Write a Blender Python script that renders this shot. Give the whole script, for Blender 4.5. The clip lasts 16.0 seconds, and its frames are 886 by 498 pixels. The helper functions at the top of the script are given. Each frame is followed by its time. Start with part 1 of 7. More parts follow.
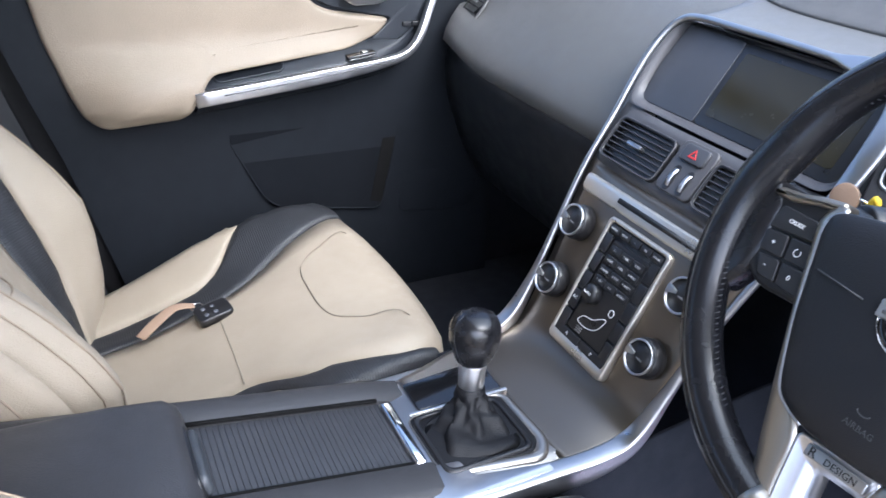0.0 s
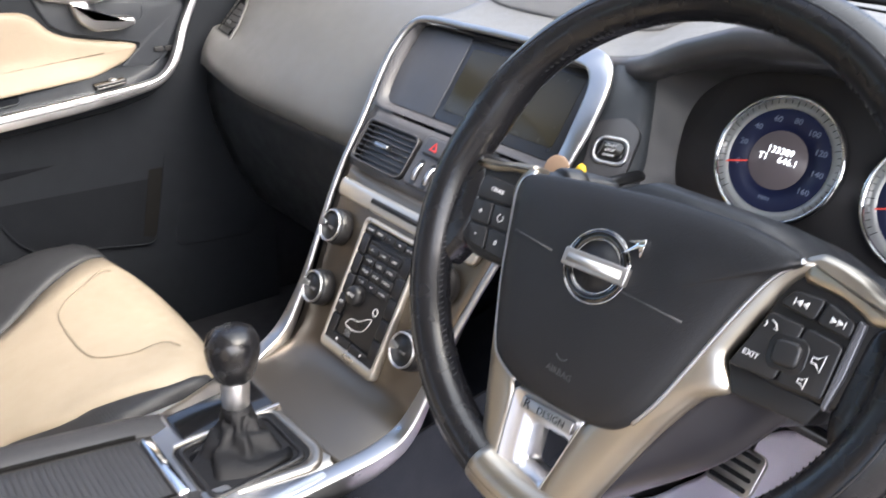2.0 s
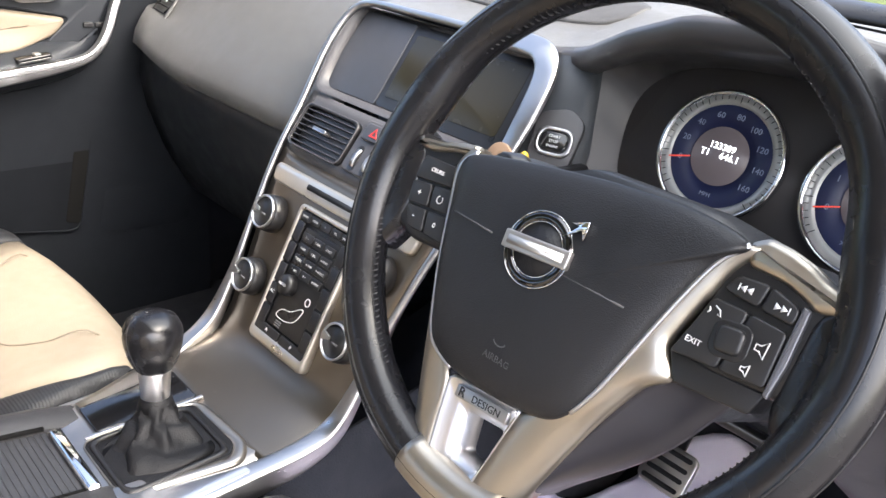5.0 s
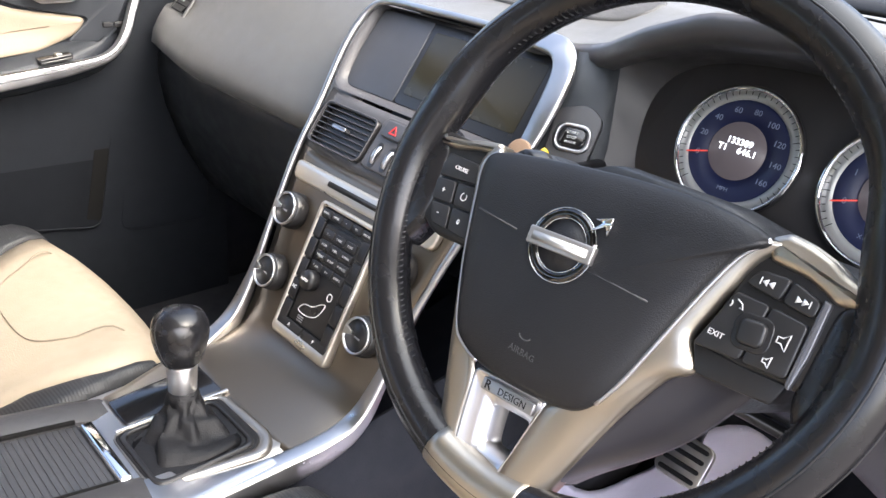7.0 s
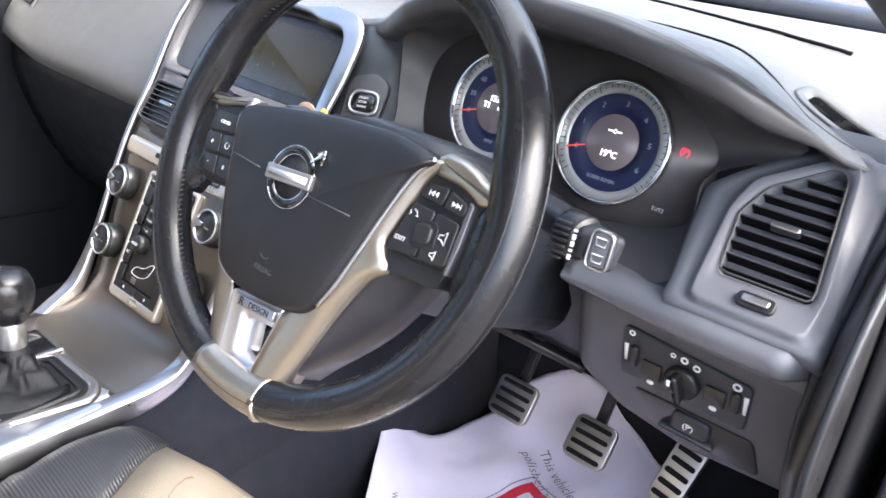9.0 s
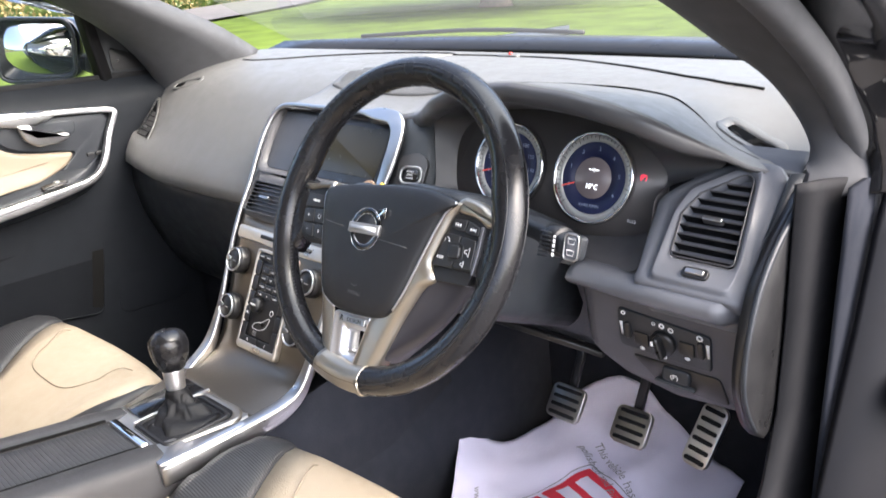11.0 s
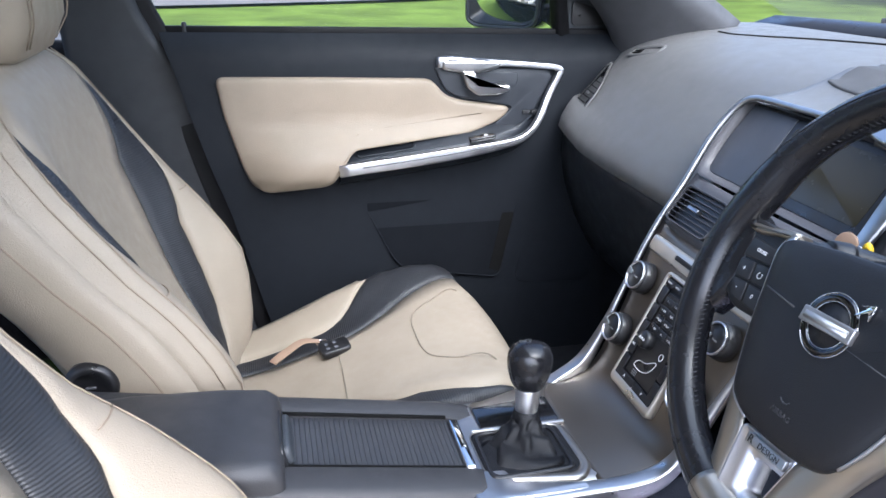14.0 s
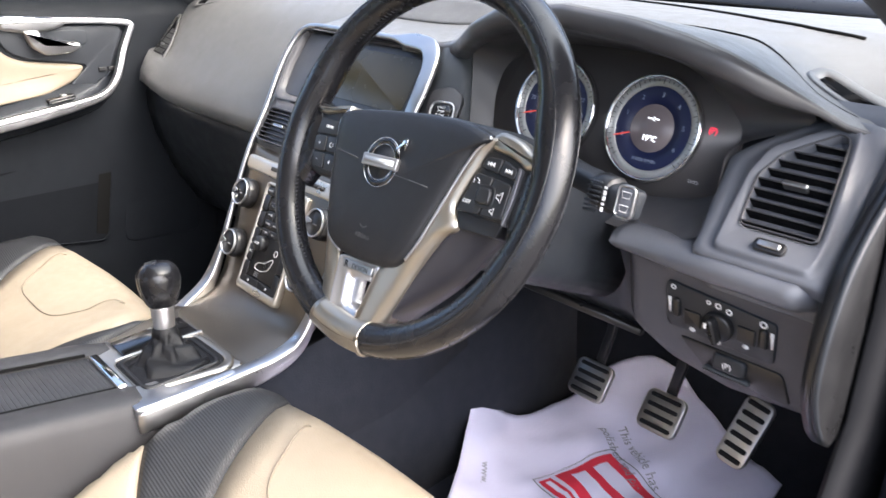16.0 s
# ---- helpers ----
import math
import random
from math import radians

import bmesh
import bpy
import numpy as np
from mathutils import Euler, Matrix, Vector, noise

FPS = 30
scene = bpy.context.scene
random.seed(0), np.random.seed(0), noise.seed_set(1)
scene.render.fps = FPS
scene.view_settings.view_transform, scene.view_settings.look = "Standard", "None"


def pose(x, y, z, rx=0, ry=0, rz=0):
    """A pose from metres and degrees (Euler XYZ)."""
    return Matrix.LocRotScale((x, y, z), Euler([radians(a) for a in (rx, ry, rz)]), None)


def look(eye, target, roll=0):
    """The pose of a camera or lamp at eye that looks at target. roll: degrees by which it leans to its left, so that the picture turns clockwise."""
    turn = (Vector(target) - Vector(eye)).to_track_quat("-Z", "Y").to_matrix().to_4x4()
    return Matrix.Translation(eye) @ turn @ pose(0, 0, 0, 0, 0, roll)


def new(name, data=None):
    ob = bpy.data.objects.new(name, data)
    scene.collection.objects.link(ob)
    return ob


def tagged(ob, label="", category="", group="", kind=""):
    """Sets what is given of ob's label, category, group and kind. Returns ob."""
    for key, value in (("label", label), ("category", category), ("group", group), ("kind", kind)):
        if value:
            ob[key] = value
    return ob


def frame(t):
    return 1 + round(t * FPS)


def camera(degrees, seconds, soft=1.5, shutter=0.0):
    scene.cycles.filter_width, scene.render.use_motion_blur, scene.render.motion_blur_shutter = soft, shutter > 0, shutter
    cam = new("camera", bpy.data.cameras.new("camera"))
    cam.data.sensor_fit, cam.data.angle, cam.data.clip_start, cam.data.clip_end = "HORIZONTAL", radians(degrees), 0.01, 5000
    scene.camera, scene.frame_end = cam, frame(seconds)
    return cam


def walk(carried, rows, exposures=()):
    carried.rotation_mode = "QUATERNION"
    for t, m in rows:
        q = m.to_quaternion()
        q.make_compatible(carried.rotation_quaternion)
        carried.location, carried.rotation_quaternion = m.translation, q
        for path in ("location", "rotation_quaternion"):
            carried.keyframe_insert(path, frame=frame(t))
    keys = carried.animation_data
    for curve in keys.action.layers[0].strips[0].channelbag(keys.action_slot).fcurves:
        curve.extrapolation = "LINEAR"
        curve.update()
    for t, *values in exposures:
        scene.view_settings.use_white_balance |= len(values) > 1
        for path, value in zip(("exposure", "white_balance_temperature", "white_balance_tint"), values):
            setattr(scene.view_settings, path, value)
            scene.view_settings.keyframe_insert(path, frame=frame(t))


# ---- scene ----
cam = camera(59.3, 16.0, soft=1.5, shutter=0.25)
PATH = [
    (0, (0.571, -0.506, 1.263), (-0.996, 0.299, 0.317), 3.2),
    (0.5, (0.583, -0.498, 1.265), (-0.937, 0.431, 0.357), 4.8),
    (1, (0.632, -0.494, 1.239), (-0.879, 0.48, 0.363), 4.6),
    (1.5, (0.636, -0.472, 1.22), (-0.825, 0.566, 0.331), 3.3),
    (2, (0.62, -0.442, 1.235), (-0.747, 0.746, 0.386), 2.8),
    (2.5, (0.593, -0.397, 1.254), (-0.66, 0.974, 0.512), 2.8),
    (3, (0.593, -0.389, 1.251), (-0.602, 1.037, 0.516), 3.3),
    (3.5, (0.606, -0.404, 1.23), (-0.596, 0.997, 0.46), 4.7),
    (4, (0.608, -0.412, 1.219), (-0.619, 0.951, 0.422), 5.7),
    (4.5, (0.61, -0.416, 1.215), (-0.64, 0.917, 0.403), 6.3),
    (5, (0.611, -0.429, 1.211), (-0.659, 0.877, 0.386), 6.5),
    (5.2, (0.609, -0.433, 1.21), (-0.668, 0.865, 0.383), 6.6),
    (7.3, (0.613, -0.445, 1.217), (-0.666, 0.839, 0.372), 5.7),
    (7.5, (0.618, -0.446, 1.214), (-0.653, 0.846, 0.369), 5.6),
    (8, (0.662, -0.442, 1.193), (-0.579, 0.877, 0.344), 5.6),
    (8.5, (0.707, -0.426, 1.194), (-0.478, 0.943, 0.345), 6.3),
    (8.7, (0.734, -0.424, 1.205), (-0.426, 0.971, 0.364), 6.5),
    (10.8, (0.957, -0.566, 1.268), (-0.33, 0.783, 0.545), -3.0),
    (11, (0.971, -0.595, 1.281), (-0.357, 0.743, 0.612), -3.6),
    (11.5, (0.992, -0.605, 1.301), (-0.338, 0.78, 0.745), -3.2),
    (12, (0.967, -0.609, 1.301), (-0.365, 0.786, 0.773), -2.3),
    (12.5, (0.907, -0.568, 1.284), (-0.528, 0.702, 0.713), -1.2),
    (13, (0.811, -0.486, 1.257), (-0.851, 0.405, 0.592), 0.0),
    (13.5, (0.777, -0.486, 1.26), (-1.027, 0.003, 0.548), 0.8),
    (14, (0.759, -0.452, 1.262), (-1.059, -0.032, 0.542), 0.7),
    (14.5, (0.737, -0.415, 1.261), (-1.029, 0.155, 0.515), 0.8),
    (15, (0.758, -0.395, 1.246), (-0.917, 0.377, 0.473), 0.6),
    (15.5, (0.814, -0.409, 1.237), (-0.691, 0.652, 0.458), -0.4),
    (16, (0.894, -0.516, 1.226), (-0.457, 0.745, 0.463), 0.5),
]
walk(cam, [(t, look(eye, target, roll)) for t, eye, target, roll in PATH], [(t, e, k, 10) for t, e, k in ((0.0, 2.2, 5250), (1.0, 2.28, 5450), (2.0, 2.55, 6200), (3.0, 2.64, 6400), (5.0, 2.70, 6300), (7.5, 2.72, 6200), (8.2, 2.90, 6000), (9.0, 2.92, 6000), (11.0, 2.66, 6200), (12.0, 2.52, 6400), (12.8, 2.25, 6300), (13.5, 2.15, 5250), (14.3, 2.15, 5250), (15.0, 2.3, 5800), (16.0, 2.66, 6100))])

# ---- light ----
world = bpy.data.worlds.new("sky")
scene.world = world
world.use_nodes = True
wn = world.node_tree
sky = wn.nodes.new("ShaderNodeTexSky")
sky.sky_type = "NISHITA"
sky.sun_disc = False
sky.sun_elevation = radians(47)
sky.sun_rotation = radians(76)
sky.air_density = 0.7
sky.dust_density = 6.0
sky.ozone_density = 0.4
wn.nodes["Background"].inputs[1].default_value = 0.15
wn.links.new(sky.outputs[0], wn.nodes["Background"].inputs[0])

# high thin cloud: a wide soft sun
sun = new("sun", bpy.data.lights.new("sun", "SUN"))
sun.data.energy = 1.5
sun.data.angle = radians(120)
sun.data.color = (1.0, 0.96, 0.91)
sun.matrix_world = look((5.2, 1.3, 6.2), (0, 0, 0))


# ---- materials ----
def material(name, color, rough=0.5, metal=0.0, grain=0.0, grain_scale=900.0, vary=0.12, vary_scale=9.0,
             rough_vary=0.08, coat=0.0, spec=0.5, emit=0.0, sheen=0.0, grain_kind="noise"):
    m = bpy.data.materials.new(name)
    m.use_nodes = True
    nt = m.node_tree
    b = nt.nodes["Principled BSDF"]
    b.inputs["Metallic"].default_value = metal
    b.inputs["Specular IOR Level"].default_value = spec
    b.inputs["Coat Weight"].default_value = coat
    b.inputs["Sheen Weight"].default_value = sheen
    co = nt.nodes.new("ShaderNodeTexCoord")
    n1 = nt.nodes.new("ShaderNodeTexNoise")
    n1.inputs["Scale"].default_value = vary_scale
    n1.inputs["Detail"].default_value = 6.0
    nt.links.new(co.outputs["Object"], n1.inputs["Vector"])
    ramp = nt.nodes.new("ShaderNodeMapRange")
    ramp.inputs["From Min"].default_value, ramp.inputs["From Max"].default_value = 0.3, 0.7
    ramp.inputs["To Min"].default_value, ramp.inputs["To Max"].default_value = 1 - vary, 1 + vary
    nt.links.new(n1.outputs["Fac"], ramp.inputs["Value"])
    mul = nt.nodes.new("ShaderNodeVectorMath")
    mul.operation = "SCALE"
    mul.inputs[0].default_value = color[:3]
    nt.links.new(ramp.outputs[0], mul.inputs["Scale"])
    nt.links.new(mul.outputs[0], b.inputs["Base Color"])
    rr = nt.nodes.new("ShaderNodeMapRange")
    rr.inputs["From Min"].default_value, rr.inputs["From Max"].default_value = 0.3, 0.7
    rr.inputs["To Min"].default_value, rr.inputs["To Max"].default_value = max(0.02, rough - rough_vary), min(1, rough + rough_vary)
    n2 = nt.nodes.new("ShaderNodeTexNoise")
    n2.inputs["Scale"].default_value = vary_scale * 4.3
    n2.inputs["Detail"].default_value = 4.0
    nt.links.new(co.outputs["Object"], n2.inputs["Vector"])
    nt.links.new(n2.outputs["Fac"], rr.inputs["Value"])
    nt.links.new(rr.outputs[0], b.inputs["Roughness"])
    if grain:
        if grain_kind == "voronoi":
            g = nt.nodes.new("ShaderNodeTexVoronoi")
            g.inputs["Scale"].default_value = grain_scale
            out = g.outputs["Distance"]
        else:
            g = nt.nodes.new("ShaderNodeTexNoise")
            g.inputs["Scale"].default_value = grain_scale
            g.inputs["Detail"].default_value = 3.0
            out = g.outputs["Fac"]
        nt.links.new(co.outputs["Object"], g.inputs["Vector"])
        bump = nt.nodes.new("ShaderNodeBump")
        bump.inputs["Strength"].default_value = grain
        bump.inputs["Distance"].default_value = 0.0006
        nt.links.new(out, bump.inputs["Height"])
        nt.links.new(bump.outputs[0], b.inputs["Normal"])
    if emit:
        b.inputs["Emission Color"].default_value = (*color[:3], 1)
        b.inputs["Emission Strength"].default_value = emit
    return m


def ribbed(name, color, rough, axis, scale, strength=0.8):
    m = material(name, color, rough)
    nt = m.node_tree
    b = nt.nodes["Principled BSDF"]
    co = nt.nodes.new("ShaderNodeTexCoord")
    w = nt.nodes.new("ShaderNodeTexWave")
    w.bands_direction = axis
    w.inputs["Scale"].default_value = scale
    w.inputs["Distortion"].default_value = 0.15
    nt.links.new(co.outputs["Object"], w.inputs["Vector"])
    bump = nt.nodes.new("ShaderNodeBump")
    bump.inputs["Strength"].default_value = strength
    bump.inputs["Distance"].default_value = 0.001
    nt.links.new(w.outputs["Fac"], bump.inputs["Height"])
    nt.links.new(bump.outputs[0], b.inputs["Normal"])
    return m


def glass(name, tint=(1, 1, 1), gloss=0.06):
    m = bpy.data.materials.new(name)
    m.use_nodes = True
    nt = m.node_tree
    nt.nodes.clear()
    out = nt.nodes.new("ShaderNodeOutputMaterial")
    tr = nt.nodes.new("ShaderNodeBsdfTransparent")
    tr.inputs[0].default_value = (*tint, 1)
    gl = nt.nodes.new("ShaderNodeBsdfGlossy")
    gl.inputs["Roughness"].default_value = 0.02
    mix = nt.nodes.new("ShaderNodeMixShader")
    fr = nt.nodes.new("ShaderNodeFresnel")
    fr.inputs["IOR"].default_value = 1.45
    sc = nt.nodes.new("ShaderNodeMath")
    sc.operation = "MULTIPLY"
    sc.inputs[1].default_value = gloss / 0.04
    nt.links.new(fr.outputs[0], sc.inputs[0])
    nt.links.new(sc.outputs[0], mix.inputs[0])
    nt.links.new(tr.outputs[0], mix.inputs[1])
    nt.links.new(gl.outputs[0], mix.inputs[2])
    # thin translucent layer that puts a pale veil of haze over the view
    haze = nt.nodes.new("ShaderNodeBsdfTranslucent")
    haze.inputs[0].default_value = (0.8, 0.8, 0.8, 1)
    film = nt.nodes.new("ShaderNodeMixShader")
    film.inputs[0].default_value = 0.03
    nt.links.new(mix.outputs[0], film.inputs[1])
    nt.links.new(haze.outputs[0], film.inputs[2])
    nt.links.new(film.outputs[0], out.inputs[0])
    return m


CHARCOAL = material("charcoal soft plastic", (0.040, 0.045, 0.051), 0.44, grain=0.35, grain_scale=1400, grain_kind="voronoi", vary=0.06)
DARK = material("dark hard plastic", (0.017, 0.020, 0.025), 0.45, grain=0.3, grain_scale=1600, grain_kind="voronoi")
BLACK = material("black plastic", (0.012, 0.012, 0.013), 0.35, grain=0.1)
TOPPAD = material("charcoal soft dashboard skin", (0.068, 0.0675, 0.063), 0.46, spec=0.9, sheen=0.06, grain=0.35, grain_scale=1400, grain_kind="voronoi", vary=0.05)
GREYPANEL = material("grey satin plastic", (0.105, 0.110, 0.125), 0.45, grain=0.2, grain_scale=1500)
GLOSSBLACK = material("gloss black", (0.008, 0.008, 0.009), 0.12, coat=0.5, vary=0.05, rough_vary=0.03)
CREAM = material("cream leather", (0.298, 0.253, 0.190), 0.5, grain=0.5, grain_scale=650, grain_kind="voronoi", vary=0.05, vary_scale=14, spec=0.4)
BLEATHER = material("black leather", (0.016, 0.018, 0.022), 0.42, grain=0.6, grain_scale=700, grain_kind="voronoi", vary=0.2)
WHEEL_LEATHER = material("worn black wheel leather", (0.009, 0.009, 0.0105), 0.26, spec=0.45, coat=0.1, grain=0.07, grain_scale=1500, grain_kind="voronoi", vary=0.12, vary_scale=14, rough_vary=0.04)
ALU = material("satin aluminium", (0.49, 0.49, 0.495), 0.32, metal=1.0, vary=0.03, rough_vary=0.05)
CHROME = material("chrome", (0.86, 0.86, 0.87), 0.08, metal=1.0, vary=0.02, rough_vary=0.03)
CHROME_SATIN = material("polished satin silver", (0.66, 0.66, 0.68), 0.33, metal=1.0, vary=0.03, rough_vary=0.05)
CHAMPAGNE = material("pale champagne satin metal", (0.62, 0.585, 0.52), 0.34, metal=0.85, vary=0.03)
FASCIA = material("dark brushed metal fascia", (0.180, 0.156, 0.127), 0.32, metal=0.9, vary=0.02, rough_vary=0.02)
# the fascia's metal again, its colour lightened in place of the sky's reflection
GEARDECK_LIT = material("satin gear deck lightened for sky reflection", (0.38, 0.355, 0.318), 0.30, metal=0.92, vary=0.02, rough_vary=0.03)
CONSOLE_MET = material("satin grey console finish", (0.42, 0.41, 0.40), 0.36, metal=0.8, vary=0.04)
HOODM = material("satin dark grey hood plastic", (0.058, 0.057, 0.060), 0.4, grain=0.2, grain_scale=1500)
SCREEN = material("dark display glass", (0.024, 0.022, 0.015), 0.22, spec=0.3, vary=0.1)
RIM_THREAD = material("black stitching thread", (0.030, 0.030, 0.033), 0.6)
STITCH = material("grey stitching thread", (0.10, 0.10, 0.105), 0.8)
CREAM_STITCH = material("beige stitching thread", (0.24, 0.19, 0.135), 0.8)
WHITE = material("white print", (0.75, 0.75, 0.75), 0.6, vary=0.02)
CARPET = material("black carpet", (0.007, 0.009, 0.016), 0.95, grain=1.0, grain_scale=500)
RUBBER = material("black rubber seal", (0.010, 0.010, 0.011), 0.65, spec=0.2)
PAINT = material("black car paint", (0.01, 0.01, 0.011), 0.12, coat=1.0, vary=0.05, rough_vary=0.03)
JAMB = material("black jamb paint", (0.010, 0.010, 0.012), 0.55, vary=0.1, spec=0.2)
HEADLINER = material("light grey headliner cloth", (0.62, 0.60, 0.55), 0.95)
GLASS = glass("window glass", (0.83, 0.86, 0.84), 0.03)
MIRROR = material("mirror glass", (0.85, 0.87, 0.88), 0.02, metal=1.0, vary=0.0, rough_vary=0.0)


# ---- mesh helpers ----
def part(name, bm, mat, parent=None, label="", smooth=True):
    me = bpy.data.meshes.new(name)
    bm.to_mesh(me)
    bm.free()
    if smooth:
        me.shade_smooth()
    me.materials.append(mat)
    ob = new(name, me)
    if parent is not None:
        ob.parent = parent
    if label:
        ob["label"] = label
    return ob


def auto(ob, angle=35):
    """Keeps edges sharper than the angle."""
    me = ob.data
    bm = bmesh.new()
    bm.from_mesh(me)
    for e in bm.edges:
        if len(e.link_faces) == 2 and e.calc_face_angle(0) > radians(angle):
            e.smooth = False
    bm.to_mesh(me)
    bm.free()
    return ob


def thing(name, label, category, group="", at=(0, 0, 0)):
    ob = new(name)
    ob.empty_display_size = 0.05
    ob.location = at
    return tagged(ob, label, category, group)


def V(*a):
    return Vector(a)


def spline(pts, n=8, closed=False):
    """Catmull-Rom through the points, n steps a span."""
    p = [Vector(q) for q in pts]
    out = []
    k = len(p)
    for i in range(k if closed else k - 1):
        if closed:
            a, b, c, d = p[i - 1], p[i], p[(i + 1) % k], p[(i + 2) % k]
        else:
            b, c = p[i], p[i + 1]
            a = p[i - 1] if i else b + (b - c)
            d = p[i + 2] if i + 2 < k else c + (c - b)
        for j in range(n):
            t = j / n
            out.append(0.5 * ((2 * b) + (c - a) * t + (2 * a - 5 * b + 4 * c - d) * t * t + (3 * b - a - 3 * c + d) * t ** 3))
    if not closed:
        out.append(p[-1])
    return out


def resample(pts, n):
    p = [Vector(q) for q in pts]
    s = [0.0]
    for a, b in zip(p, p[1:]):
        s.append(s[-1] + (b - a).length)
    out = []
    i = 0
    for k in range(n):
        d = s[-1] * k / (n - 1)
        while i < len(p) - 2 and s[i + 1] < d:
            i += 1
        f = (d - s[i]) / max(1e-9, s[i + 1] - s[i])
        out.append(p[i].lerp(p[i + 1], f))
    return out


def loft(rings, closed=True, caps=True, bm=None, cyclic=False):
    """A skin over rings of equal count. closed: each ring is a loop. cyclic: the last ring joins the first."""
    bm = bm or bmesh.new()
    vs = [[bm.verts.new(p) for p in r] for r in rings]
    m = len(rings[0])
    pairs = list(zip(vs, vs[1:]))
    if cyclic:
        pairs.append((vs[-1], vs[0]))
    for a, b in pairs:
        for i in range(m if closed else m - 1):
            j = (i + 1) % m
            bm.faces.new((a[i], a[j], b[j], b[i]))
    if caps and closed and not cyclic:
        bm.faces.new(list(reversed(vs[0])))
        bm.faces.new(vs[-1])
    bmesh.ops.recalc_face_normals(bm, faces=bm.faces)
    return bm


def sheet(rows, thick=0.003, bm=None, out=None):
    """An open grid with thickness, to the side away from its normals, which point along out."""
    bm = bm or bmesh.new()
    if out is not None:
        tot = Vector((0, 0, 0))
        for a, b in zip(rows, rows[1:]):
            for i in range(len(a) - 1):
                tot += (Vector(a[i + 1]) - Vector(a[i])).cross(Vector(b[i]) - Vector(a[i]))
        if tot.dot(Vector(out)) < 0:
            rows = [list(reversed(r)) for r in rows]
    vs = [[bm.verts.new(p) for p in r] for r in rows]
    fs = []
    for a, b in zip(vs, vs[1:]):
        for i in range(len(a) - 1):
            fs.append(bm.faces.new((a[i], a[i + 1], b[i + 1], b[i])))
    bm.normal_update()
    if thick:
        vn = {v: v.normal.copy() for r in vs for v in r}
        back = {v: bm.verts.new(v.co - vn[v] * thick) for v in vn}
        for f in fs:
            bm.faces.new([back[v] for v in reversed(f.verts)])
        edges = [e for e in bm.edges if len(e.link_faces) == 1 and e.verts[0] in back and e.verts[1] in back]
        for e in edges:
            l = e.link_loops[0]
            a, b = l.vert, l.link_loop_next.vert
            bm.faces.new((b, a, back[a], back[b]))
    bm.normal_update()
    return bm


def frames(path, up=(0, 0, 1), closed=False):
    p = [Vector(q) for q in path]
    out = []
    for i, q in enumerate(p):
        if closed:
            t = p[(i + 1) % len(p)] - p[i - 1]
        else:
            t = p[min(i + 1, len(p) - 1)] - p[max(i - 1, 0)]
        t.normalize()
        s = t.cross(Vector(up))
        if s.length < 1e-5:
            s = t.cross(Vector((1, 0, 0)))
        s.normalize()
        out.append((q, t, s, s.cross(t)))
    return out


def sweep(path, profile, up=(0, 0, 1), closed=False, caps=True, bm=None):
    """Profile points (side, up) carried along the path; profile may be a function of the fraction of the way."""
    fr = frames(path, up, closed)
    rings = []
    for i, (q, t, s, u) in enumerate(fr):
        pr = profile(i / max(1, len(fr) - 1)) if callable(profile) else profile
        rings.append([q + s * a + u * b for a, b in pr])
    return loft(rings, True, caps, bm, closed)


def circle(r, n=12, ry=None):
    return [(r * math.cos(2 * math.pi * i / n), (ry or r) * math.sin(2 * math.pi * i / n)) for i in range(n)]


def rrect(w, h, r, n=4):
    """A rounded rectangle about the origin."""
    out = []
    r = min(r, w / 2 - 1e-5, h / 2 - 1e-5)
    for cx, cy, a0 in ((w / 2 - r, h / 2 - r, 0), (-w / 2 + r, h / 2 - r, 90), (-w / 2 + r, -h / 2 + r, 180), (w / 2 - r, -h / 2 + r, 270)):
        for i in range(n + 1):
            a = radians(a0 + 90 * i / n)
            out.append((cx + r * math.cos(a), cy + r * math.sin(a)))
    return out


def rounded(pts, r, n=4):
    """A polygon with its corners rounded."""
    p = [Vector((*q, 0)) for q in pts]
    out = []
    for i, b in enumerate(p):
        a, c = p[i - 1], p[(i + 1) % len(p)]
        u, w = (a - b), (c - b)
        d = min(r, u.length * 0.45, w.length * 0.45)
        s, e = b + u.normalized() * d, b + w.normalized() * d
        for k in range(n + 1):
            t = k / n
            q = s * (1 - t) ** 2 + b * 2 * t * (1 - t) + e * t * t
            out.append((q.x, q.y))
    return out


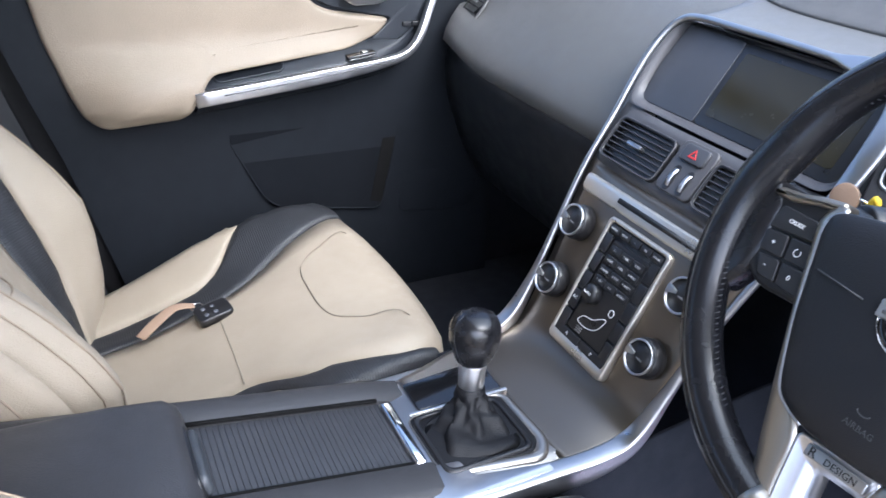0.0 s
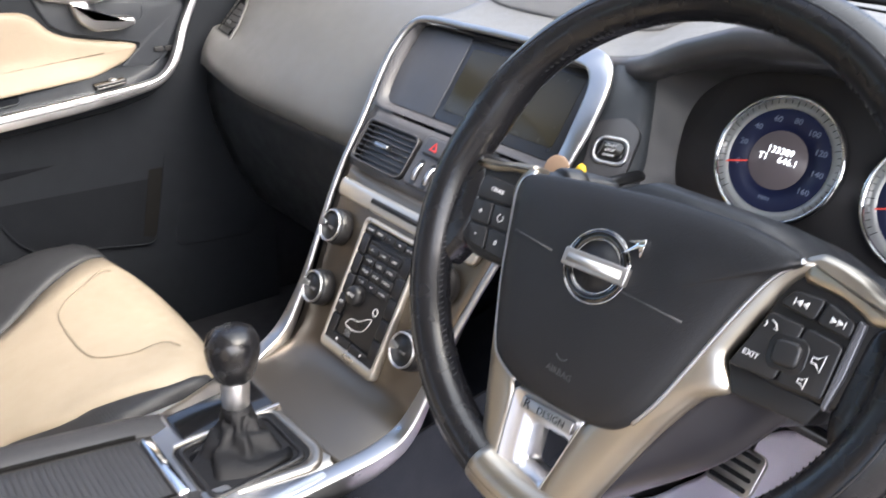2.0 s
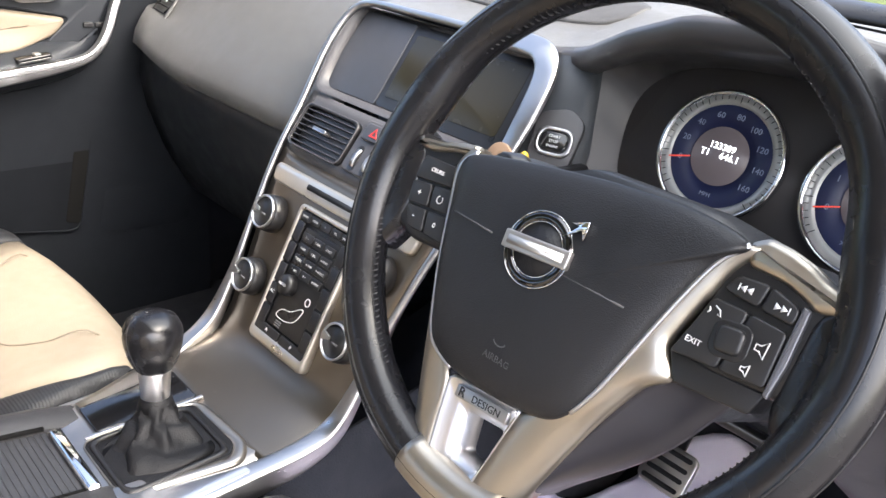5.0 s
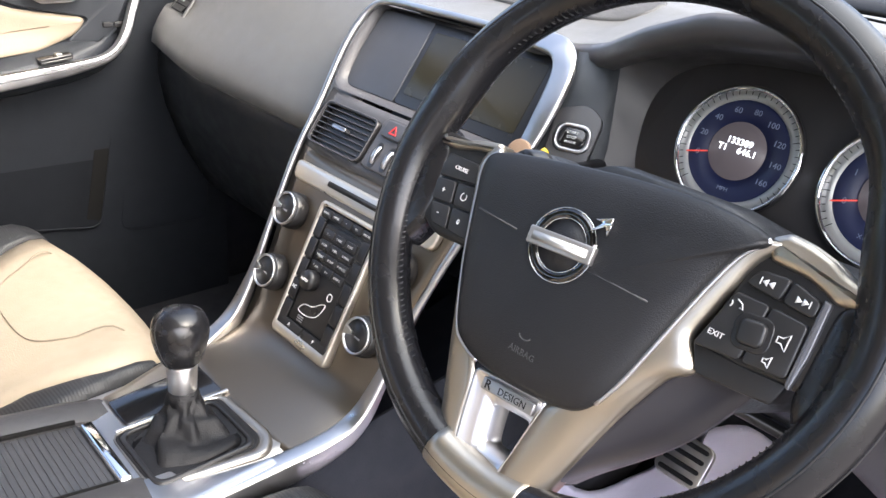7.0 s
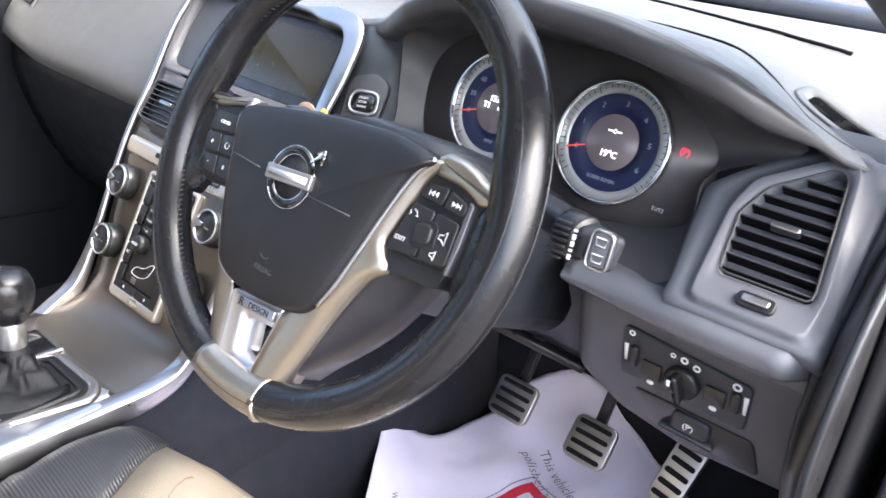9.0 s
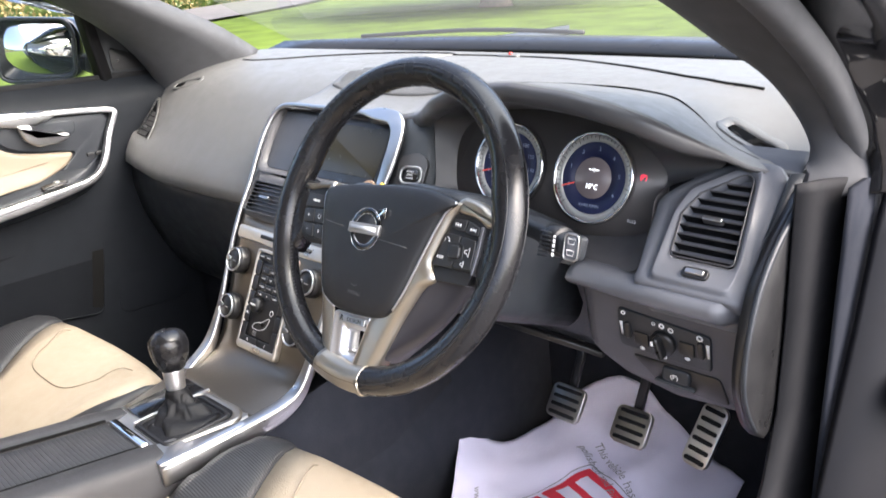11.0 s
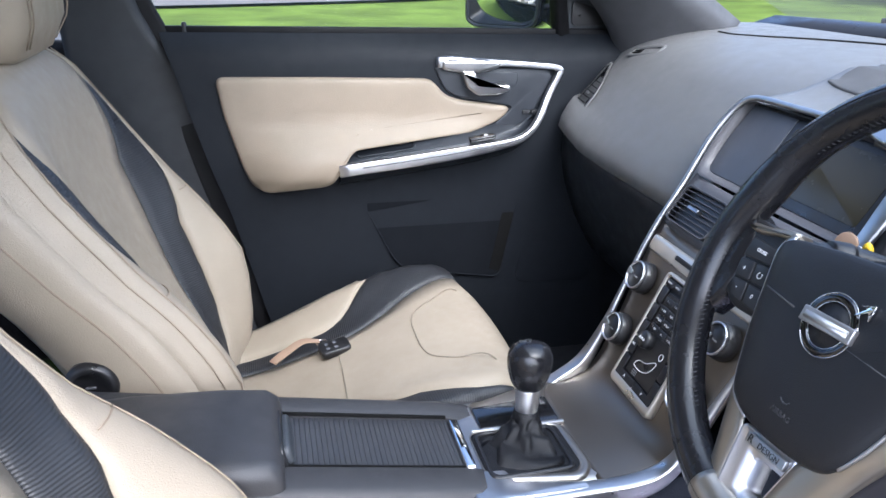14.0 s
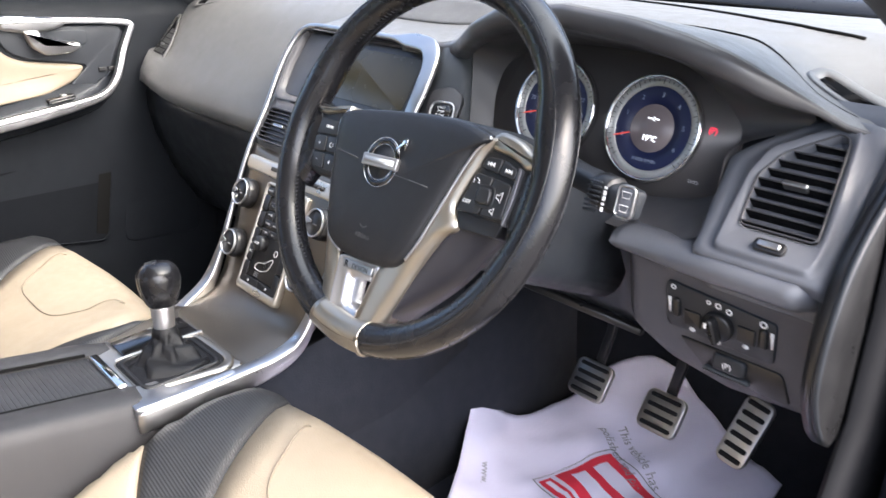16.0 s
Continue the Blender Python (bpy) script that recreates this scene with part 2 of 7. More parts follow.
def prism(outline, z0, z1, m=None, bevel=0.0, bm=None, dome=0.0):
    """An outline in x, y, raised from z0 to z1, with its upper edge rounded off by bevel."""
    m = m or Matrix()
    cx = sum(p[0] for p in outline) / len(outline)
    cy = sum(p[1] for p in outline) / len(outline)
    size = max(max(abs(p[0] - cx) for p in outline), max(abs(p[1] - cy) for p in outline))

    def ring(inset, z):
        out = []
        n = len(outline)
        for i, (x, y) in enumerate(outline):
            a, c = outline[i - 1], outline[(i + 1) % n]
            t = Vector((c[0] - a[0], c[1] - a[1]))
            if t.length < 1e-9:
                t = Vector((1, 0))
            t.normalize()
            out.append(m @ Vector((x - t.y * inset * side, y + t.x * inset * side, z)))
        return out
    area = sum(a[0] * b[1] - b[0] * a[1] for a, b in zip(outline, outline[1:] + outline[:1]))
    side = 1 if area > 0 else -1
    rings = [ring(0, z0)]
    if bevel:
        up = 1 if z1 > z0 else -1
        for k in range(4):
            a = radians(90 * k / 3)
            rings.append(ring(bevel * (1 - math.cos(a)), z1 - up * bevel * (1 - math.sin(a))))
    else:
        rings.append(ring(0, z1))
    if dome:
        last = rings[-1]
        c = m @ Vector((cx, cy, z1))
        nrm = (m.to_3x3() @ Vector((0, 0, 1))).normalized()
        for f in (0.93, 0.84, 0.72, 0.58, 0.42, 0.25, 0.08):
            rings.append([c + (p - c) * f + nrm * dome * (1 - f * f) for p in last])
    return loft(rings, True, True, bm)


def ringplate(outer, inner, z0, z1, m=None, bevel=0.0, bm=None):
    """A frame between two outlines with as many points each."""
    m = m or Matrix()
    b = bevel

    def at(o, z):
        return [m @ Vector((x, y, z)) for x, y in o]

    def mix(f):
        return [(p[0] + (q[0] - p[0]) * f, p[1] + (q[1] - p[1]) * f) for p, q in zip(outer, inner)]
    rings = [at(outer, z0), at(outer, z1 - b), at(mix(0.18), z1), at(mix(0.82), z1), at(inner, z1 - b), at(inner, z0)]
    return loft(rings, True, False, bm, True)


def lathe(profile, m=None, n=24, bm=None, ring=False):
    """Turns (radius, z) points about z; ring: the section closes on itself."""
    m = m or Matrix()
    rings = [[m @ Vector((max(r, 1e-4) * math.cos(2 * math.pi * i / n), max(r, 1e-4) * math.sin(2 * math.pi * i / n), z)) for i in range(n)] for r, z in profile]
    return loft(rings, True, not ring, bm, ring)


def box(w, d, h, m=None, bevel=0.002, bm=None):
    """A rounded block about the origin."""
    return prism(rrect(w, d, bevel * 1.5, 2), -h / 2, h / 2, m, bevel, bm)


def words(text, size, m, mat, parent, name="lettering", thick=0.0002, align="CENTER", bold=0.0):
    cu = bpy.data.curves.new(name, "FONT")
    cu.body = text
    cu.size = size
    cu.align_x = align
    cu.align_y = "CENTER"
    cu.extrude = thick
    cu.offset = bold
    cu.resolution_u = 2
    tmp = bpy.data.objects.new(name, cu)
    scene.collection.objects.link(tmp)
    me = bpy.data.meshes.new_from_object(tmp.evaluated_get(bpy.context.evaluated_depsgraph_get()))
    bpy.data.objects.remove(tmp)
    bpy.data.curves.remove(cu)
    me.transform(m)
    me.materials.clear()
    me.materials.append(mat)
    ob = new(name, me)
    if parent is not None:
        ob.parent = parent
    return ob


def axes(o, x, z):
    """A pose from its origin, its x direction and its outward direction."""
    z = Vector(z).normalized()
    x = Vector(x)
    x = (x - z * x.dot(z)).normalized()
    y = z.cross(x)
    m = Matrix((x, y, z)).transposed().to_4x4()
    m.translation = Vector(o)
    return m


def radial(poly, c, n=72):
    """A polygon's outline at n even angles round c."""
    out = []
    for i in range(n):
        a = 2 * math.pi * i / n
        d = (math.cos(a), math.sin(a))
        best = 0.0
        for (x0, y0), (x1, y1) in zip(poly, poly[1:] + poly[:1]):
            ex, ey = x1 - x0, y1 - y0
            det = d[0] * -ey + ex * d[1]
            if abs(det) < 1e-12:
                continue
            k = ((x0 - c[0]) * -ey + ex * (y0 - c[1])) / det
            s_ = (d[0] * (y0 - c[1]) - d[1] * (x0 - c[0])) / det
            if -1e-6 <= s_ <= 1 + 1e-6 and k > best:
                best = k
        out.append((c[0] + d[0] * best, c[1] + d[1] * best))
    return out




# ---- outside ----
def ground_z(x, y):
    r = min(300.0, math.hypot(x, y)) - 7.0
    a = math.degrees(math.atan2(x, y))
    # the car park climbs ahead
    up = min(1.0, max(0.0, (a + 26.0) / 14.0)) * min(1.0, max(0.0, (80.0 - a) / 25.0))
    return -0.02 + 0.012 * max(0.0, r) + 0.045 * up * max(0.0, min(60.0, r))


GRASS = material("mown grass", (0.066, 0.096, 0.014), 0.95, vary=0.35, vary_scale=0.9, grain=1.0, grain_scale=60, spec=0.1)
ASPHALT = material("light worn asphalt", (0.078, 0.072, 0.069), 0.9, vary=0.12, vary_scale=1.2, grain=1.0, grain_scale=90)
LEAF = material("hedge leaves", (0.055, 0.085, 0.018), 0.6, vary=0.4, vary_scale=2.5)
LEAF_DRY = material("dry hedge stems", (0.24, 0.19, 0.08), 0.8, vary=0.3, vary_scale=3)
OAK = material("oak leaves", (0.075, 0.11, 0.035), 0.55, vary=0.35, vary_scale=3)
BARK = material("oak bark", (0.12, 0.095, 0.07), 0.9, grain=1.0, grain_scale=30, vary=0.3)

bm = bmesh.new()
rows = []
steps = [0.02, 1.5, 3, 4.5, 6, 8, 10, 13, 16, 20, 25, 30, 38, 48, 60, 80, 120, 200, 600, 3000]
for r in steps:
    rows.append([V(r * math.cos(a), r * math.sin(a), ground_z(r * math.cos(a), r * math.sin(a))) for a in [2 * math.pi * i / 144 for i in range(145)]])
ground = part("ground", sheet(rows, 0), GRASS)
tagged(ground, "bright green mown grass round the parked car", "grass", kind="structure")


def ribbon(name, line, width, lift, mat, label):
    pts = resample(spline(line, 10), 60)
    rows = []
    for q, t, s, u in frames(pts):
        rows.append([V(q.x + s.x * k * width, q.y + s.y * k * width, ground_z(q.x + s.x * k * width, q.y + s.y * k * width) + lift + 0.002 * math.hypot(q.x, q.y)) for k in [-0.5 + i / 16 for i in range(17)]])
    ob = part(name, sheet(rows, 0.0), mat)
    tagged(ob, label, "road", kind="structure")
    return ob


ribbon("road", [(-12, -40, 0), (-16, -15, 0), (-18.5, -3, 0), (-21.5, 5.5, 0), (-27, 15.5, 0), (-36, 28, 0), (-46, 46, 0), (-50, 70, 0)], 5.2, 0.03, ASPHALT, "narrow pale asphalt lane curving behind the grass")
ribbon("driveway", [(12, -30, 0), (9.2, -8, 0), (8.4, 4, 0), (5.2, 14, 0), (0.3, 26, 0), (-7, 44, 0), (-10, 56, 0)], 16.4, 0.035, ASPHALT, "worn asphalt car park beside the open door")


def leaf_cloud(bm, centre, size, count, leaf, rng):
    for _ in range(count):
        a, b = rng.random() * 2 * math.pi, math.acos(2 * rng.random() - 1)
        r = rng.random() ** 0.4
        p = Vector((centre[0] + size[0] * r * math.sin(b) * math.cos(a), centre[1] + size[1] * r * math.sin(b) * math.sin(a), centre[2] + size[2] * r * math.cos(b)))
        u = Vector((rng.uniform(-1, 1), rng.uniform(-1, 1), rng.uniform(-1, 1))).normalized()
        w = u.cross(Vector((rng.uniform(-1, 1), rng.uniform(-1, 1), rng.uniform(-1, 1)))).normalized()
        s = leaf * rng.uniform(0.6, 1.4)
        vs = [bm.verts.new(p + u * s), bm.verts.new(p + w * s * 0.5), bm.verts.new(p - u * s), bm.verts.new(p - w * s * 0.5)]
        bm.faces.new(vs)


rng = random.Random(5)
hedge_line = resample(spline([(-16, -45, 0), (-20.5, -16, 0), (-24.5, -3, 0), (-28.5, 8, 0), (-35, 18, 0), (-44, 31, 0), (-52, 52, 0), (-42, 80, 0), (-15, 95, 0), (20, 95, 0)], 10), 98)
for i in range(0, 98, 7):
    bm = bmesh.new()
    bd = bmesh.new()
    bc = bmesh.new()
    for q in hedge_line[i:i + 7]:
        g = ground_z(q.x, q.y)
        rings = []
        for z, r in ((-0.2, 1.5), (0.8, 1.9), (2.2, 1.8), (3.4, 1.3), (4.2, 0.5)):
            rings.append([V(q.x - 0.9 + r * math.cos(a) * rng.uniform(0.75, 1.15), q.y + 1.5 * r * math.sin(a) * rng.uniform(0.75, 1.15), g + z * rng.uniform(0.9, 1.1)) for a in [2 * math.pi * k / 9 for k in range(9)]])
        loft(rings, True, True, bc)
        for k in range(7):
            c = (q.x + rng.uniform(-1.2, 1.0), q.y + rng.uniform(-1.8, 1.8), g + rng.uniform(0.2, 4.4))
            leaf_cloud(bm, c, (1.2, 1.4, 1.0), 280, 0.095, rng)
        for k in range(4):
            c = (q.x + rng.uniform(0.4, 1.6), q.y + rng.uniform(-1.8, 1.8), g + rng.uniform(0.1, 2.0))
            leaf_cloud(bd, c, (0.7, 1.2, 0.9), 260, 0.07, rng)
    h = thing("hedge", "tall unkempt green hedge with dry brown stems along the lane", "hedge", "hedge along the lane", (hedge_line[i + 3].x, hedge_line[i + 3].y, ground_z(hedge_line[i + 3].x, hedge_line[i + 3].y)))
    for ob in (part("hedge_core", bc, LEAF, None), part("foliage", bm, LEAF, None, smooth=False), part("dry_brush", bd, LEAF_DRY, None, "straw-brown dry stems", smooth=False)):
        ob.parent = h
        ob.matrix_parent_inverse = Matrix.Translation(-h.location)


def tree(x, y, height, crown, seed):
    g = random.Random(seed)
    z0 = ground_z(x, y)
    t = thing("oak_tree", "broad low-branched oak tree on the grass", "tree", at=(x, y, z0))
    bm = lathe([(0.62, -0.1), (0.45, 0.25), (0.38, 0.9), (0.35, 2.0), (0.28, 3.2), (0.12, height * 0.7)], n=14)
    for k in range(11):
        a = 2 * math.pi * k / 11 + g.uniform(-0.2, 0.2)
        z = g.uniform(1.3, 3.0)
        L = crown * g.uniform(0.6, 0.95)
        pts = spline([(0, 0, z), (L * 0.4 * math.cos(a), L * 0.4 * math.sin(a), z + 0.7), (L * math.cos(a), L * math.sin(a), z + g.uniform(-0.3, 1.6))], 5)
        n = len(pts)
        sweep(pts, lambda f: circle(0.14 * (1 - 0.85 * f), 7), bm=bm)
    part("trunk", bm, BARK, t)
    bm = bmesh.new()
    for k in range(230):
        a = g.uniform(0, 2 * math.pi)
        r = crown * math.sqrt(g.random())
        lo = 0.85 + 0.35 * g.random() + 0.25 * (1 - r / crown)
        top = 2.2 + (height - 2.2) * math.sqrt(max(0.0, 1 - (r / crown) ** 2))
        leaf_cloud(bm, (r * math.cos(a), r * math.sin(a), g.uniform(lo, max(lo + 0.2, top))), (0.8, 0.8, 0.5), 280, 0.085, g)
    part("crown", bm, OAK, t, smooth=False)


tree(-15.4, 18.9, 8.0, 5.0, 3)


# ---- car body ----
PILLAR = material("grey pillar cloth", (0.056, 0.057, 0.062), 0.8, grain=0.5, grain_scale=1200)
body = thing("car_body", "black estate car body with charcoal inner trim", "car")


W_EDGE = [(0.625, 0.43, 1.115), (0.568, 0.296, 1.183), (0.553, 0.194, 1.228), (0.535, 0.06, 1.288), (0.52, -0.05, 1.333), (0.49, -0.25, 1.415), (0.45, -0.40, 1.465)]
D_EDGE = [(0.738, 0.26, 1.02), (0.722, 0.225, 1.105), (0.70, 0.15, 1.19), (0.68, 0.04, 1.268), (0.668, -0.06, 1.315), (0.64, -0.25, 1.395), (0.60, -0.42, 1.455)]
O_EDGE = [(0.81, 0.40, 1.02), (0.79, 0.29, 1.13), (0.775, 0.19, 1.208), (0.771, 0.05, 1.258), (0.77, -0.06, 1.294), (0.75, -0.27, 1.375), (0.69, -0.47, 1.46)]
# on the driver's side the trim is seen down to where it curves over the end of the dashboard
W_LOW = [(0.692, 0.205, 1.055), (0.692, 0.235, 1.085), (0.677, 0.262, 1.118), (0.638, 0.285, 1.152), (0.595, 0.296, 1.183), (0.565, 0.194, 1.228)] + W_EDGE[3:]
D_LOW = [(0.738, 0.235, 1.045), (0.734, 0.24, 1.07), (0.728, 0.235, 1.09), (0.722, 0.225, 1.115), (0.712, 0.19, 1.15)] + D_EDGE[2:]
O_LOW = [(0.81, 0.40, 1.02), (0.805, 0.37, 1.05), (0.80, 0.335, 1.09), (0.79, 0.29, 1.13), (0.783, 0.24, 1.17)] + O_EDGE[2:]
for s in (-1, 1):
    w, d, o = [[V(s * p.x, p.y, p.z) for p in spline(e, 6)] for e in ((W_EDGE, D_EDGE, O_EDGE) if s < 0 else (W_LOW, D_LOW, O_LOW))]
    rings = []
    for a, b in zip(d, w):
        n = V(-s * 0.45, -0.55, -0.25)
        back = V(s * 0.03, 0.05, 0.035)
        rings.append([a, a + n * 0.012 + (b - a) * 0.05, a + (b - a) * 0.25 + n * 0.03, a + (b - a) * 0.55 + n * 0.028, a + (b - a) * 0.85 + n * 0.012, b, b + back * 0.6, a + (b - a) * 0.5 + back, a + back])
    part("windscreen_pillar", loft(rings), PILLAR, body, "grey cloth-textured windscreen pillar trim")
    rings = []
    for a, b in zip(d, o):
        n = V(s * 0.35, -0.45, 0.1)
        back = V(0, 0.06, 0.045)
        a2 = a + V(s * 0.012, 0.01, 0.0)
        rings.append([a2, a2 + (b - a2) * 0.3 + n * 0.012, a2 + (b - a2) * 0.62 + n * 0.006, a2 + (b - a2) * 0.68 + n * 0.03, b + n * 0.012, b + V(s * 0.01, 0.02, 0.01), b + back, a2 + back])
    part("outer_pillar", loft(rings), PAINT, body, "black painted outer pillar")

# roof with its lining
roof = []
for y in (-0.36, -0.7, -1.2, -1.8, -2.3):
    roof.append([V(x * 0.66, y, 1.565 - 0.05 * x * x - 0.02 * abs(y + 1.0)) for x in (-1, -0.75, -0.4, 0, 0.4, 0.75, 1)])
part("roof", sheet([[p + V(0, 0, 0.02) for p in r] for r in roof], 0.012), PAINT, body)
part("headliner", sheet([[p for p in reversed(r)] for r in roof], 0.012), HEADLINER, body, "light grey cloth roof lining")
part("windscreen_header", sweep([(-0.6, -0.38, 1.495), (0, -0.35, 1.54), (0.6, -0.38, 1.495)], rrect(0.09, 0.06, 0.02)), HEADLINER, body)
for s in (-1, 1):
    part("roof_rail", sweep([(s * 0.6, -0.36, 1.5), (s * 0.645, -0.7, 1.55), (s * 0.65, -1.5, 1.55), (s * 0.64, -2.3, 1.5)], rrect(0.08, 0.08, 0.02)), CHARCOAL, body)

# screen, cowl and bonnet
bm = sheet([[V(x, 0.66 + 0.16 * (1 - (x / 0.78) ** 2), 1.135) for x in [(-0.78 + 0.13 * i) for i in range(13)]],
            [V(x * 0.91, 0.22 + 0.08 * (1 - (x / 0.78) ** 2), 1.345) for x in [(-0.78 + 0.13 * i) for i in range(13)]],
            [V(x * 0.78, -0.34 + 0.03 * (1 - (x / 0.78) ** 2), 1.51 + 0.03 * (1 - (x / 0.78) ** 2)) for x in [(-0.78 + 0.13 * i) for i in range(13)]]], 0.0)
ws = part("windscreen", bm, GLASS, body, "clear windscreen glass")
ws.visible_shadow = False
xs = [(-0.82 + 1.64 * i / 16) for i in range(17)]
part("cowl", sheet([[V(x, 0.60 + 0.16 * (1 - (x / 0.82) ** 2), 1.118) for x in xs],
                    [V(x, 0.66 + 0.17 * (1 - (x / 0.82) ** 2), 1.134) for x in xs],
                    [V(x, 0.80 + 0.17 * (1 - (x / 0.82) ** 2), 1.125) for x in xs]], 0.01), BLACK, body, "black screen surround")
rows = []
for y, z, k in ((0.80, 1.10, 0.03), (1.1, 1.085, 0.05), (1.5, 1.05, 0.06), (1.85, 0.98, 0.06), (2.0, 0.86, 0.04), (2.05, 0.5, 0.02)):
    rows.append([V(x, y + 0.16 * (1 - (x / 0.85) ** 2) * (0.6 if y > 1.8 else 1), z - k * (x / 0.85) ** 2) for x in [(-0.88 + 0.11 * i) for i in range(17)]])
part("bonnet", sheet(rows, 0.01), PAINT, body, "black bonnet")
for x0, x1 in ((-0.62, -0.02),):
    pts = spline([(x0, 0.76, 1.138), ((x0 + x1) / 2, 0.86, 1.146), (x1, 0.88, 1.140)], 6)
    part("wiper", sweep(pts, rrect(0.008, 0.010, 0.003, 2)), BLACK, body, "black wiper arm")

# sides, floor and tail
for s in (-1, 1):
    rows = [[V(s * 0.80, y, z) for y in (-2.4, -1.6, -0.72 if s > 0 else -0.52)] for z in (1.12, 0.95, 0.6, 0.35)]
    part("rear_side", sheet(rows, 0.03), PAINT, body)
    rows = [[V(s * 0.86, y, z) for y in (0.62, 1.2, 2.0)] for z in (1.06, 0.9, 0.6, 0.35)]
    part("wing", sheet(rows, 0.02), PAINT, body)
rows = [[V(x, -2.4, z) for x in (-0.8, 0, 0.8)] for z in (1.15, 0.7, 0.35)]
part("tailgate", sheet(rows, 0.03), PAINT, body)
rows = [[V(x, y, z) for x in (-0.758, -0.4, -0.2, 0.2, 0.4, 0.758)] for y, z in ((-2.3, 0.42), (-1.0, 0.42), (0.3, 0.42), (0.46, 0.43), (0.62, 0.485), (0.70, 0.60), (0.74, 0.98))]
floor = part("floor", sheet(rows, 0.02), CARPET)
tagged(floor, "black carpeted car floor and footwell", "floor", kind="structure")
# tunnel
rows = []
for y, h in ((-2.3, 0.55), (-0.6, 0.56), (0.1, 0.6), (0.3, 0.66), (0.5, 0.72)):
    rows.append([V(x, y, z) for x, z in ((-0.17, 0.40), (-0.15, h - 0.05), (-0.11, h), (0.11, h), (0.15, h - 0.05), (0.17, 0.40))])
part("floor_tunnel", sheet(rows, 0.01), CARPET, floor)
for s in (-1, 1):
    rows = [[V(s * 0.742, y, z) for y in (0.10, 0.3, 0.5, 0.66)] for z in (0.39, 0.6, 0.8, 1.0, 1.09)] if s < 0 else [[V(s * 0.742, y, z) for y in (0.20, 0.3, 0.5, 0.66)] for z in (0.42, 0.6, 0.8, 1.0, 1.06)]
    part("footwell_side", sheet(rows, 0.006, out=(-s, 0, 0)), CARPET, floor)


# ---- dashboard ----
dash = thing("dashboard", "charcoal soft-touch dashboard with instrument hood", "dashboard")


def lip(x):
    """The hood's lip over the instruments: its y and z."""
    xs = [0.15, 0.19, 0.25, 0.31, 0.40, 0.48, 0.53, 0.57, 0.60, 0.622, 0.645, 0.665, 0.70]
    ys = [0.19, 0.165, 0.128, 0.108, 0.099, 0.100, 0.104, 0.114, 0.136, 0.170, 0.210, 0.222, 0.226]
    zs = [1.092, 1.102, 1.128, 1.150, 1.159, 1.152, 1.142, 1.129, 1.111, 1.090, 1.065, 1.061, 1.059]
    return float(np.interp(x, xs, ys)), float(np.interp(x, xs, zs))


def smooth01(a, b, x):
    t = max(0.0, min(1.0, (x - a) / (b - a)))
    return t * t * (3 - 2 * t)


FACE = [(0.76, 1.108), (0.64, 1.118), (0.55, 1.128), (0.47, 1.129), (0.40, 1.126), (0.345, 1.12), (0.29, 1.107), (0.245, 1.086), (0.21, 1.058), (0.175, 1.026), (0.145, 0.995), (0.12, 0.965), (0.105, 0.94), (0.10, 0.922), (0.106, 0.912), (0.13, 0.905), (0.18, 0.90)]
NP = 40
rows = []
face = resample(spline([V(0, y, z) for y, z in FACE], 6), NP)
for i in range(41):
    x = -0.712 + i * (0.712 - 0.135) / 40
    r = []
    e = smooth01(-0.60, -0.715, x)
    for k, p in enumerate(face):
        f = k / (NP - 1)
        bulge = 0.012 * math.sin(math.pi * min(1, max(0, (f - 0.35) / 0.6))) * math.sin(math.pi * min(1, (x + 0.712) / 0.55))
        r.append(V(x, p.y - bulge + 0.012 * e * smooth01(0.25, 0.6, f) + 0.030 * smooth01(-0.668, -0.715, x) * smooth01(0.58, 0.8, f), p.z + (0.02 * smooth01(-0.5, -0.66, x) if f > 0.8 else 0)))
    rows.append(r)
part("passenger_pad", sheet(rows, 0.012, out=(0, -0.7, 0.7)), TOPPAD, dash, "matt charcoal padded passenger side")

rows = []
for i in range(15):
    x = 0.690 - i * 0.113 / 14
    e = 0.0
    r = []
    for k, p in enumerate(face):
        f = k / (NP - 1)
        if p.y > 0.25 and p.z > 1.08:
            continue
        r.append(V(x, p.y + 0.016 + 0.05 * e * smooth01(0.25, 0.6, f), p.z))
    rows.append(r)
part("driver_pad", sheet(rows, 0.012, out=(0, -0.7, 0.7)), GREYPANEL, dash, "grey padded end of the dashboard")

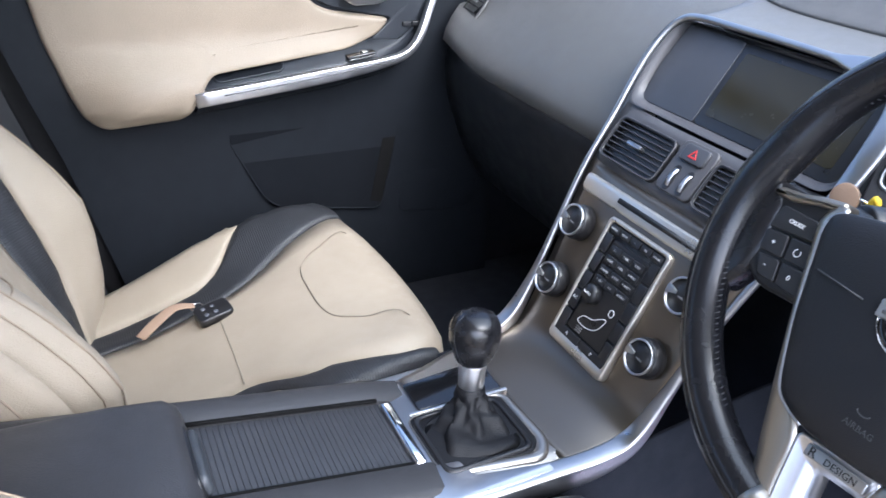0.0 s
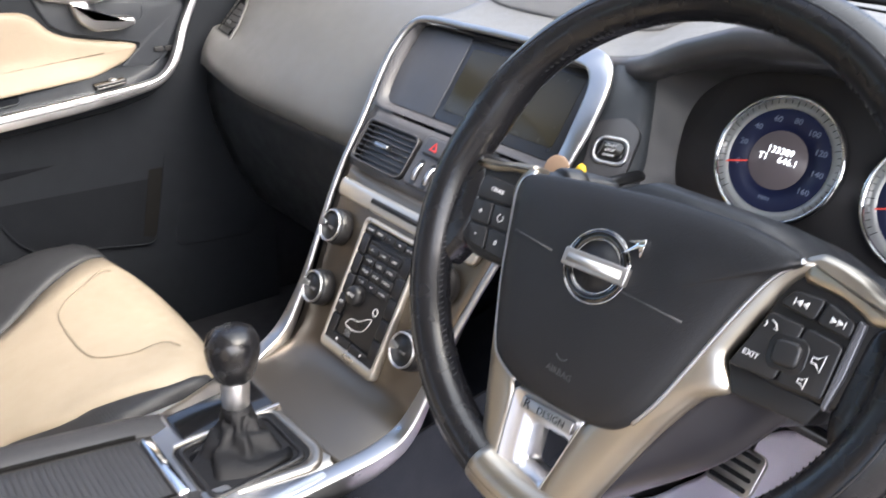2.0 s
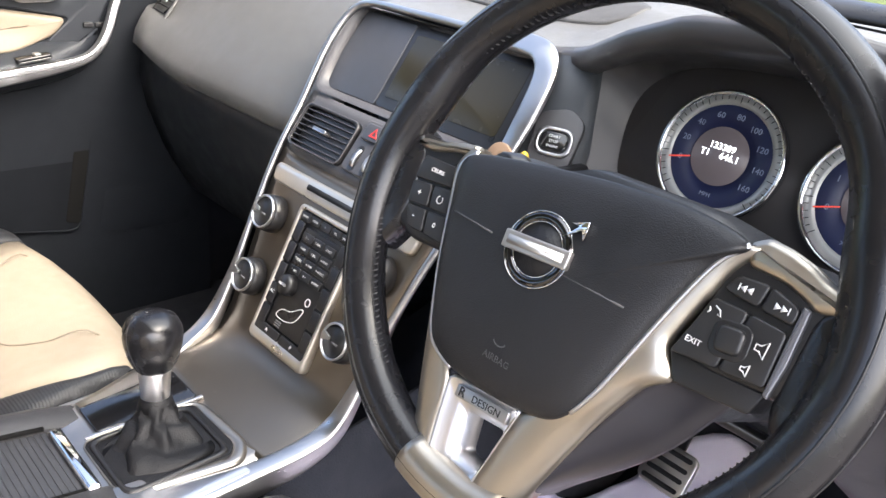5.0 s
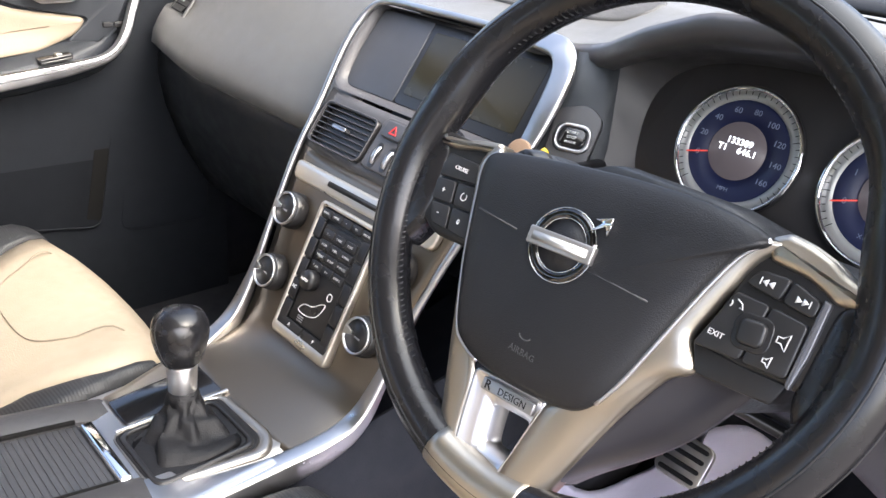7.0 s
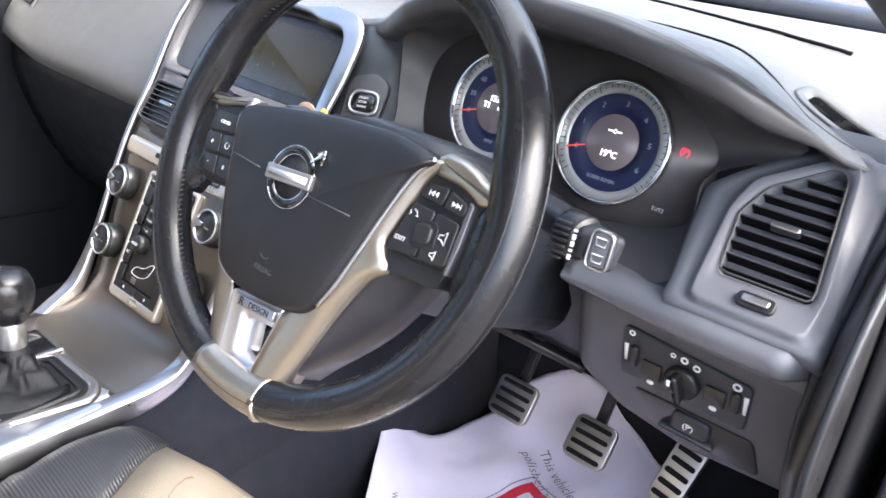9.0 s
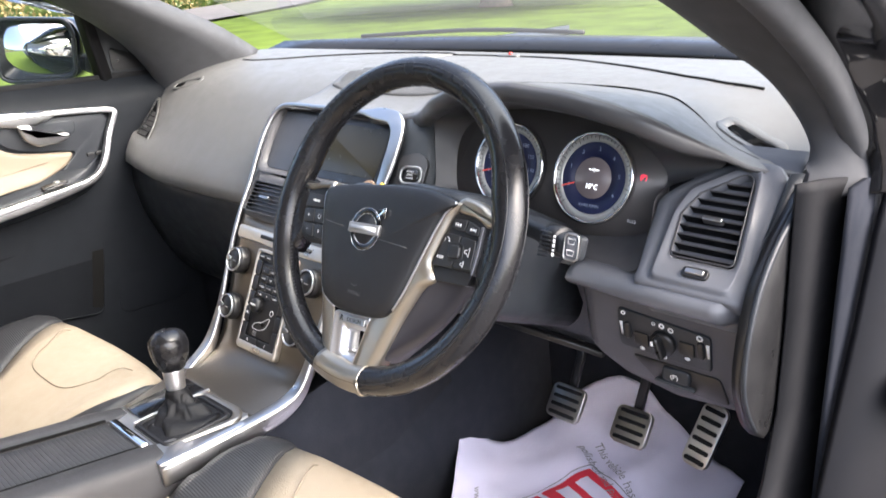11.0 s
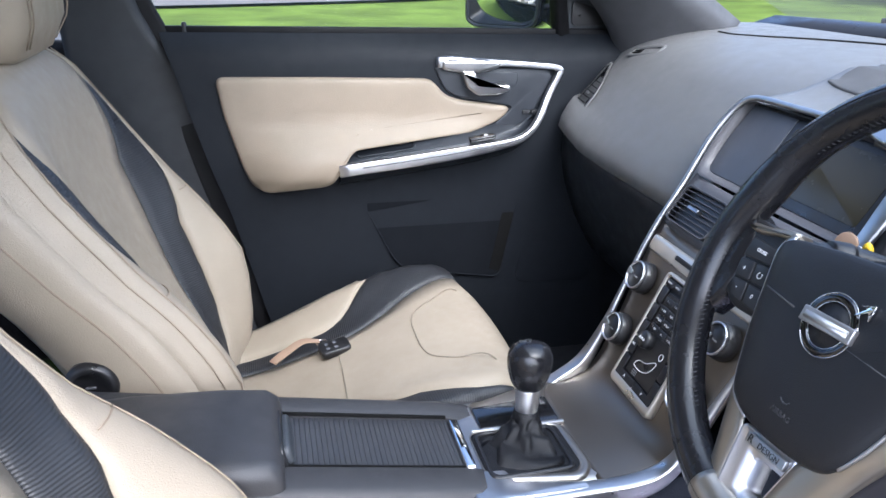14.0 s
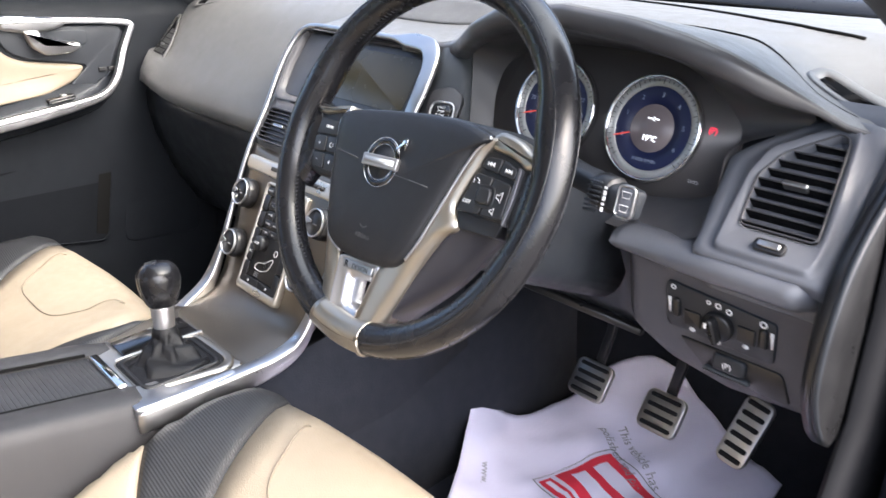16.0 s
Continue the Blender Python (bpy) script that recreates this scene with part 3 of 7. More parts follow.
# top over the screen and over the instruments
rows = []
visor = []
for i in range(61):
    x = -0.135 + i * (0.712 + 0.135) / 60
    ly, lz = lip(x)
    d = smooth01(0.14, 0.22, x)
    cy = float(np.interp(x, [-0.14, 0.18, 0.25, 0.35, 0.42, 0.48, 0.52, 0.558, 0.60, 0.645, 0.712], [0.30, 0.305, 0.302, 0.310, 0.306, 0.293, 0.277, 0.258, 0.236, 0.232, 0.255]))
    cy = max(cy, ly + 0.03)
    r = []
    for k in range(27):
        f = k / 26
        if f < 0.5:
            y = 0.64 + (cy - 0.64) * f / 0.5
            z = 1.118 + 0.011 * math.sin(math.pi * min(1, f / 0.42) * 0.5) - 0.018 * smooth01(0.40, 0.2, y)
            z -= 0.050 * smooth01(0.50, 0.67, x) * smooth01(0.42, 0.27, y)
            zc = z
        else:
            g = (f - 0.5) / 0.5
            base_y, base_z = (ly, lz) if x > 0.14 else (0.172, 1.088)
            if 0.10 < x < 0.20:
                w = smooth01(0.10, 0.20, x)
                base_y, base_z = 0.172 + (lip(x)[0] - 0.172) * w, 1.088 + (lip(x)[1] - 1.088) * w
            y = cy + (base_y - cy) * g
            z = zc + (base_z - zc) * g * (1.28 - 0.28 * g) if x > 0.14 else zc + (base_z - zc) * math.sin(g * math.pi / 2) ** 0.9
        r.append(V(x, y, z))
    r.insert(0, V(x, 0.76, 1.108))
    q = r[-1]
    th = 1 - 0.75 * smooth01(0.59, 0.64, x)
    visor.append([V(x, q.y, q.z + 0.0002), V(x, q.y - 0.0035 * th, q.z - 0.0045 * th), V(x, q.y - 0.0035 * th, q.z - 0.014 * th), V(x, q.y + 0.001, q.z - 0.021 * th), V(x, q.y + 0.016, q.z - 0.027 * th)])
    r.append(V(x, q.y + 0.003, q.z - 0.004))
    rows.append(r)
top_rows = rows


def top_at(x, y, lift=0.0):
    """A pose on the top pad at x, y."""
    def z_at(x, y):
        k = max(0.0, min(59.999, (x + 0.135) / (0.847 / 60)))
        zz = []
        for i in (int(k), int(k) + 1):
            r = top_rows[i][:28]
            zz.append(float(np.interp(y, [p.y for p in reversed(r)], [p.z for p in reversed(r)])))
        return zz[0] + (zz[1] - zz[0]) * (k - int(k))
    z = z_at(x, y)
    n = Vector((-(z_at(x + 0.03, y) - z_at(x - 0.03, y)) / 0.06, -(z_at(x, y + 0.02) - z_at(x, y - 0.02)) / 0.04, 1)).normalized()
    return axes(Vector((x, y, z)) + n * lift, (1, 0, 0), n)


# same skin as the top pad; the shade under the lip is in its darker material
part("hood_visor", sheet(visor[15:], 0.002, out=(0, -1, 0)), HOODM, dash, "rolled edge of the instrument hood, darkened for shade")
part("top_pad", sheet(rows, 0.008, out=(0, 0, 1)), TOPPAD, dash, "charcoal grained top and instrument hood")

# crease round the hood
pts = [(0.25, 0.300), (0.30, 0.306), (0.351, 0.308), (0.40, 0.310), (0.44, 0.306), (0.48, 0.294), (0.52, 0.276), (0.558, 0.256), (0.60, 0.234), (0.640, 0.232)]
path = [top_at(p.x, p.y).translation + V(0, 0, 0.0012) for p in spline([(x, y, 0) for x, y in pts], 8)]
SLIT = material("black slit", (0.006, 0.006, 0.006), 0.95, spec=0.1)
part("hood_seam", sweep(path, lambda f: circle(0.0003 + 0.0010 * math.sin(math.pi * min(1.0, f * 1.2 + 0.02)) ** 0.5, 6)), SLIT, dash, "dark seam round the hood")

# long slot under the screen, with the sun sensor
def slot_y(x):
    return float(np.interp(abs(x), [0, 0.06, 0.14, 0.25, 0.34, 0.465, 0.53, 0.59], [0.60, 0.60, 0.585, 0.53, 0.478, 0.40, 0.374, 0.374]))


path = []
for i in range(81):
    x = -0.577 + 1.160 * i / 80
    if x < -0.13:
        f_ = sorted((p.y, p.z) for p in face[:22])
        path.append(V(x, slot_y(x), float(np.interp(slot_y(x), [q[0] for q in f_], [q[1] for q in f_])) + 0.0006))
    else:
        path.append(top_at(x, slot_y(x)).translation + V(0, 0, 0.0006))
part("demister_slot", sweep(path, rrect(0.0045, 0.004, 0.001, 1)), SLIT, dash, "thin black demister slot")
bm = prism(rrect(0.05, 0.016, 0.006), 0, 0.006, Matrix.Translation((0.0, 0.595, 1.1195)), 0.003)
part("sun_sensor", bm, TOPPAD, dash, "small sensor with a red lens")
part("sensor_lens", lathe([(0.004, 0), (0.004, 0.002), (0.002, 0.004)], Matrix.Translation((0.004, 0.595, 1.1255)), 10), material("red lens", (0.4, 0.03, 0.02), 0.2), dash)
# centre loudspeaker
m = axes((0.0, 0.29, 1.1085), (1, 0, 0), (0, -0.16, 1))


def pad_z(x, y):
    f_ = sorted((p.y, p.z) for p in face[:24])
    za = float(np.interp(y, [q[0] for q in f_], [q[1] for q in f_]))
    return za if x < -0.13 else top_at(x, y).translation.z


rings = []
for k, h in ((1.0, -0.004), (1.0, 0.002), (0.98, 0.0032), (0.8, 0.0034), (0.5, 0.0034), (0.1, 0.0034)):
    rings.append([])
    for i in range(56):
        a = 2 * math.pi * i / 56
        ca, sa = math.cos(a), math.sin(a)
        x, y = 0.150 * math.copysign(abs(ca) ** 0.7, ca) * k, 0.300 + 0.052 * math.copysign(abs(sa) ** 0.7, sa) * k
        rings[-1].append(V(x, y, pad_z(x, y) + h))
part("speaker_grille", loft(rings), ribbed("fine grille mesh", (0.05, 0.051, 0.053), 0.6, "X", 260, 1.0), dash, "oval speaker grille")

# glove box side and knee area of the passenger
rows = []
for i in range(13):
    x = -0.70 + i * (0.70 - 0.15) / 12
    rows.append([V(x, y, z) for y, z in ((0.13, 0.915), (0.128, 0.88), (0.14, 0.82), (0.17, 0.74), (0.215, 0.66), (0.30, 0.61), (0.42, 0.60))])
part("glove_box", sheet(rows, 0.01, out=(0, -1, 0)), DARK, dash, "dark glove box lid")

# recess round the instruments
OUT = [(0.185, 0.178, 1.098), (0.25, 0.137, 1.112), (0.31, 0.117, 1.131), (0.40, 0.108, 1.14), (0.48, 0.112, 1.136), (0.57, 0.142, 1.104), (0.612, 0.214, 1.066), (0.552, 0.186, 1.034), (0.556, 0.156, 1.008), (0.567, 0.116, 0.966), (0.50, 0.128, 0.944), (0.40, 0.13, 0.942), (0.29, 0.135, 0.942), (0.21, 0.15, 0.955), (0.19, 0.17, 1.03)]
INN = [(0.222, 0.215, 1.062), (0.25, 0.226, 1.088), (0.30, 0.232, 1.1), (0.375, 0.234, 1.103), (0.44, 0.232, 1.1), (0.49, 0.226, 1.085), (0.535, 0.219, 1.052), (0.545, 0.210, 1.032), (0.543, 0.204, 1.012), (0.532, 0.196, 0.978), (0.47, 0.19, 0.962), (0.38, 0.188, 0.958), (0.29, 0.19, 0.962), (0.23, 0.196, 0.975), (0.216, 0.205, 1.02)]
o = spline(OUT, 5, True)
n_ = spline(INN, 5, True)
rings = [[a.lerp(b, f) for a, b in zip(o, n_)] for f in (0, 0.15, 0.5, 0.85, 1.0)]
part("instrument_surround", loft(rings, True, False), HOODM, dash, "dark grained instrument surround")

# side vents and demister slots, alike at both ends
VN = Vector((0, -0.642, 0.766))
SLATEDGE = material("dark grey vent edge", (0.040, 0.040, 0.044), 0.4)
SLATM = material("black slat plastic", (0.006, 0.006, 0.007), 0.6, spec=0.15)


def on_pad(q):
    """From the flat layout of the far vent onto the rounded passenger pad."""
    ln = sum((b - a).length for a, b in zip(face, face[1:]))
    f0 = min(range(NP), key=lambda k: abs(face[k].y - 0.118) + (1 if face[k].z < 0.95 else 0)) / (NP - 1)
    f = f0 - q.y / ln
    k = max(0, min(NP - 2, int(f * (NP - 1))))
    p = face[k].lerp(face[k + 1], f * (NP - 1) - k)
    d = (face[k + 1] - face[k]).normalized()
    x = -0.63 + q.x - 0.25 * max(0.0, q.y - 0.02)
    bulge = 0.012 * math.sin(math.pi * min(1, max(0, (f - 0.35) / 0.6))) * math.sin(math.pi * min(1, (x + 0.712) / 0.55))
    h = 0.0006 + (q.z + 0.03) * 0.16
    return V(x, p.y - bulge + 0.012 * smooth01(-0.60, -0.715, x) * smooth01(0.25, 0.6, f), p.z) + V(0, d.z, -d.y) * h


def side_vent(s):
    m = axes((s * 0.63, 0.118, 0.97), (s, 0, 0), VN) @ Matrix.Translation((0, 0, 0.006))
    if s < 0:
        m = axes((-0.63, 0.118, 0.97), (1, 0, 0), VN) @ Matrix.Translation((0, 0, 0.006))
    i_ = rounded([(s * a, b) for a, b in ((-0.032, 0.012), (-0.041, 0.065), (-0.030, 0.095), (0.008, 0.127), (0.018, 0.122), (0.0365, 0.016), (0.034, 0.012))], 0.004, 4)
    o = [(sum(q[0] for q in i_) / len(i_) * -0.16 + x * 1.16, 0.07 * -0.16 + y * 1.16) for x, y in i_]
    if s > 0:
        # a wide flush panel, from the instruments to the rounded end of the dashboard
        o = rounded([(-0.063, -0.027), (-0.0625, -0.009), (-0.0745, 0.0527), (-0.080, 0.086), (-0.0225, 0.139), (0.006, 0.147), (0.036, 0.147), (0.0525, 0.1285), (0.055, 0.0836), (0.0575, 0.025), (0.060, -0.010), (0.061, -0.027), (0.0, -0.027)], 0.006, 4)
        f_ = rounded([(-0.043, -0.018), (-0.050, 0.068), (-0.044, 0.098), (0.006, 0.139), (0.024, 0.132), (0.044, 0.02), (0.044, -0.018)], 0.006, 4)
        o, f_, i_ = [radial(q, (0.0, 0.06), 90) for q in (o, f_, i_)]

        def bend(a):
            return -0.007 * (max(0.0, a - 0.044) / 0.019) ** 2 - 0.004 * (max(0.0, -0.055 - a) / 0.025) ** 2

        def level(p, q, k, z):
            return [m @ V(a + (c - a) * k, b + (d - b) * k, z + bend(a + (c - a) * k)) for (a, b), (c, d) in zip(p, q)]

        rings = [level(i_, f_, 0, -0.020), level(i_, f_, 0, -0.001), level(i_, f_, 0.12, 0.0012), level(i_, f_, 0.85, 0.0045), level(i_, f_, 1.0, 0.0042), level(f_, o, 0.06, 0.0012), level(f_, o, 0.5, 0.0008), level(f_, o, 0.9, 0.0), level(f_, o, 1.0, -0.003), level(f_, o, 1.08, -0.014)]
        v = part("side_vent", loft(rings, True, False), GREYPANEL, dash, "grey framed side air vent with black slats")
    else:
        v = part("side_vent", ringplate(o, i_, -0.012, 0.0035, m, 0.0015), TOPPAD, dash, "charcoal framed side air vent with black slats")
    part("vent_well", prism(i_, -0.03, -0.025, m), SLIT, v)
    for k in range(9):
        b = 0.018 + 0.0118 * k
        x0 = float(np.interp(b, [0.012, 0.065, 0.095, 0.125], [-0.032, -0.041, -0.030, 0.006]))
        x1 = float(np.interp(b, [0.012, 0.125], [0.036, 0.017]))
        mm = m @ Matrix.Translation((s * (x0 + x1) / 2, b, -0.006)) @ Matrix.Rotation(radians(4), 4, "X")
        part("slat", box(abs(x1 - x0), 0.0016, 0.014, mm, 0.0005), SLATM, v)
        part("slat_edge", box(abs(x1 - x0), 0.0015, 0.0012, mm @ Matrix.Translation((0, 0, 0.0072)), 0.0004), SLATEDGE if s > 0 else SLATM, v, "pale front edge of the slat")
    part("vent_lip", sweep([m @ V(x, y, 0.0032) for x, y in i_], circle(0.0011, 5), closed=True), SLATEDGE if s > 0 else SLATM, v)
    part("vent_tab", box(0.022, 0.005, 0.008, m @ Matrix.Translation((s * -0.004, 0.062, 0.004)), 0.001), ALU, v, "thumb tab")
    w = part("vent_wheel_slot", prism(rrect(0.028, 0.012, 0.004), 0.003, 0.0075, m @ Matrix.Translation((s * 0.004, -0.004, 0)), 0.001), BLACK, v)
    part("vent_wheel", box(0.02, 0.006, 0.003, m @ Matrix.Translation((s * 0.004, -0.004, 0.0085)), 0.001), ALU, v, "silver vent wheel with marks")
    if s < 0:
        for ob in [v] + list(v.children):
            for p in ob.data.vertices:
                p.co = on_pad(m.inverted() @ p.co)
    # slot on top, following the skin
    if s > 0:
        def skin(x, y, h):
            c, q = math.cos(radians(-8)), math.sin(radians(-8))
            wx, wy = 0.613 + x * c - y * q, 0.275 + x * q + y * c
            return V(wx, wy, top_at(wx, wy).translation.z + h)
        sizes = ((0.080, 0.046, 0.018), (0.057, 0.017, 0.005))
    else:
        mt = axes((-0.602, 0.246, 1.0895), (0.075, 0.022, 0.016), (0, -0.52, 0.85))

        def skin(x, y, h):
            return mt @ V(x, y, h)
        sizes = ((0.088, 0.030, 0.012), (0.070, 0.014, 0.005))
    ro, ri = [radial(rrect(*q), (0, 0), 64) for q in sizes]
    rings = [[skin(a + (c - a) * k, b + (d - b) * k, h) for (a, b), (c, d) in zip(ro, ri)] for k, h in ((-0.04, -0.003), (0, 0.0012), (0.15, 0.0022), (0.6, 0.0018), (0.9, 0.0006), (1.0, -0.002), (1.0, -0.012))]
    d = part("demister_vent", loft(rings, True, False), TOPPAD, dash, "small oval demister vent")
    part("vent_well", loft([[skin(a, b, 0.0004) for a, b in ri], [skin(a * 0.5, b * 0.5, 0.0004) for a, b in ri]], True, True), SLIT, d)


side_vent(-1)
side_vent(1)

# panel with the starter button between screen and instruments
A = [V(0.150, y, z) for y, z in ((0.075, 0.925), (0.105, 0.965), (0.135, 1.005), (0.158, 1.045), (0.178, 1.088))]
B = [V(0.212, 0.135, 0.935), V(0.212, 0.152, 0.965), V(0.206, 0.170, 1.005), V(0.198, 0.180, 1.045), V(0.192, 0.186, 1.094)]
rows = [[a.lerp(b, f) + V(0, -0.004 * math.sin(math.pi * f), 0) for a, b in zip(A, B)] for f in (0, 0.25, 0.5, 0.75, 1)]
part("starter_surround", sheet(rows, 0.006, out=(0, -1, 0.3)), CHARCOAL, dash)
sm = axes((0.181, 0.146, 1.006), (1, 0.35, 0), (0.3, -0.80, 0.5))
pl_ = part("starter_panel", prism(rounded([(-0.024, -0.050), (-0.024, 0.030), (0.006, 0.040), (0.024, 0.028), (0.016, -0.050)], 0.010, 4), -0.004, 0.003, sm, 0.0015), HOODM, dash, "dark starter panel")
bz = sm @ Matrix.Translation((0.0, 0.004, 0.003))
part("starter_bezel", ringplate(rrect(0.036, 0.028, 0.010), rrect(0.029, 0.021, 0.008), 0, 0.003, bz, 0.001), ALU, pl_, "silver frame")
part("starter_button", prism(rrect(0.026, 0.018, 0.006), 0, 0.004, bz, 0.0015), GLOSSBLACK, pl_, "black starter button")
for k, tx in enumerate(("START", "STOP", "ENGINE")):
    words(tx, 0.0040 if k < 2 else 0.0032, bz @ Matrix.Translation((0, 0.0045 - 0.0048 * k, 0.0043)), WHITE, pl_)

# pad under the instruments and knee panel
rows = []
for i in range(21):
    x = 0.474 + 0.216 * i / 20
    f = smooth01(0.47, 0.60, x)
    y0, zt, zb = 0.105 - 0.017 * f + 0.03 * smooth01(0.668, 0.69, x), 0.946 + 0.012 * f, 0.9245 + 0.004 * f
    rows.append([V(x, y0 + d, z) for d, z in ((0.06, zt + 0.002), (0.016, zt + 0.001), (0.007, zt - 0.002), (0.001, zt - 0.009), (0, (zt + zb) / 2), (0.004, zb + 0.006), (0.013, zb), (0.06, zb))])
part("lower_pad", sheet(rows, 0.006, out=(0, -1, 0.3)), GREYPANEL, dash, "grained grey lower pad")


KNEE = material("grey grained knee plastic", (0.058, 0.058, 0.068), 0.48, grain=0.35, grain_scale=1400, grain_kind="voronoi", vary=0.06)


def knee_y(z):
    return 0.122 + (0.93 - z) * 0.22


rows = []
for i in range(25):
    x = 0.464 + 0.223 * i / 24
    c = 0.07 * smooth01(0.494, 0.464, x) ** 2
    zb = float(np.interp(x, [0.459, 0.475, 0.50, 0.535, 0.60, 0.703], [0.868, 0.845, 0.822, 0.802, 0.79, 0.80]))
    r = []
    for k in range(13):
        f = k / 12
        z = 0.928 + (zb - 0.928) * f
        r.append(V(x, knee_y(z) + c + 0.02 * smooth01(0.9, 1.0, f), z))
    r.append(V(x, knee_y(zb) + c + 0.06, zb + 0.004))
    rows.append(r)
part("knee_panel", sheet(rows, 0.005, out=(0, -1, 0)), KNEE, dash, "charcoal knee panel")


def knee_m(x, z, lift=0.0):
    return axes((x, knee_y(z) - lift, z - lift * 0.2), (1, 0, 0), (0, -1, -0.22))


def knee_plate(pts, h0, h1, bev, mat, name, parent, label="", r=0.006):
    cx, cz = sum(p[0] for p in pts) / len(pts), sum(p[1] for p in pts) / len(pts)
    return part(name, prism(rounded([(x - cx, z - cz) for x, z in pts], r, 4), h0, h1, knee_m(cx, cz), bev), mat, parent, label)


sw = knee_plate([(0.533, 0.908), (0.646, 0.899), (0.645, 0.852), (0.533, 0.855)], -0.004, 0.003, 0.001, DARK, "light_switch_panel", dash, "dark headlamp switch panel")
rk = knee_m(0.590, 0.876)
part("light_dial", lathe([(0.0155, 0.002), (0.0155, 0.008), (0.014, 0.010), (0.001, 0.010)], rk, 26), BLACK, sw, "round headlamp dial")
part("dial_grip", box(0.008, 0.028, 0.016, rk @ Matrix.Rotation(radians(15), 4, "Z") @ Matrix.Translation((0, 0, 0.012)), 0.003), BLACK, sw)
part("dial_mark", box(0.003, 0.006, 0.001, rk @ Matrix.Translation((-0.005, 0.008, 0.0205)), 0.0003), WHITE, sw)
for x in (0.541, 0.637):
    mm = knee_m(x, 0.884)
    part("thumb_wheel", box(0.008, 0.022, 0.008, mm @ Matrix.Translation((0.004 if x < 0.6 else -0.002, -0.004, 0.003)), 0.002), BLACK, sw)
    part("wheel_scale", prism([(-0.0012, -0.010), (-0.0025, 0.008), (0.0015, 0.008), (0.0012, -0.010)], 0, 0.0006, mm @ Matrix.Translation((-0.004 if x < 0.6 else 0.006, -0.003, 0.003)) ), WHITE, sw)
for x, z in ((0.562, 0.872), (0.618, 0.876)):
    part("switch_button", prism(rrect(0.018, 0.018, 0.002), 0.001, 0.005, knee_m(x, z), 0.001), BLACK, sw)
    part("button_symbol", prism([(0.0035 * math.cos(a), 0.0025 * math.sin(a)) for a in [2 * math.pi * i / 10 for i in range(10)]], 0, 0.0005, knee_m(x, z - 0.013, 0.0033)), WHITE, sw)
for x, z, w in ((0.541, 0.902, 0.003), (0.579, 0.898, 0.0025), (0.589, 0.8975, 0.0035), (0.600, 0.895, 0.0035), (0.634, 0.895, 0.004), (0.590, 0.856, 0.003)):
    part("switch_symbol", lathe([(w, 0), (w, 0.0005), (w * 0.55, 0.0005), (w * 0.5, 0)], knee_m(x, z, 0.0033), 12, ring=True), WHITE, sw)
pb = knee_plate([(0.546, 0.845), (0.654, 0.846), (0.664, 0.812), (0.580, 0.812)], -0.004, 0.002, 0.001, BLACK, "park_brake_panel", dash, "black recessed parking brake panel")
part("park_brake_switch", box(0.034, 0.018, 0.012, knee_m(0.603, 0.834) @ Matrix.Rotation(radians(-12), 4, "X") @ Matrix.Translation((0, 0, 0.002)), 0.003), DARK, pb)
words("(P)", 0.009, knee_m(0.603, 0.836, 0.0095), WHITE, pb)
part("release_lip", box(0.05, 0.006, 0.01, knee_m(0.60, 0.820, 0.002), 0.002), CHARCOAL, pb)

# cover under the column
rows = []
for i in range(9):
    x = 0.14 + 0.33 * i / 8
    rows.append([V(x, y, z) for y, z in ((0.14, 0.945), (0.165, 0.90), (0.19, 0.85), (0.205, 0.81), (0.215, 0.795), (0.28, 0.79), (0.45, 0.80))])
part("under_cover", sheet(rows, 0.006, out=(0, -1, -0.3)), DARK, dash, "dark cover under the steering column")
part("under_cover_edge", sweep([V(x, 0.212, 0.787) for x in (0.17, 0.3, 0.46)], rrect(0.012, 0.01, 0.003)), BLACK, dash)

# end cap of the dashboard
rows = []
for y, z in ((0.20, 1.066), (0.185, 1.05), (0.15, 1.015), (0.118, 0.975), (0.098, 0.94), (0.096, 0.90), (0.115, 0.85), (0.135, 0.81), (0.15, 0.79)):
    rows.append([V(0.686, y + 0.004, z), V(0.694, y + 0.012, z), V(0.702, y + 0.04, z - 0.003), V(0.706, y + 0.09, z - 0.01), V(0.707, 0.30, z - 0.02), V(0.707, 0.6, z - 0.03)])
part("end_cap", sheet(rows, 0.004, out=(1, 0, 0)), DARK, dash, "dark end cap of the dashboard")
ring_ = [V(0.706, y, z) for y, z in ((0.200, 1.055), (0.176, 1.042), (0.140, 1.022), (0.114, 1.002), (0.094, 0.978), (0.081, 0.950), (0.073, 0.915), (0.074, 0.880), (0.090, 0.845), (0.112, 0.815))]
cover_ = spline(ring_ + [V(0.706, 0.145, 0.795), V(0.706, 0.158, 0.86), V(0.706, 0.163, 0.95), V(0.706, 0.168, 1.02)], 4, True)
cv = part("end_cap_cover", loft([[p + V(-0.012, 0, 0) for p in cover_], cover_, [V(0.7085, 0.122 + (p.y - 0.122) * 0.93, 0.93 + (p.z - 0.93) * 0.95) for p in cover_]], True, True), BLACK, dash, "black end cover of the dashboard")
part("cover_edge", sweep(spline(ring_, 5), lambda f: rrect(0.009 - 0.006 * f, 0.006, 0.002, 2), up=(1, 0, 0)), DARK, cv, "grey edge of the end cover")

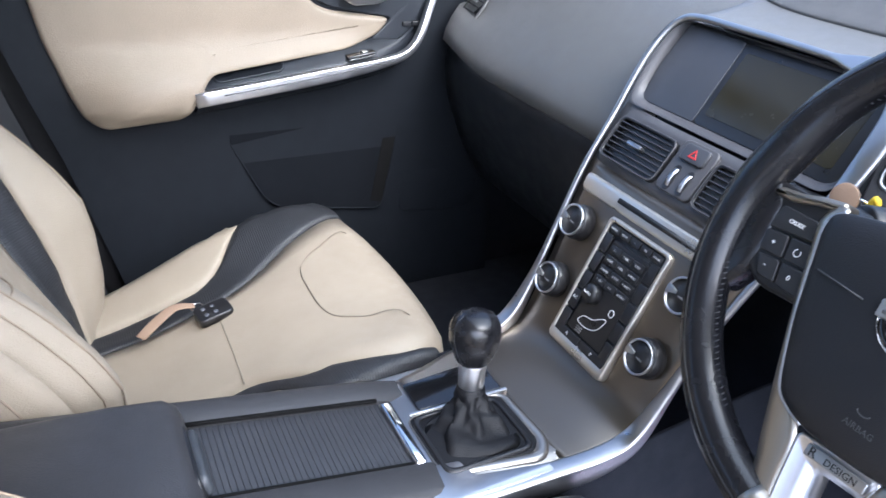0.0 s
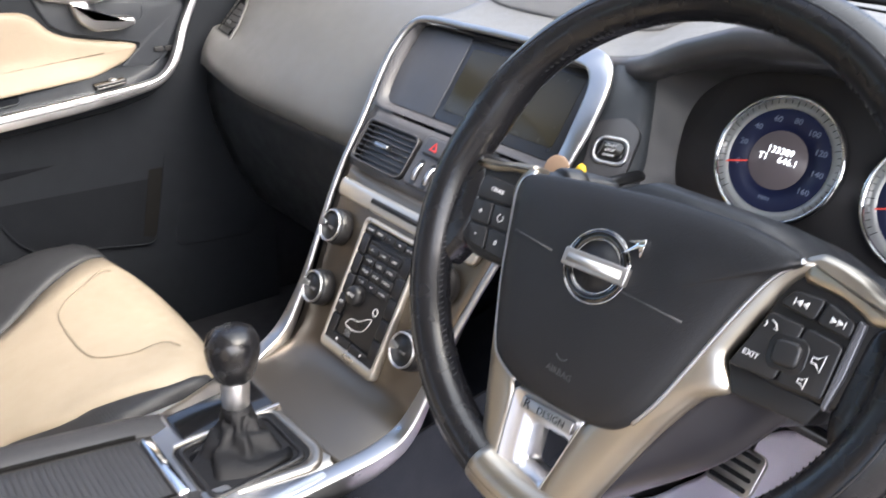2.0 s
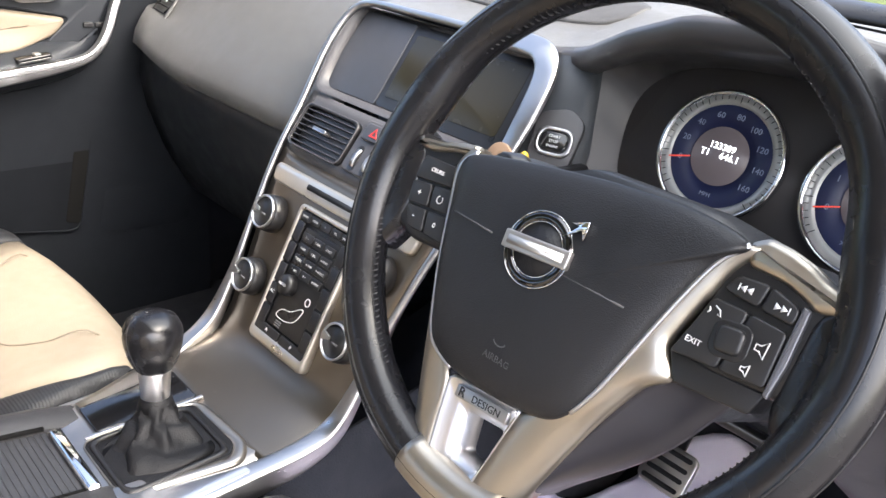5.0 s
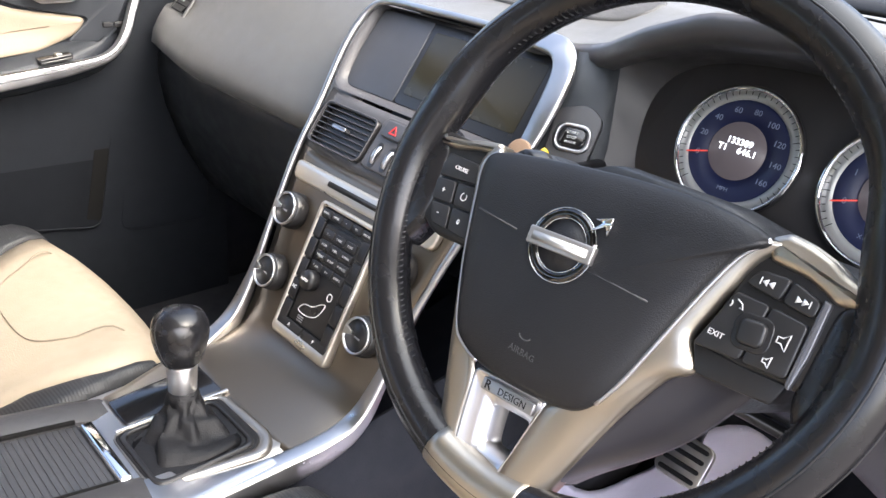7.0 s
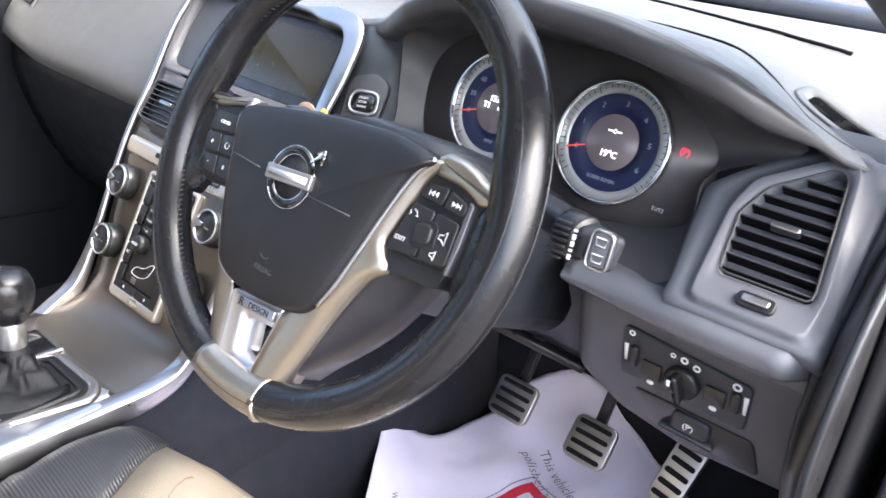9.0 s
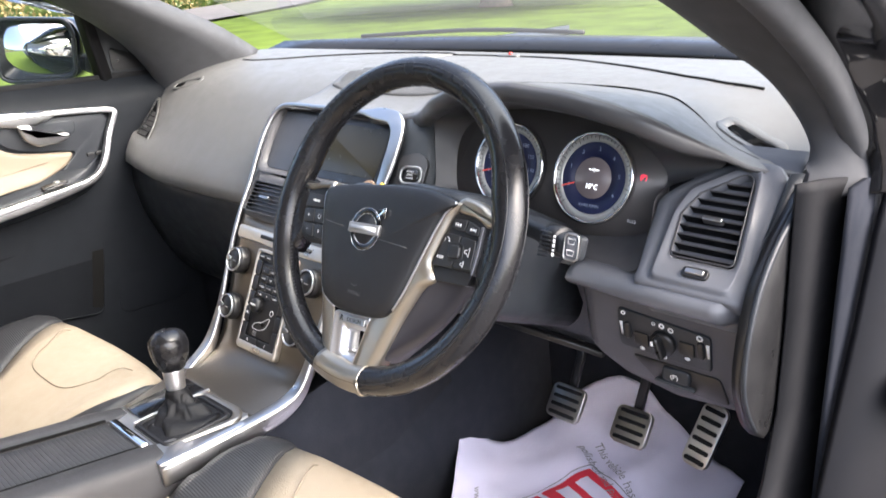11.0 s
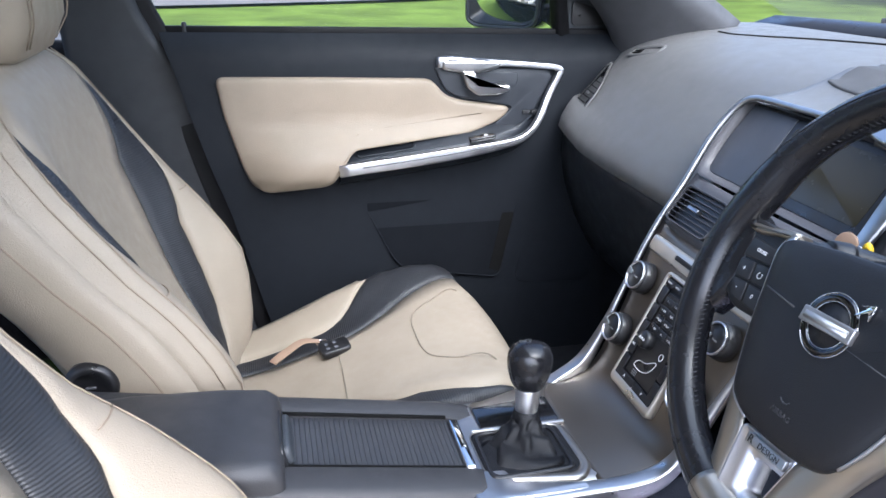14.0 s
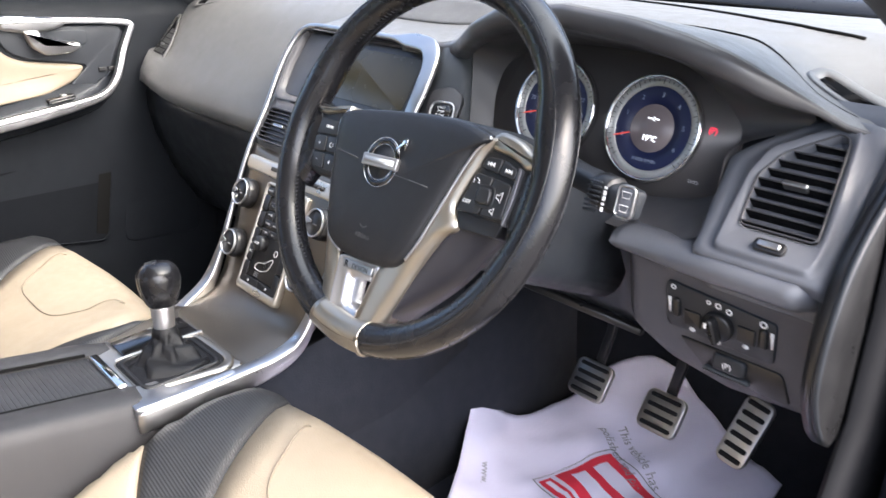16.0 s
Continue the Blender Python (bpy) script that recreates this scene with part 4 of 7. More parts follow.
# ---- instruments ----
cluster = thing("instrument_cluster", "twin blue dials in silver rings, switched on", "instruments")
CN = Vector((0, -0.954, 0.30))
part("cluster_plate", loft([[p for p in n_], [p + V(0, 0.006, 0) for p in n_]], True, True), material("dark instrument plate", (0.085, 0.079, 0.078), 0.4), cluster, "black instrument plate")
BLUE = material("blue dial", (0.008, 0.012, 0.046), 0.45, emit=0.03, vary=0.05)
TICK = material("silver scale ring", (0.46, 0.46, 0.44), 0.42, metal=0.5, vary=0.03)
CORE = material("grey display", (0.09, 0.075, 0.08), 0.4, emit=0.12, vary=0.02)
LITWHITE = material("lit white figures", (0.9, 0.92, 0.95), 0.5, emit=0.7, vary=0)
PALEBLUE = material("dial figures", (0.20, 0.23, 0.31), 0.5, emit=0.03, vary=0)
NEEDLE = material("red needle", (0.6, 0.06, 0.04), 0.5, emit=0.15, vary=0)


def gauge(x, marks, angles, lines, foot, needle):
    m = axes((x, 0.203, 1.03), (1, 0, 0), CN)
    g = part("dial_ring", lathe([(0.0565, -0.006), (0.058, 0.004), (0.0555, 0.007), (0.0530, 0.004), (0.0525, -0.004)], m, 48, ring=True), CHROME, cluster, "silver ring of the dial")
    part("scale_ring", lathe([(0.0528, -0.002), (0.0528, 0.0016), (0.0450, 0.0012), (0.0450, -0.002)], m, 48, ring=True), TICK, g, "pale silver scale ring")
    bm = bmesh.new()
    for k in range(41):
        a = radians(222 - 264 * k / 40)
        d = 0.0028 if k % 5 else 0.0052
        p = Vector((math.cos(a), math.sin(a), 0))
        mm = m @ Matrix.Translation(p * (0.0525 - d / 2) + V(0, 0, 0.0018)) @ Matrix.Rotation(a, 4, "Z")
        box(d, 0.0007, 0.0006, mm, 0.0001, bm)
    part("scale", bm, BLACK, g)
    part("dial_face", lathe([(0.0452, 0), (0.0452, 0.0008), (0.0440, 0.0010), (0.0255, 0.0010), (0.0255, 0)], m, 48, ring=True), BLUE, g, "deep blue dial")
    part("dial_display", lathe([(0.0258, 0), (0.0258, 0.0018), (0.001, 0.0018)], m, 40), CORE, g, "grey round display")
    for t, a in zip(marks, angles):
        a = radians(a)
        words(t, 0.0074, m @ Matrix.Translation((0.0362 * math.cos(a), 0.0362 * math.sin(a), 0.0012)), PALEBLUE, g)
    for t, dy, sz in lines:
        words(t, sz, m @ Matrix.Translation((0, dy, 0.002)), LITWHITE, g)
    words(foot, 0.0052, m @ Matrix.Translation((0, -0.0345, 0.0012)), PALEBLUE, g)
    a = radians(needle)
    part("needle", box(0.020, 0.0012, 0.0012, m @ Matrix.Translation((0.036 * math.cos(a), 0.036 * math.sin(a), 0.003)) @ Matrix.Rotation(a, 4, "Z"), 0.0003), NEEDLE, g, "red needle")


gauge(0.3165, ["0", "20", "40", "60", "80", "100", "120", "140", "160"], [196 - 28.6 * k for k in range(9)], [("133389", 0.008, 0.0082), ("T1    646.1", 0.0005, 0.0082)], "MPH", 196)
gauge(0.449, ["0", "1", "2", "3", "4", "5", "6"], [199 - 38 * k for k in range(7)], [("--:--", 0.011, 0.0095), ("19\u00b0C", -0.011, 0.0085)], "X1000 R/MIN", 199)
pm = axes((0.518, 0.204, 1.040), (1, 0, 0), CN)
words("(P)", 0.0085, pm, material("red warning light", (0.60, 0.02, 0.05), 0.4, emit=0.45, vary=0), cluster, "warning_lamp")
words("T1/T2", 0.0048, axes((0.510, 0.191, 0.987), (1, 0, 0), CN), WHITE, cluster)


# ---- centre stack ----
stack = thing("centre_stack", "centre stack with screen, vents, dials and keypad", "control panel")
SP = [(0.715, -0.125), (0.718, -0.085), (0.727, -0.055), (0.742, -0.036), (0.77, -0.023), (0.80, -0.010), (0.835, 0.005), (0.869, 0.020), (0.915, 0.045), (0.96, 0.077), (0.985, 0.097), (1.03, 0.128), (1.06, 0.148), (1.088, 0.166)]
HW = [(0.70, 0.112), (0.727, 0.118), (0.742, 0.122), (0.80, 0.125), (0.84, 0.129), (0.91, 0.141), (0.97, 0.151), (1.03, 0.156), (1.09, 0.150)]


def stack_y(z):
    return float(np.interp(z, [a for a, b in SP], [b for a, b in SP]))


def half(z):
    return float(np.interp(z, [a for a, b in HW], [b for a, b in HW]))


def on_stack(x, z, lift=0.0):
    """A pose on the stack's face, x to the right and z outwards."""
    dy = stack_y(z + 0.012) - stack_y(z - 0.012)
    n = Vector((0, -0.024, dy)).normalized()
    return axes(Vector((x, stack_y(z), z)) + n * lift, (1, 0, 0), n)


prof = resample(spline([V(0, y, z) for z, y in SP if z < 0.99], 8), 40)
rows = []
for p in prof:
    w = half(p.z)
    rows.append([V(w * f, p.y + 0.010 * f ** 4, p.z + (0.0 if p.y > -0.05 else -0.004 * f ** 4)) for f in [-1 + i / 8 for i in range(17)]])
cut = [i for i, p in enumerate(prof) if p.z > 0.917][0]
part("fascia", sheet(rows[:cut + 1], 0.006, out=(0, -1, 0.4)), FASCIA, stack, "bronze-grey satin metal fascia")
part("vent_fascia", sheet(rows[cut:], 0.006, out=(0, -1, 0.4)), HOODM, stack, "dark grey panel round the vents")

# bright rail round the whole stack
side = [(0.112, -0.262, 0.702), (0.114, -0.20, 0.703), (0.116, -0.14, 0.705), (0.12, -0.085, 0.712), (0.123, -0.048, 0.732), (0.126, -0.020, 0.78), (0.131, 0.006, 0.835), (0.143, 0.047, 0.91), (0.154, 0.09, 0.97), (0.159, 0.125, 1.03), (0.155, 0.149, 1.066), (0.142, 0.161, 1.083), (0.118, 0.166, 1.088)]
left = [V(-x + 0.012 * smooth01(-0.05, -0.14, y), y, z - 0.024 * smooth01(-0.05, -0.16, y)) for x, y, z in side]
right = [V(x, y, z) for x, y, z in reversed(side)]
loop = spline(left + [V(-0.06, 0.168, 1.0885), V(0, 0.1685, 1.089), V(0.06, 0.168, 1.0885)] + right, 6)


def rail_section(f):
    g = abs(f - 0.5) * 2
    w = 0.008 + 0.013 * smooth01(0.55, 0.75, g) + 0.016 * smooth01(0.535, 0.56, f) * smooth01(0.76, 0.66, f)
    h = 0.008 + 0.020 * smooth01(0.6, 0.85, g)
    return rrect(h, w, 0.0035, 3)


fr = frames(loop, (0, -0.6, 0.8))
rings = []
for i, q in enumerate(loop):
    f = i / (len(loop) - 1)
    t = (loop[min(i + 1, len(loop) - 1)] - loop[max(i - 1, 0)]).normalized()
    nrm = Vector((0, -0.62, 0.78)) if q.z > 0.74 else Vector((0, -0.62 * max(0.0, min(1.0, (q.y + 0.16) / 0.12)), 0.78))
    nrm = (nrm - t * nrm.dot(t)).normalized()
    s = t.cross(nrm)
    rings.append([q + s * a + nrm * b for b, a in rail_section(f)])
part("silver_rail", loft(rings, True, True), ALU, stack, "satin aluminium trim rail")

# screen hood
oc = rounded([(-0.149, 0.988), (-0.155, 1.03), (-0.15, 1.083), (0.15, 1.083), (0.155, 1.03), (0.149, 0.988)], 0.02, 5)


def recess(k, depth):
    return [V(x * (1 - 0.05 * k), stack_y(z) + depth, 1.033 + (z - 1.033) * (1 - 0.07 * k)) for x, z in oc]


part("screen_hood", loft([recess(0, 0.001), recess(0.35, 0.002), recess(0.8, 0.008), recess(1, 0.015)], True, False), HOODM, stack, "grey recessed screen hood")
BLANK = material("matt blank panel", (0.042, 0.044, 0.050), 0.42, grain=0.15, grain_scale=1500)
back_ring = recess(1, 0.015)
part("screen_backing", loft([back_ring, [p + V(0, 0.004, 0) for p in back_ring]], True, True), HOODM, stack)
bd = Vector((0, stack_y(1.07) - stack_y(1.0), 0.07)).normalized()
bn = Vector((0, -bd.z, bd.y))
m = axes(Vector((0, stack_y(1.031) + 0.015, 1.031)) + bn * 0.0008, (1, 0, 0), bn)
part("screen_blank", prism(rounded([(-0.140, -0.049), (-0.1455, 0.0), (-0.140, 0.053), (-0.050, 0.053), (-0.050, -0.049)], 0.003, 4), 0, 0.0018, m, 0.0008), BLANK, stack, "smooth blue-grey blank beside the screen")
sc = part("screen_frame", prism(rounded([(-0.0494, -0.049), (-0.0495, 0.053), (0.140, 0.053), (0.1455, 0.0), (0.140, -0.049)], 0.008, 4), 0, 0.0016, m, 0.0008), BLACK, stack, "black frame of the display")
part("screen", prism(rrect(0.168, 0.078, 0.004), 0.0016, 0.0022, m @ Matrix.Translation((0.043, 0.003, 0)), 0.0003), SCREEN, sc, "dark switched-off navigation screen")


# vents of the stack
def slats(parent, m, w, h, count, mat, tilt=25, depth=0.014, thick=0.0012):
    for i in range(count):
        y = -h / 2 + h * (i + 0.5) / count
        mm = m @ Matrix.Translation((0, y, -0.006)) @ Matrix.Rotation(radians(tilt), 4, "X")
        part("slat", box(w, thick * 1.4, depth, mm, 0.0005), SLATM, parent)
        part("slat_edge", box(w, 0.0014, 0.0012, mm @ Matrix.Translation((0, 0, depth / 2 + 0.0003)), 0.0004), SLATEDGE, parent, "pale front edge of the slat")


for s in (-1, 1):
    m = on_stack(s * 0.079, 0.951, 0.002)
    o = rounded([(-0.049, -0.024), (-0.049, 0.030), (0.049, 0.030), (0.049, -0.024)], 0.010, 4)
    i_ = [(x * 0.93, y * 0.88) for x, y in o]
    v = part("centre_vent", ringplate(o, i_, -0.012, 0.0045, m, 0.002), BLACK, stack, "black framed air vent with black slats")
    part("vent_well", prism(i_, -0.035, -0.03, m), SLIT, v)
    slats(v, m @ Matrix.Translation((0, 0.003, 0.002)), 0.089, 0.046, 7, DARK, 4)
    part("vent_rim", sweep([m @ V(x * 0.985, y * 0.97, 0.0042) for x, y in o], circle(0.0009, 5), closed=True), HOODM, v, "thin grey rim of the vent")
    part("vent_tab", box(0.024, 0.005, 0.008, m @ Matrix.Translation((0, 0.003, 0.006)), 0.001), ALU, v, "silver thumb tab")
m = on_stack(0.0, 0.957, 0.002)
hz = part("hazard_switch_panel", prism(rrect(0.052, 0.062, 0.008), -0.01, 0.003, m, 0.002), HOODM, stack)
part("hazard_button", prism(rrect(0.036, 0.020, 0.005), 0, 0.005, m @ Matrix.Translation((0, 0.017, 0.002)), 0.002), BLANK, hz, "grey hazard button")
RED = material("red marking", (0.45, 0.03, 0.03), 0.5)
tri = [(0, 0.006), (-0.0065, -0.005), (0.0065, -0.005)]
part("hazard_triangle", ringplate(rounded(tri, 0.001, 2), [(x * 0.55, y * 0.55 - 0.0004) for x, y in rounded(tri, 0.001, 2)], 0, 0.0006, m @ Matrix.Translation((0, 0.017, 0.0072))), RED, hz, "red triangle")
for s in (-1, 1):
    mm = m @ Matrix.Translation((s * 0.010, -0.014, 0.002))
    part("wheel_slot", prism(rrect(0.010, 0.030, 0.004), 0, 0.0015, mm, 0.0006), BLACK, hz)
    rings = []
    for k in range(9):
        a = radians(-60 + 120 * k / 8)
        rings.append([mm @ V(x, 0.0135 * math.sin(a), 0.0085 * math.cos(a) - 0.004 + (0.0004 if k % 2 else 0)) for x in (-0.0028, 0.0028)] + [mm @ V(x, 0.0135 * math.sin(a), 0.0085 * math.cos(a) - 0.0065) for x in (0.0028, -0.0028)])
    part("vent_wheel", loft(rings), CHROME_SATIN, hz, "curved silver vent wheel")

# disc slot bar
m = on_stack(0, 0.903, 0.001)
bar = part("disc_slot_bar", prism(rounded([(-0.121, -0.011), (-0.124, 0.011), (0.124, 0.011), (0.121, -0.011)], 0.008), -0.004, 0.0035, m, 0.003), CHAMPAGNE, stack, "pale satin metal disc slot bar")
part("disc_slot", prism(rrect(0.130, 0.006, 0.002), 0, 0.0012, m @ Matrix.Translation((0.01, 0.001, 0.004))), BLACK, bar)

# dials
for x, z in ((-0.092, 0.863), (0.095, 0.866), (-0.086, 0.795), (0.087, 0.796)):
    m = on_stack(x, z)
    k = part("dial", lathe([(0.0215, 0), (0.0215, 0.008), (0.0205, 0.014), (0.019, 0.016)], m, 28), BLACK, stack, "round black dial with chrome rim")
    part("dial_rim", lathe([(0.0168, 0.0155), (0.0188, 0.0155), (0.0192, 0.0190), (0.0182, 0.0200), (0.0170, 0.0190), (0.0167, 0.016)], m, 28, ring=True), CHROME_SATIN, k, "silver rim")
    part("dial_face", lathe([(0.0168, 0.016), (0.0168, 0.0175), (0.001, 0.0178)], m, 28), BLACK, k)
    part("dial_mark", prism(rrect(0.009, 0.0022, 0.0005, 2), 0.0178, 0.0183, m @ Matrix.Translation((0.002, -0.002, 0))), STITCH, k)
    part("pointer", prism([(-0.0178, -0.0052), (-0.0060, -0.0012), (-0.0060, 0.0022), (-0.0178, 0.0050)], 0.0172, 0.0200, m, 0.0005), ALU, k, "silver pointer")

# keypad
kz0, kz1 = 0.742, 0.893


def pad_m(x, z, lift):
    """On the straight keypad plate between its lower and upper end."""
    a, b = V(0, stack_y(kz0) - 0.004, kz0), V(0, stack_y(kz1) - 0.001, kz1)
    d = (b - a)
    f = (z - kz0) / (kz1 - kz0)
    n = V(0, -d.z, d.y).normalized()
    return axes(a + d * f + V(x, 0, 0) + n * lift, (1, 0, 0), n)


mk = pad_m(0, (kz0 + kz1) / 2, 0)
H = 0.158
fo = rounded([(-0.051, -H / 2), (-0.052, H / 2), (0.052, H / 2), (0.051, -H / 2)], 0.007, 4)
fi = rounded([(-0.0455, -H / 2 + 0.014), (-0.0465, H / 2 - 0.005), (0.0465, H / 2 - 0.005), (0.0455, -H / 2 + 0.014)], 0.005, 4)
pad = part("keypad_frame", ringplate(fo, fi, -0.006, 0.006, mk, 0.002), CHAMPAGNE, stack, "pale satin keypad frame")
part("keypad_base", prism(fi, -0.004, 0.002, mk), DARK, pad, "dark grey keypad")
part("keypad_panel", prism(rounded([(-0.031, -0.055), (-0.031, 0.058), (0.031, 0.058), (0.031, -0.055)], 0.003), 0.002, 0.004, mk, 0.001), BLACK, pad)


def key(x, y, w, h, label=""):
    return part("key", prism(rrect(w, h, 0.0015, 2), 0.003, 0.006, mk @ Matrix.Translation((x, y, 0)), 0.0008), BLACK, pad)


KEYINK = material("grey key print", (0.40, 0.40, 0.40), 0.6, vary=0.02)
NUM = ["1 --", "2 ABC", "3 DEF", "4 GHI", "5 JKL", "6 MNO", "7 PQRS", "8 TUV", "9 WXYZ", "*  AM", "0 +", "# INFO"]
for r in range(4):
    for c in range(3):
        x, y = -0.0195 + 0.0195 * c, 0.048 - 0.0125 * r
        key(x, y, 0.0185, 0.0095)
        words(NUM[3 * r + c], 0.0037, mk @ Matrix.Translation((x, y, 0.0062)), KEYINK, pad)
for r in range(5):
    for s in (-1, 1):
        key(s * 0.039, 0.050 - 0.0245 * r, 0.0125, 0.022)
for c, txt in enumerate(("RADIO", "MEDIA", "^", "TEL", "MYCAR")):
    x = -0.036 + 0.018 * c
    key(x, 0.0675, 0.0168, 0.009)
    words(txt, 0.0032, mk @ Matrix.Translation((x, 0.0675, 0.0062)), KEYINK, pad)
for s, txt in ((-1, "A"), (1, "P\u25b2")):
    key(s * 0.023, -0.0615, 0.044, 0.010)
    words(txt if txt == "A" else "P", 0.006, mk @ Matrix.Translation((s * 0.023, -0.0615, 0.0062)), WHITE, pad)
words("AC", 0.0055, mk @ Matrix.Translation((-0.039, -0.022, 0.0062)), WHITE, pad)
kn = part("fan_dial", lathe([(0.0115, 0.003), (0.0115, 0.012), (0.010, 0.016), (0.001, 0.0165)], mk @ Matrix.Translation((-0.016, -0.006, 0)), 22), BLACK, pad)
words("AUTO", 0.0045, mk @ Matrix.Translation((-0.016, -0.006, 0.0168)), WHITE, kn)
# outline of a seated figure's shape for the air flow: one bent bright line
fig = [(-0.020, -0.041), (-0.014, -0.033), (0.000, -0.030), (0.012, -0.022), (0.018, -0.022), (0.012, -0.036), (0.000, -0.042), (-0.012, -0.043)]
part("airflow_symbol", sweep([mk @ V(x, y, 0.0046) for x, y in [(p.x, p.y) for p in spline([(a, b, 0) for a, b in fig], 5, True)]], circle(0.0005, 5), closed=True), WHITE, pad, "bright outline air flow symbol")
part("airflow_button", sweep([mk @ V(0.019 + 0.0038 * math.cos(a), -0.011 + 0.0042 * math.sin(a), 0.0046) for a in [2 * math.pi * i / 12 for i in range(12)]], circle(0.0005, 5), closed=True), WHITE, pad)
for k in range(3):
    part("floor_symbol_bar", box(0.010, 0.0014, 0.001, mk @ Matrix.Translation((-0.012, -0.047 - 0.0026 * k, 0.0042)), 0.0002), ALU, pad)

# ---- centre console ----
GAITER = material("soft black gaiter leather", (0.007, 0.007, 0.008), 0.5, spec=0.3, grain=0.5, grain_scale=800, grain_kind="voronoi")
console = thing("centre_console", "dark centre console with ribbed shutter and armrest", "console")
TF, TR = -0.258, -0.462       # tray front and rear


def deck(y):
    return 0.722 + (TF - y) * 0.160


rows = []
for y in (-0.10, -0.18, TF - 0.004, -0.34, -0.40, TR, -0.55, -0.70, -0.85):
    z = deck(y) if y < TF else 0.700
    w = 0.112 if y < -0.2 else 0.122
    w += 0.002 if y <= TF else 0
    rows.append([V(x, y, q) for x, q in ((-0.119, 0.42), (-0.114, 0.60), (-0.104, z - 0.040), (-0.090, z - 0.012), (-0.078, z - 0.001), (-0.068, z + 0.003), (-0.046, z + 0.003), (-0.0400, z - 0.001), (-0.0395, z - 0.010), (0.0595, z - 0.010), (0.060, z - 0.001), (0.066, z + 0.002), (0.096, z + 0.001), (0.103, z - 0.001), (0.107, z - 0.006), (0.110, z - 0.018), (w - 0.001, z - 0.045), (w * 1.03, 0.60), (w * 1.06, 0.42))])
CONSOLE_SKIN = material("charcoal console skin", (0.036, 0.036, 0.038), 0.48, spec=0.4, grain=0.35, grain_scale=1400, grain_kind="voronoi", vary=0.06)
auto(part("console_body", sheet(rows, 0.004, out=(0, 0, 1)), CONSOLE_SKIN, console, "charcoal console body"), 50)
# side of the tunnel towards the driver
for s in (-1, 1):
    rows = [[V(s * (0.12 + 0.01 * k), y, 0.70 + 0.012 * i - 0.1 * k) for k in range(4)] for i, y in enumerate((-0.15, -0.05, 0.03, 0.12, 0.25))]
    part("console_side", sheet(rows, 0.006, out=(s, 0, 0)), CARPET, console)
# ribbed shutter
SHUTTER = material("charcoal shutter plastic", (0.034, 0.035, 0.038), 0.4, grain=0.2, grain_scale=1500)
n_slats = 34
for i in range(n_slats):
    y = TF - 0.006 + (TR - TF + 0.008) * i / n_slats
    mm = Matrix.Translation((0.010, y, deck(y) - 0.006)) @ Matrix.Rotation(math.atan(-0.160), 4, "X")
    part("shutter_slat", box(0.0985, 0.00575, 0.004, mm, 0.0006), SHUTTER, console)
# armrest
for x in (-0.0410, 0.0612):
    part("shutter_track", sweep([V(x, TF - 0.004 + (TR - TF + 0.004) * i / 8, deck(TF - 0.004 + (TR - TF + 0.004) * i / 8) - 0.0008) for i in range(9)], rrect(0.0042, 0.004, 0.001, 2)), SLIT, console, "dark groove beside the shutter")
ARMREST = material("charcoal armrest leather", (0.032, 0.032, 0.034), 0.45, grain=0.4, grain_scale=900, grain_kind="voronoi", vary=0.08)
rings = []
for y, z, w, h in ((TR + 0.004, 0.752, 0.150, 0.035), (TR, 0.756, 0.158, 0.048), (TR - 0.012, 0.760, 0.163, 0.056), (-0.52, 0.764, 0.165, 0.058), (-0.62, 0.768, 0.165, 0.058), (-0.72, 0.766, 0.163, 0.056), (-0.79, 0.758, 0.155, 0.05), (-0.80, 0.752, 0.14, 0.04)):
    rings.append([V(0.024 + a, y, z - 0.003 + b) for a, b in rrect(w, h, 0.018, 6)])
arm = part("armrest", loft(rings), ARMREST, console, "black padded armrest lid")
part("catch_recess", prism(rrect(0.084, 0.034, 0.010), -0.004, 0.0035, axes((0.022, TR + 0.003, 0.760), (1, 0, 0), (0, 1, 0.25)), 0.0015), BLACK, arm)
part("armrest_catch", prism(rrect(0.072, 0.024, 0.008), 0, 0.009, axes((0.022, TR + 0.004, 0.760), (1, 0, 0), (0, 1, 0.25)), 0.004), CHARCOAL, arm, "grey pull catch of the armrest")
# bright cross strip and gear surround
part("cross_strip", prism(rounded([(-0.047, -0.0065), (-0.047, 0.0055), (0.050, 0.0055), (0.050, -0.0065)], 0.003), 0, 0.006, Matrix.Translation((0.014, -0.2545, 0.7185)), 0.003), CHROME, console, "chrome strip across the console")


def gear_section(y):
    """Half of the deck falls away towards the passenger, further out at the front."""
    e = -0.066 - 0.040 * smooth01(-0.25, -0.10, y)
    return ((e - 0.030, 0.672), (e - 0.016, 0.700), (e - 0.006, 0.711), (e + 0.004, 0.7142), (-0.03, 0.7145), (0.01, 0.7145), (0.05, 0.7145), (0.09, 0.714), (0.104, 0.711), (0.110, 0.702))


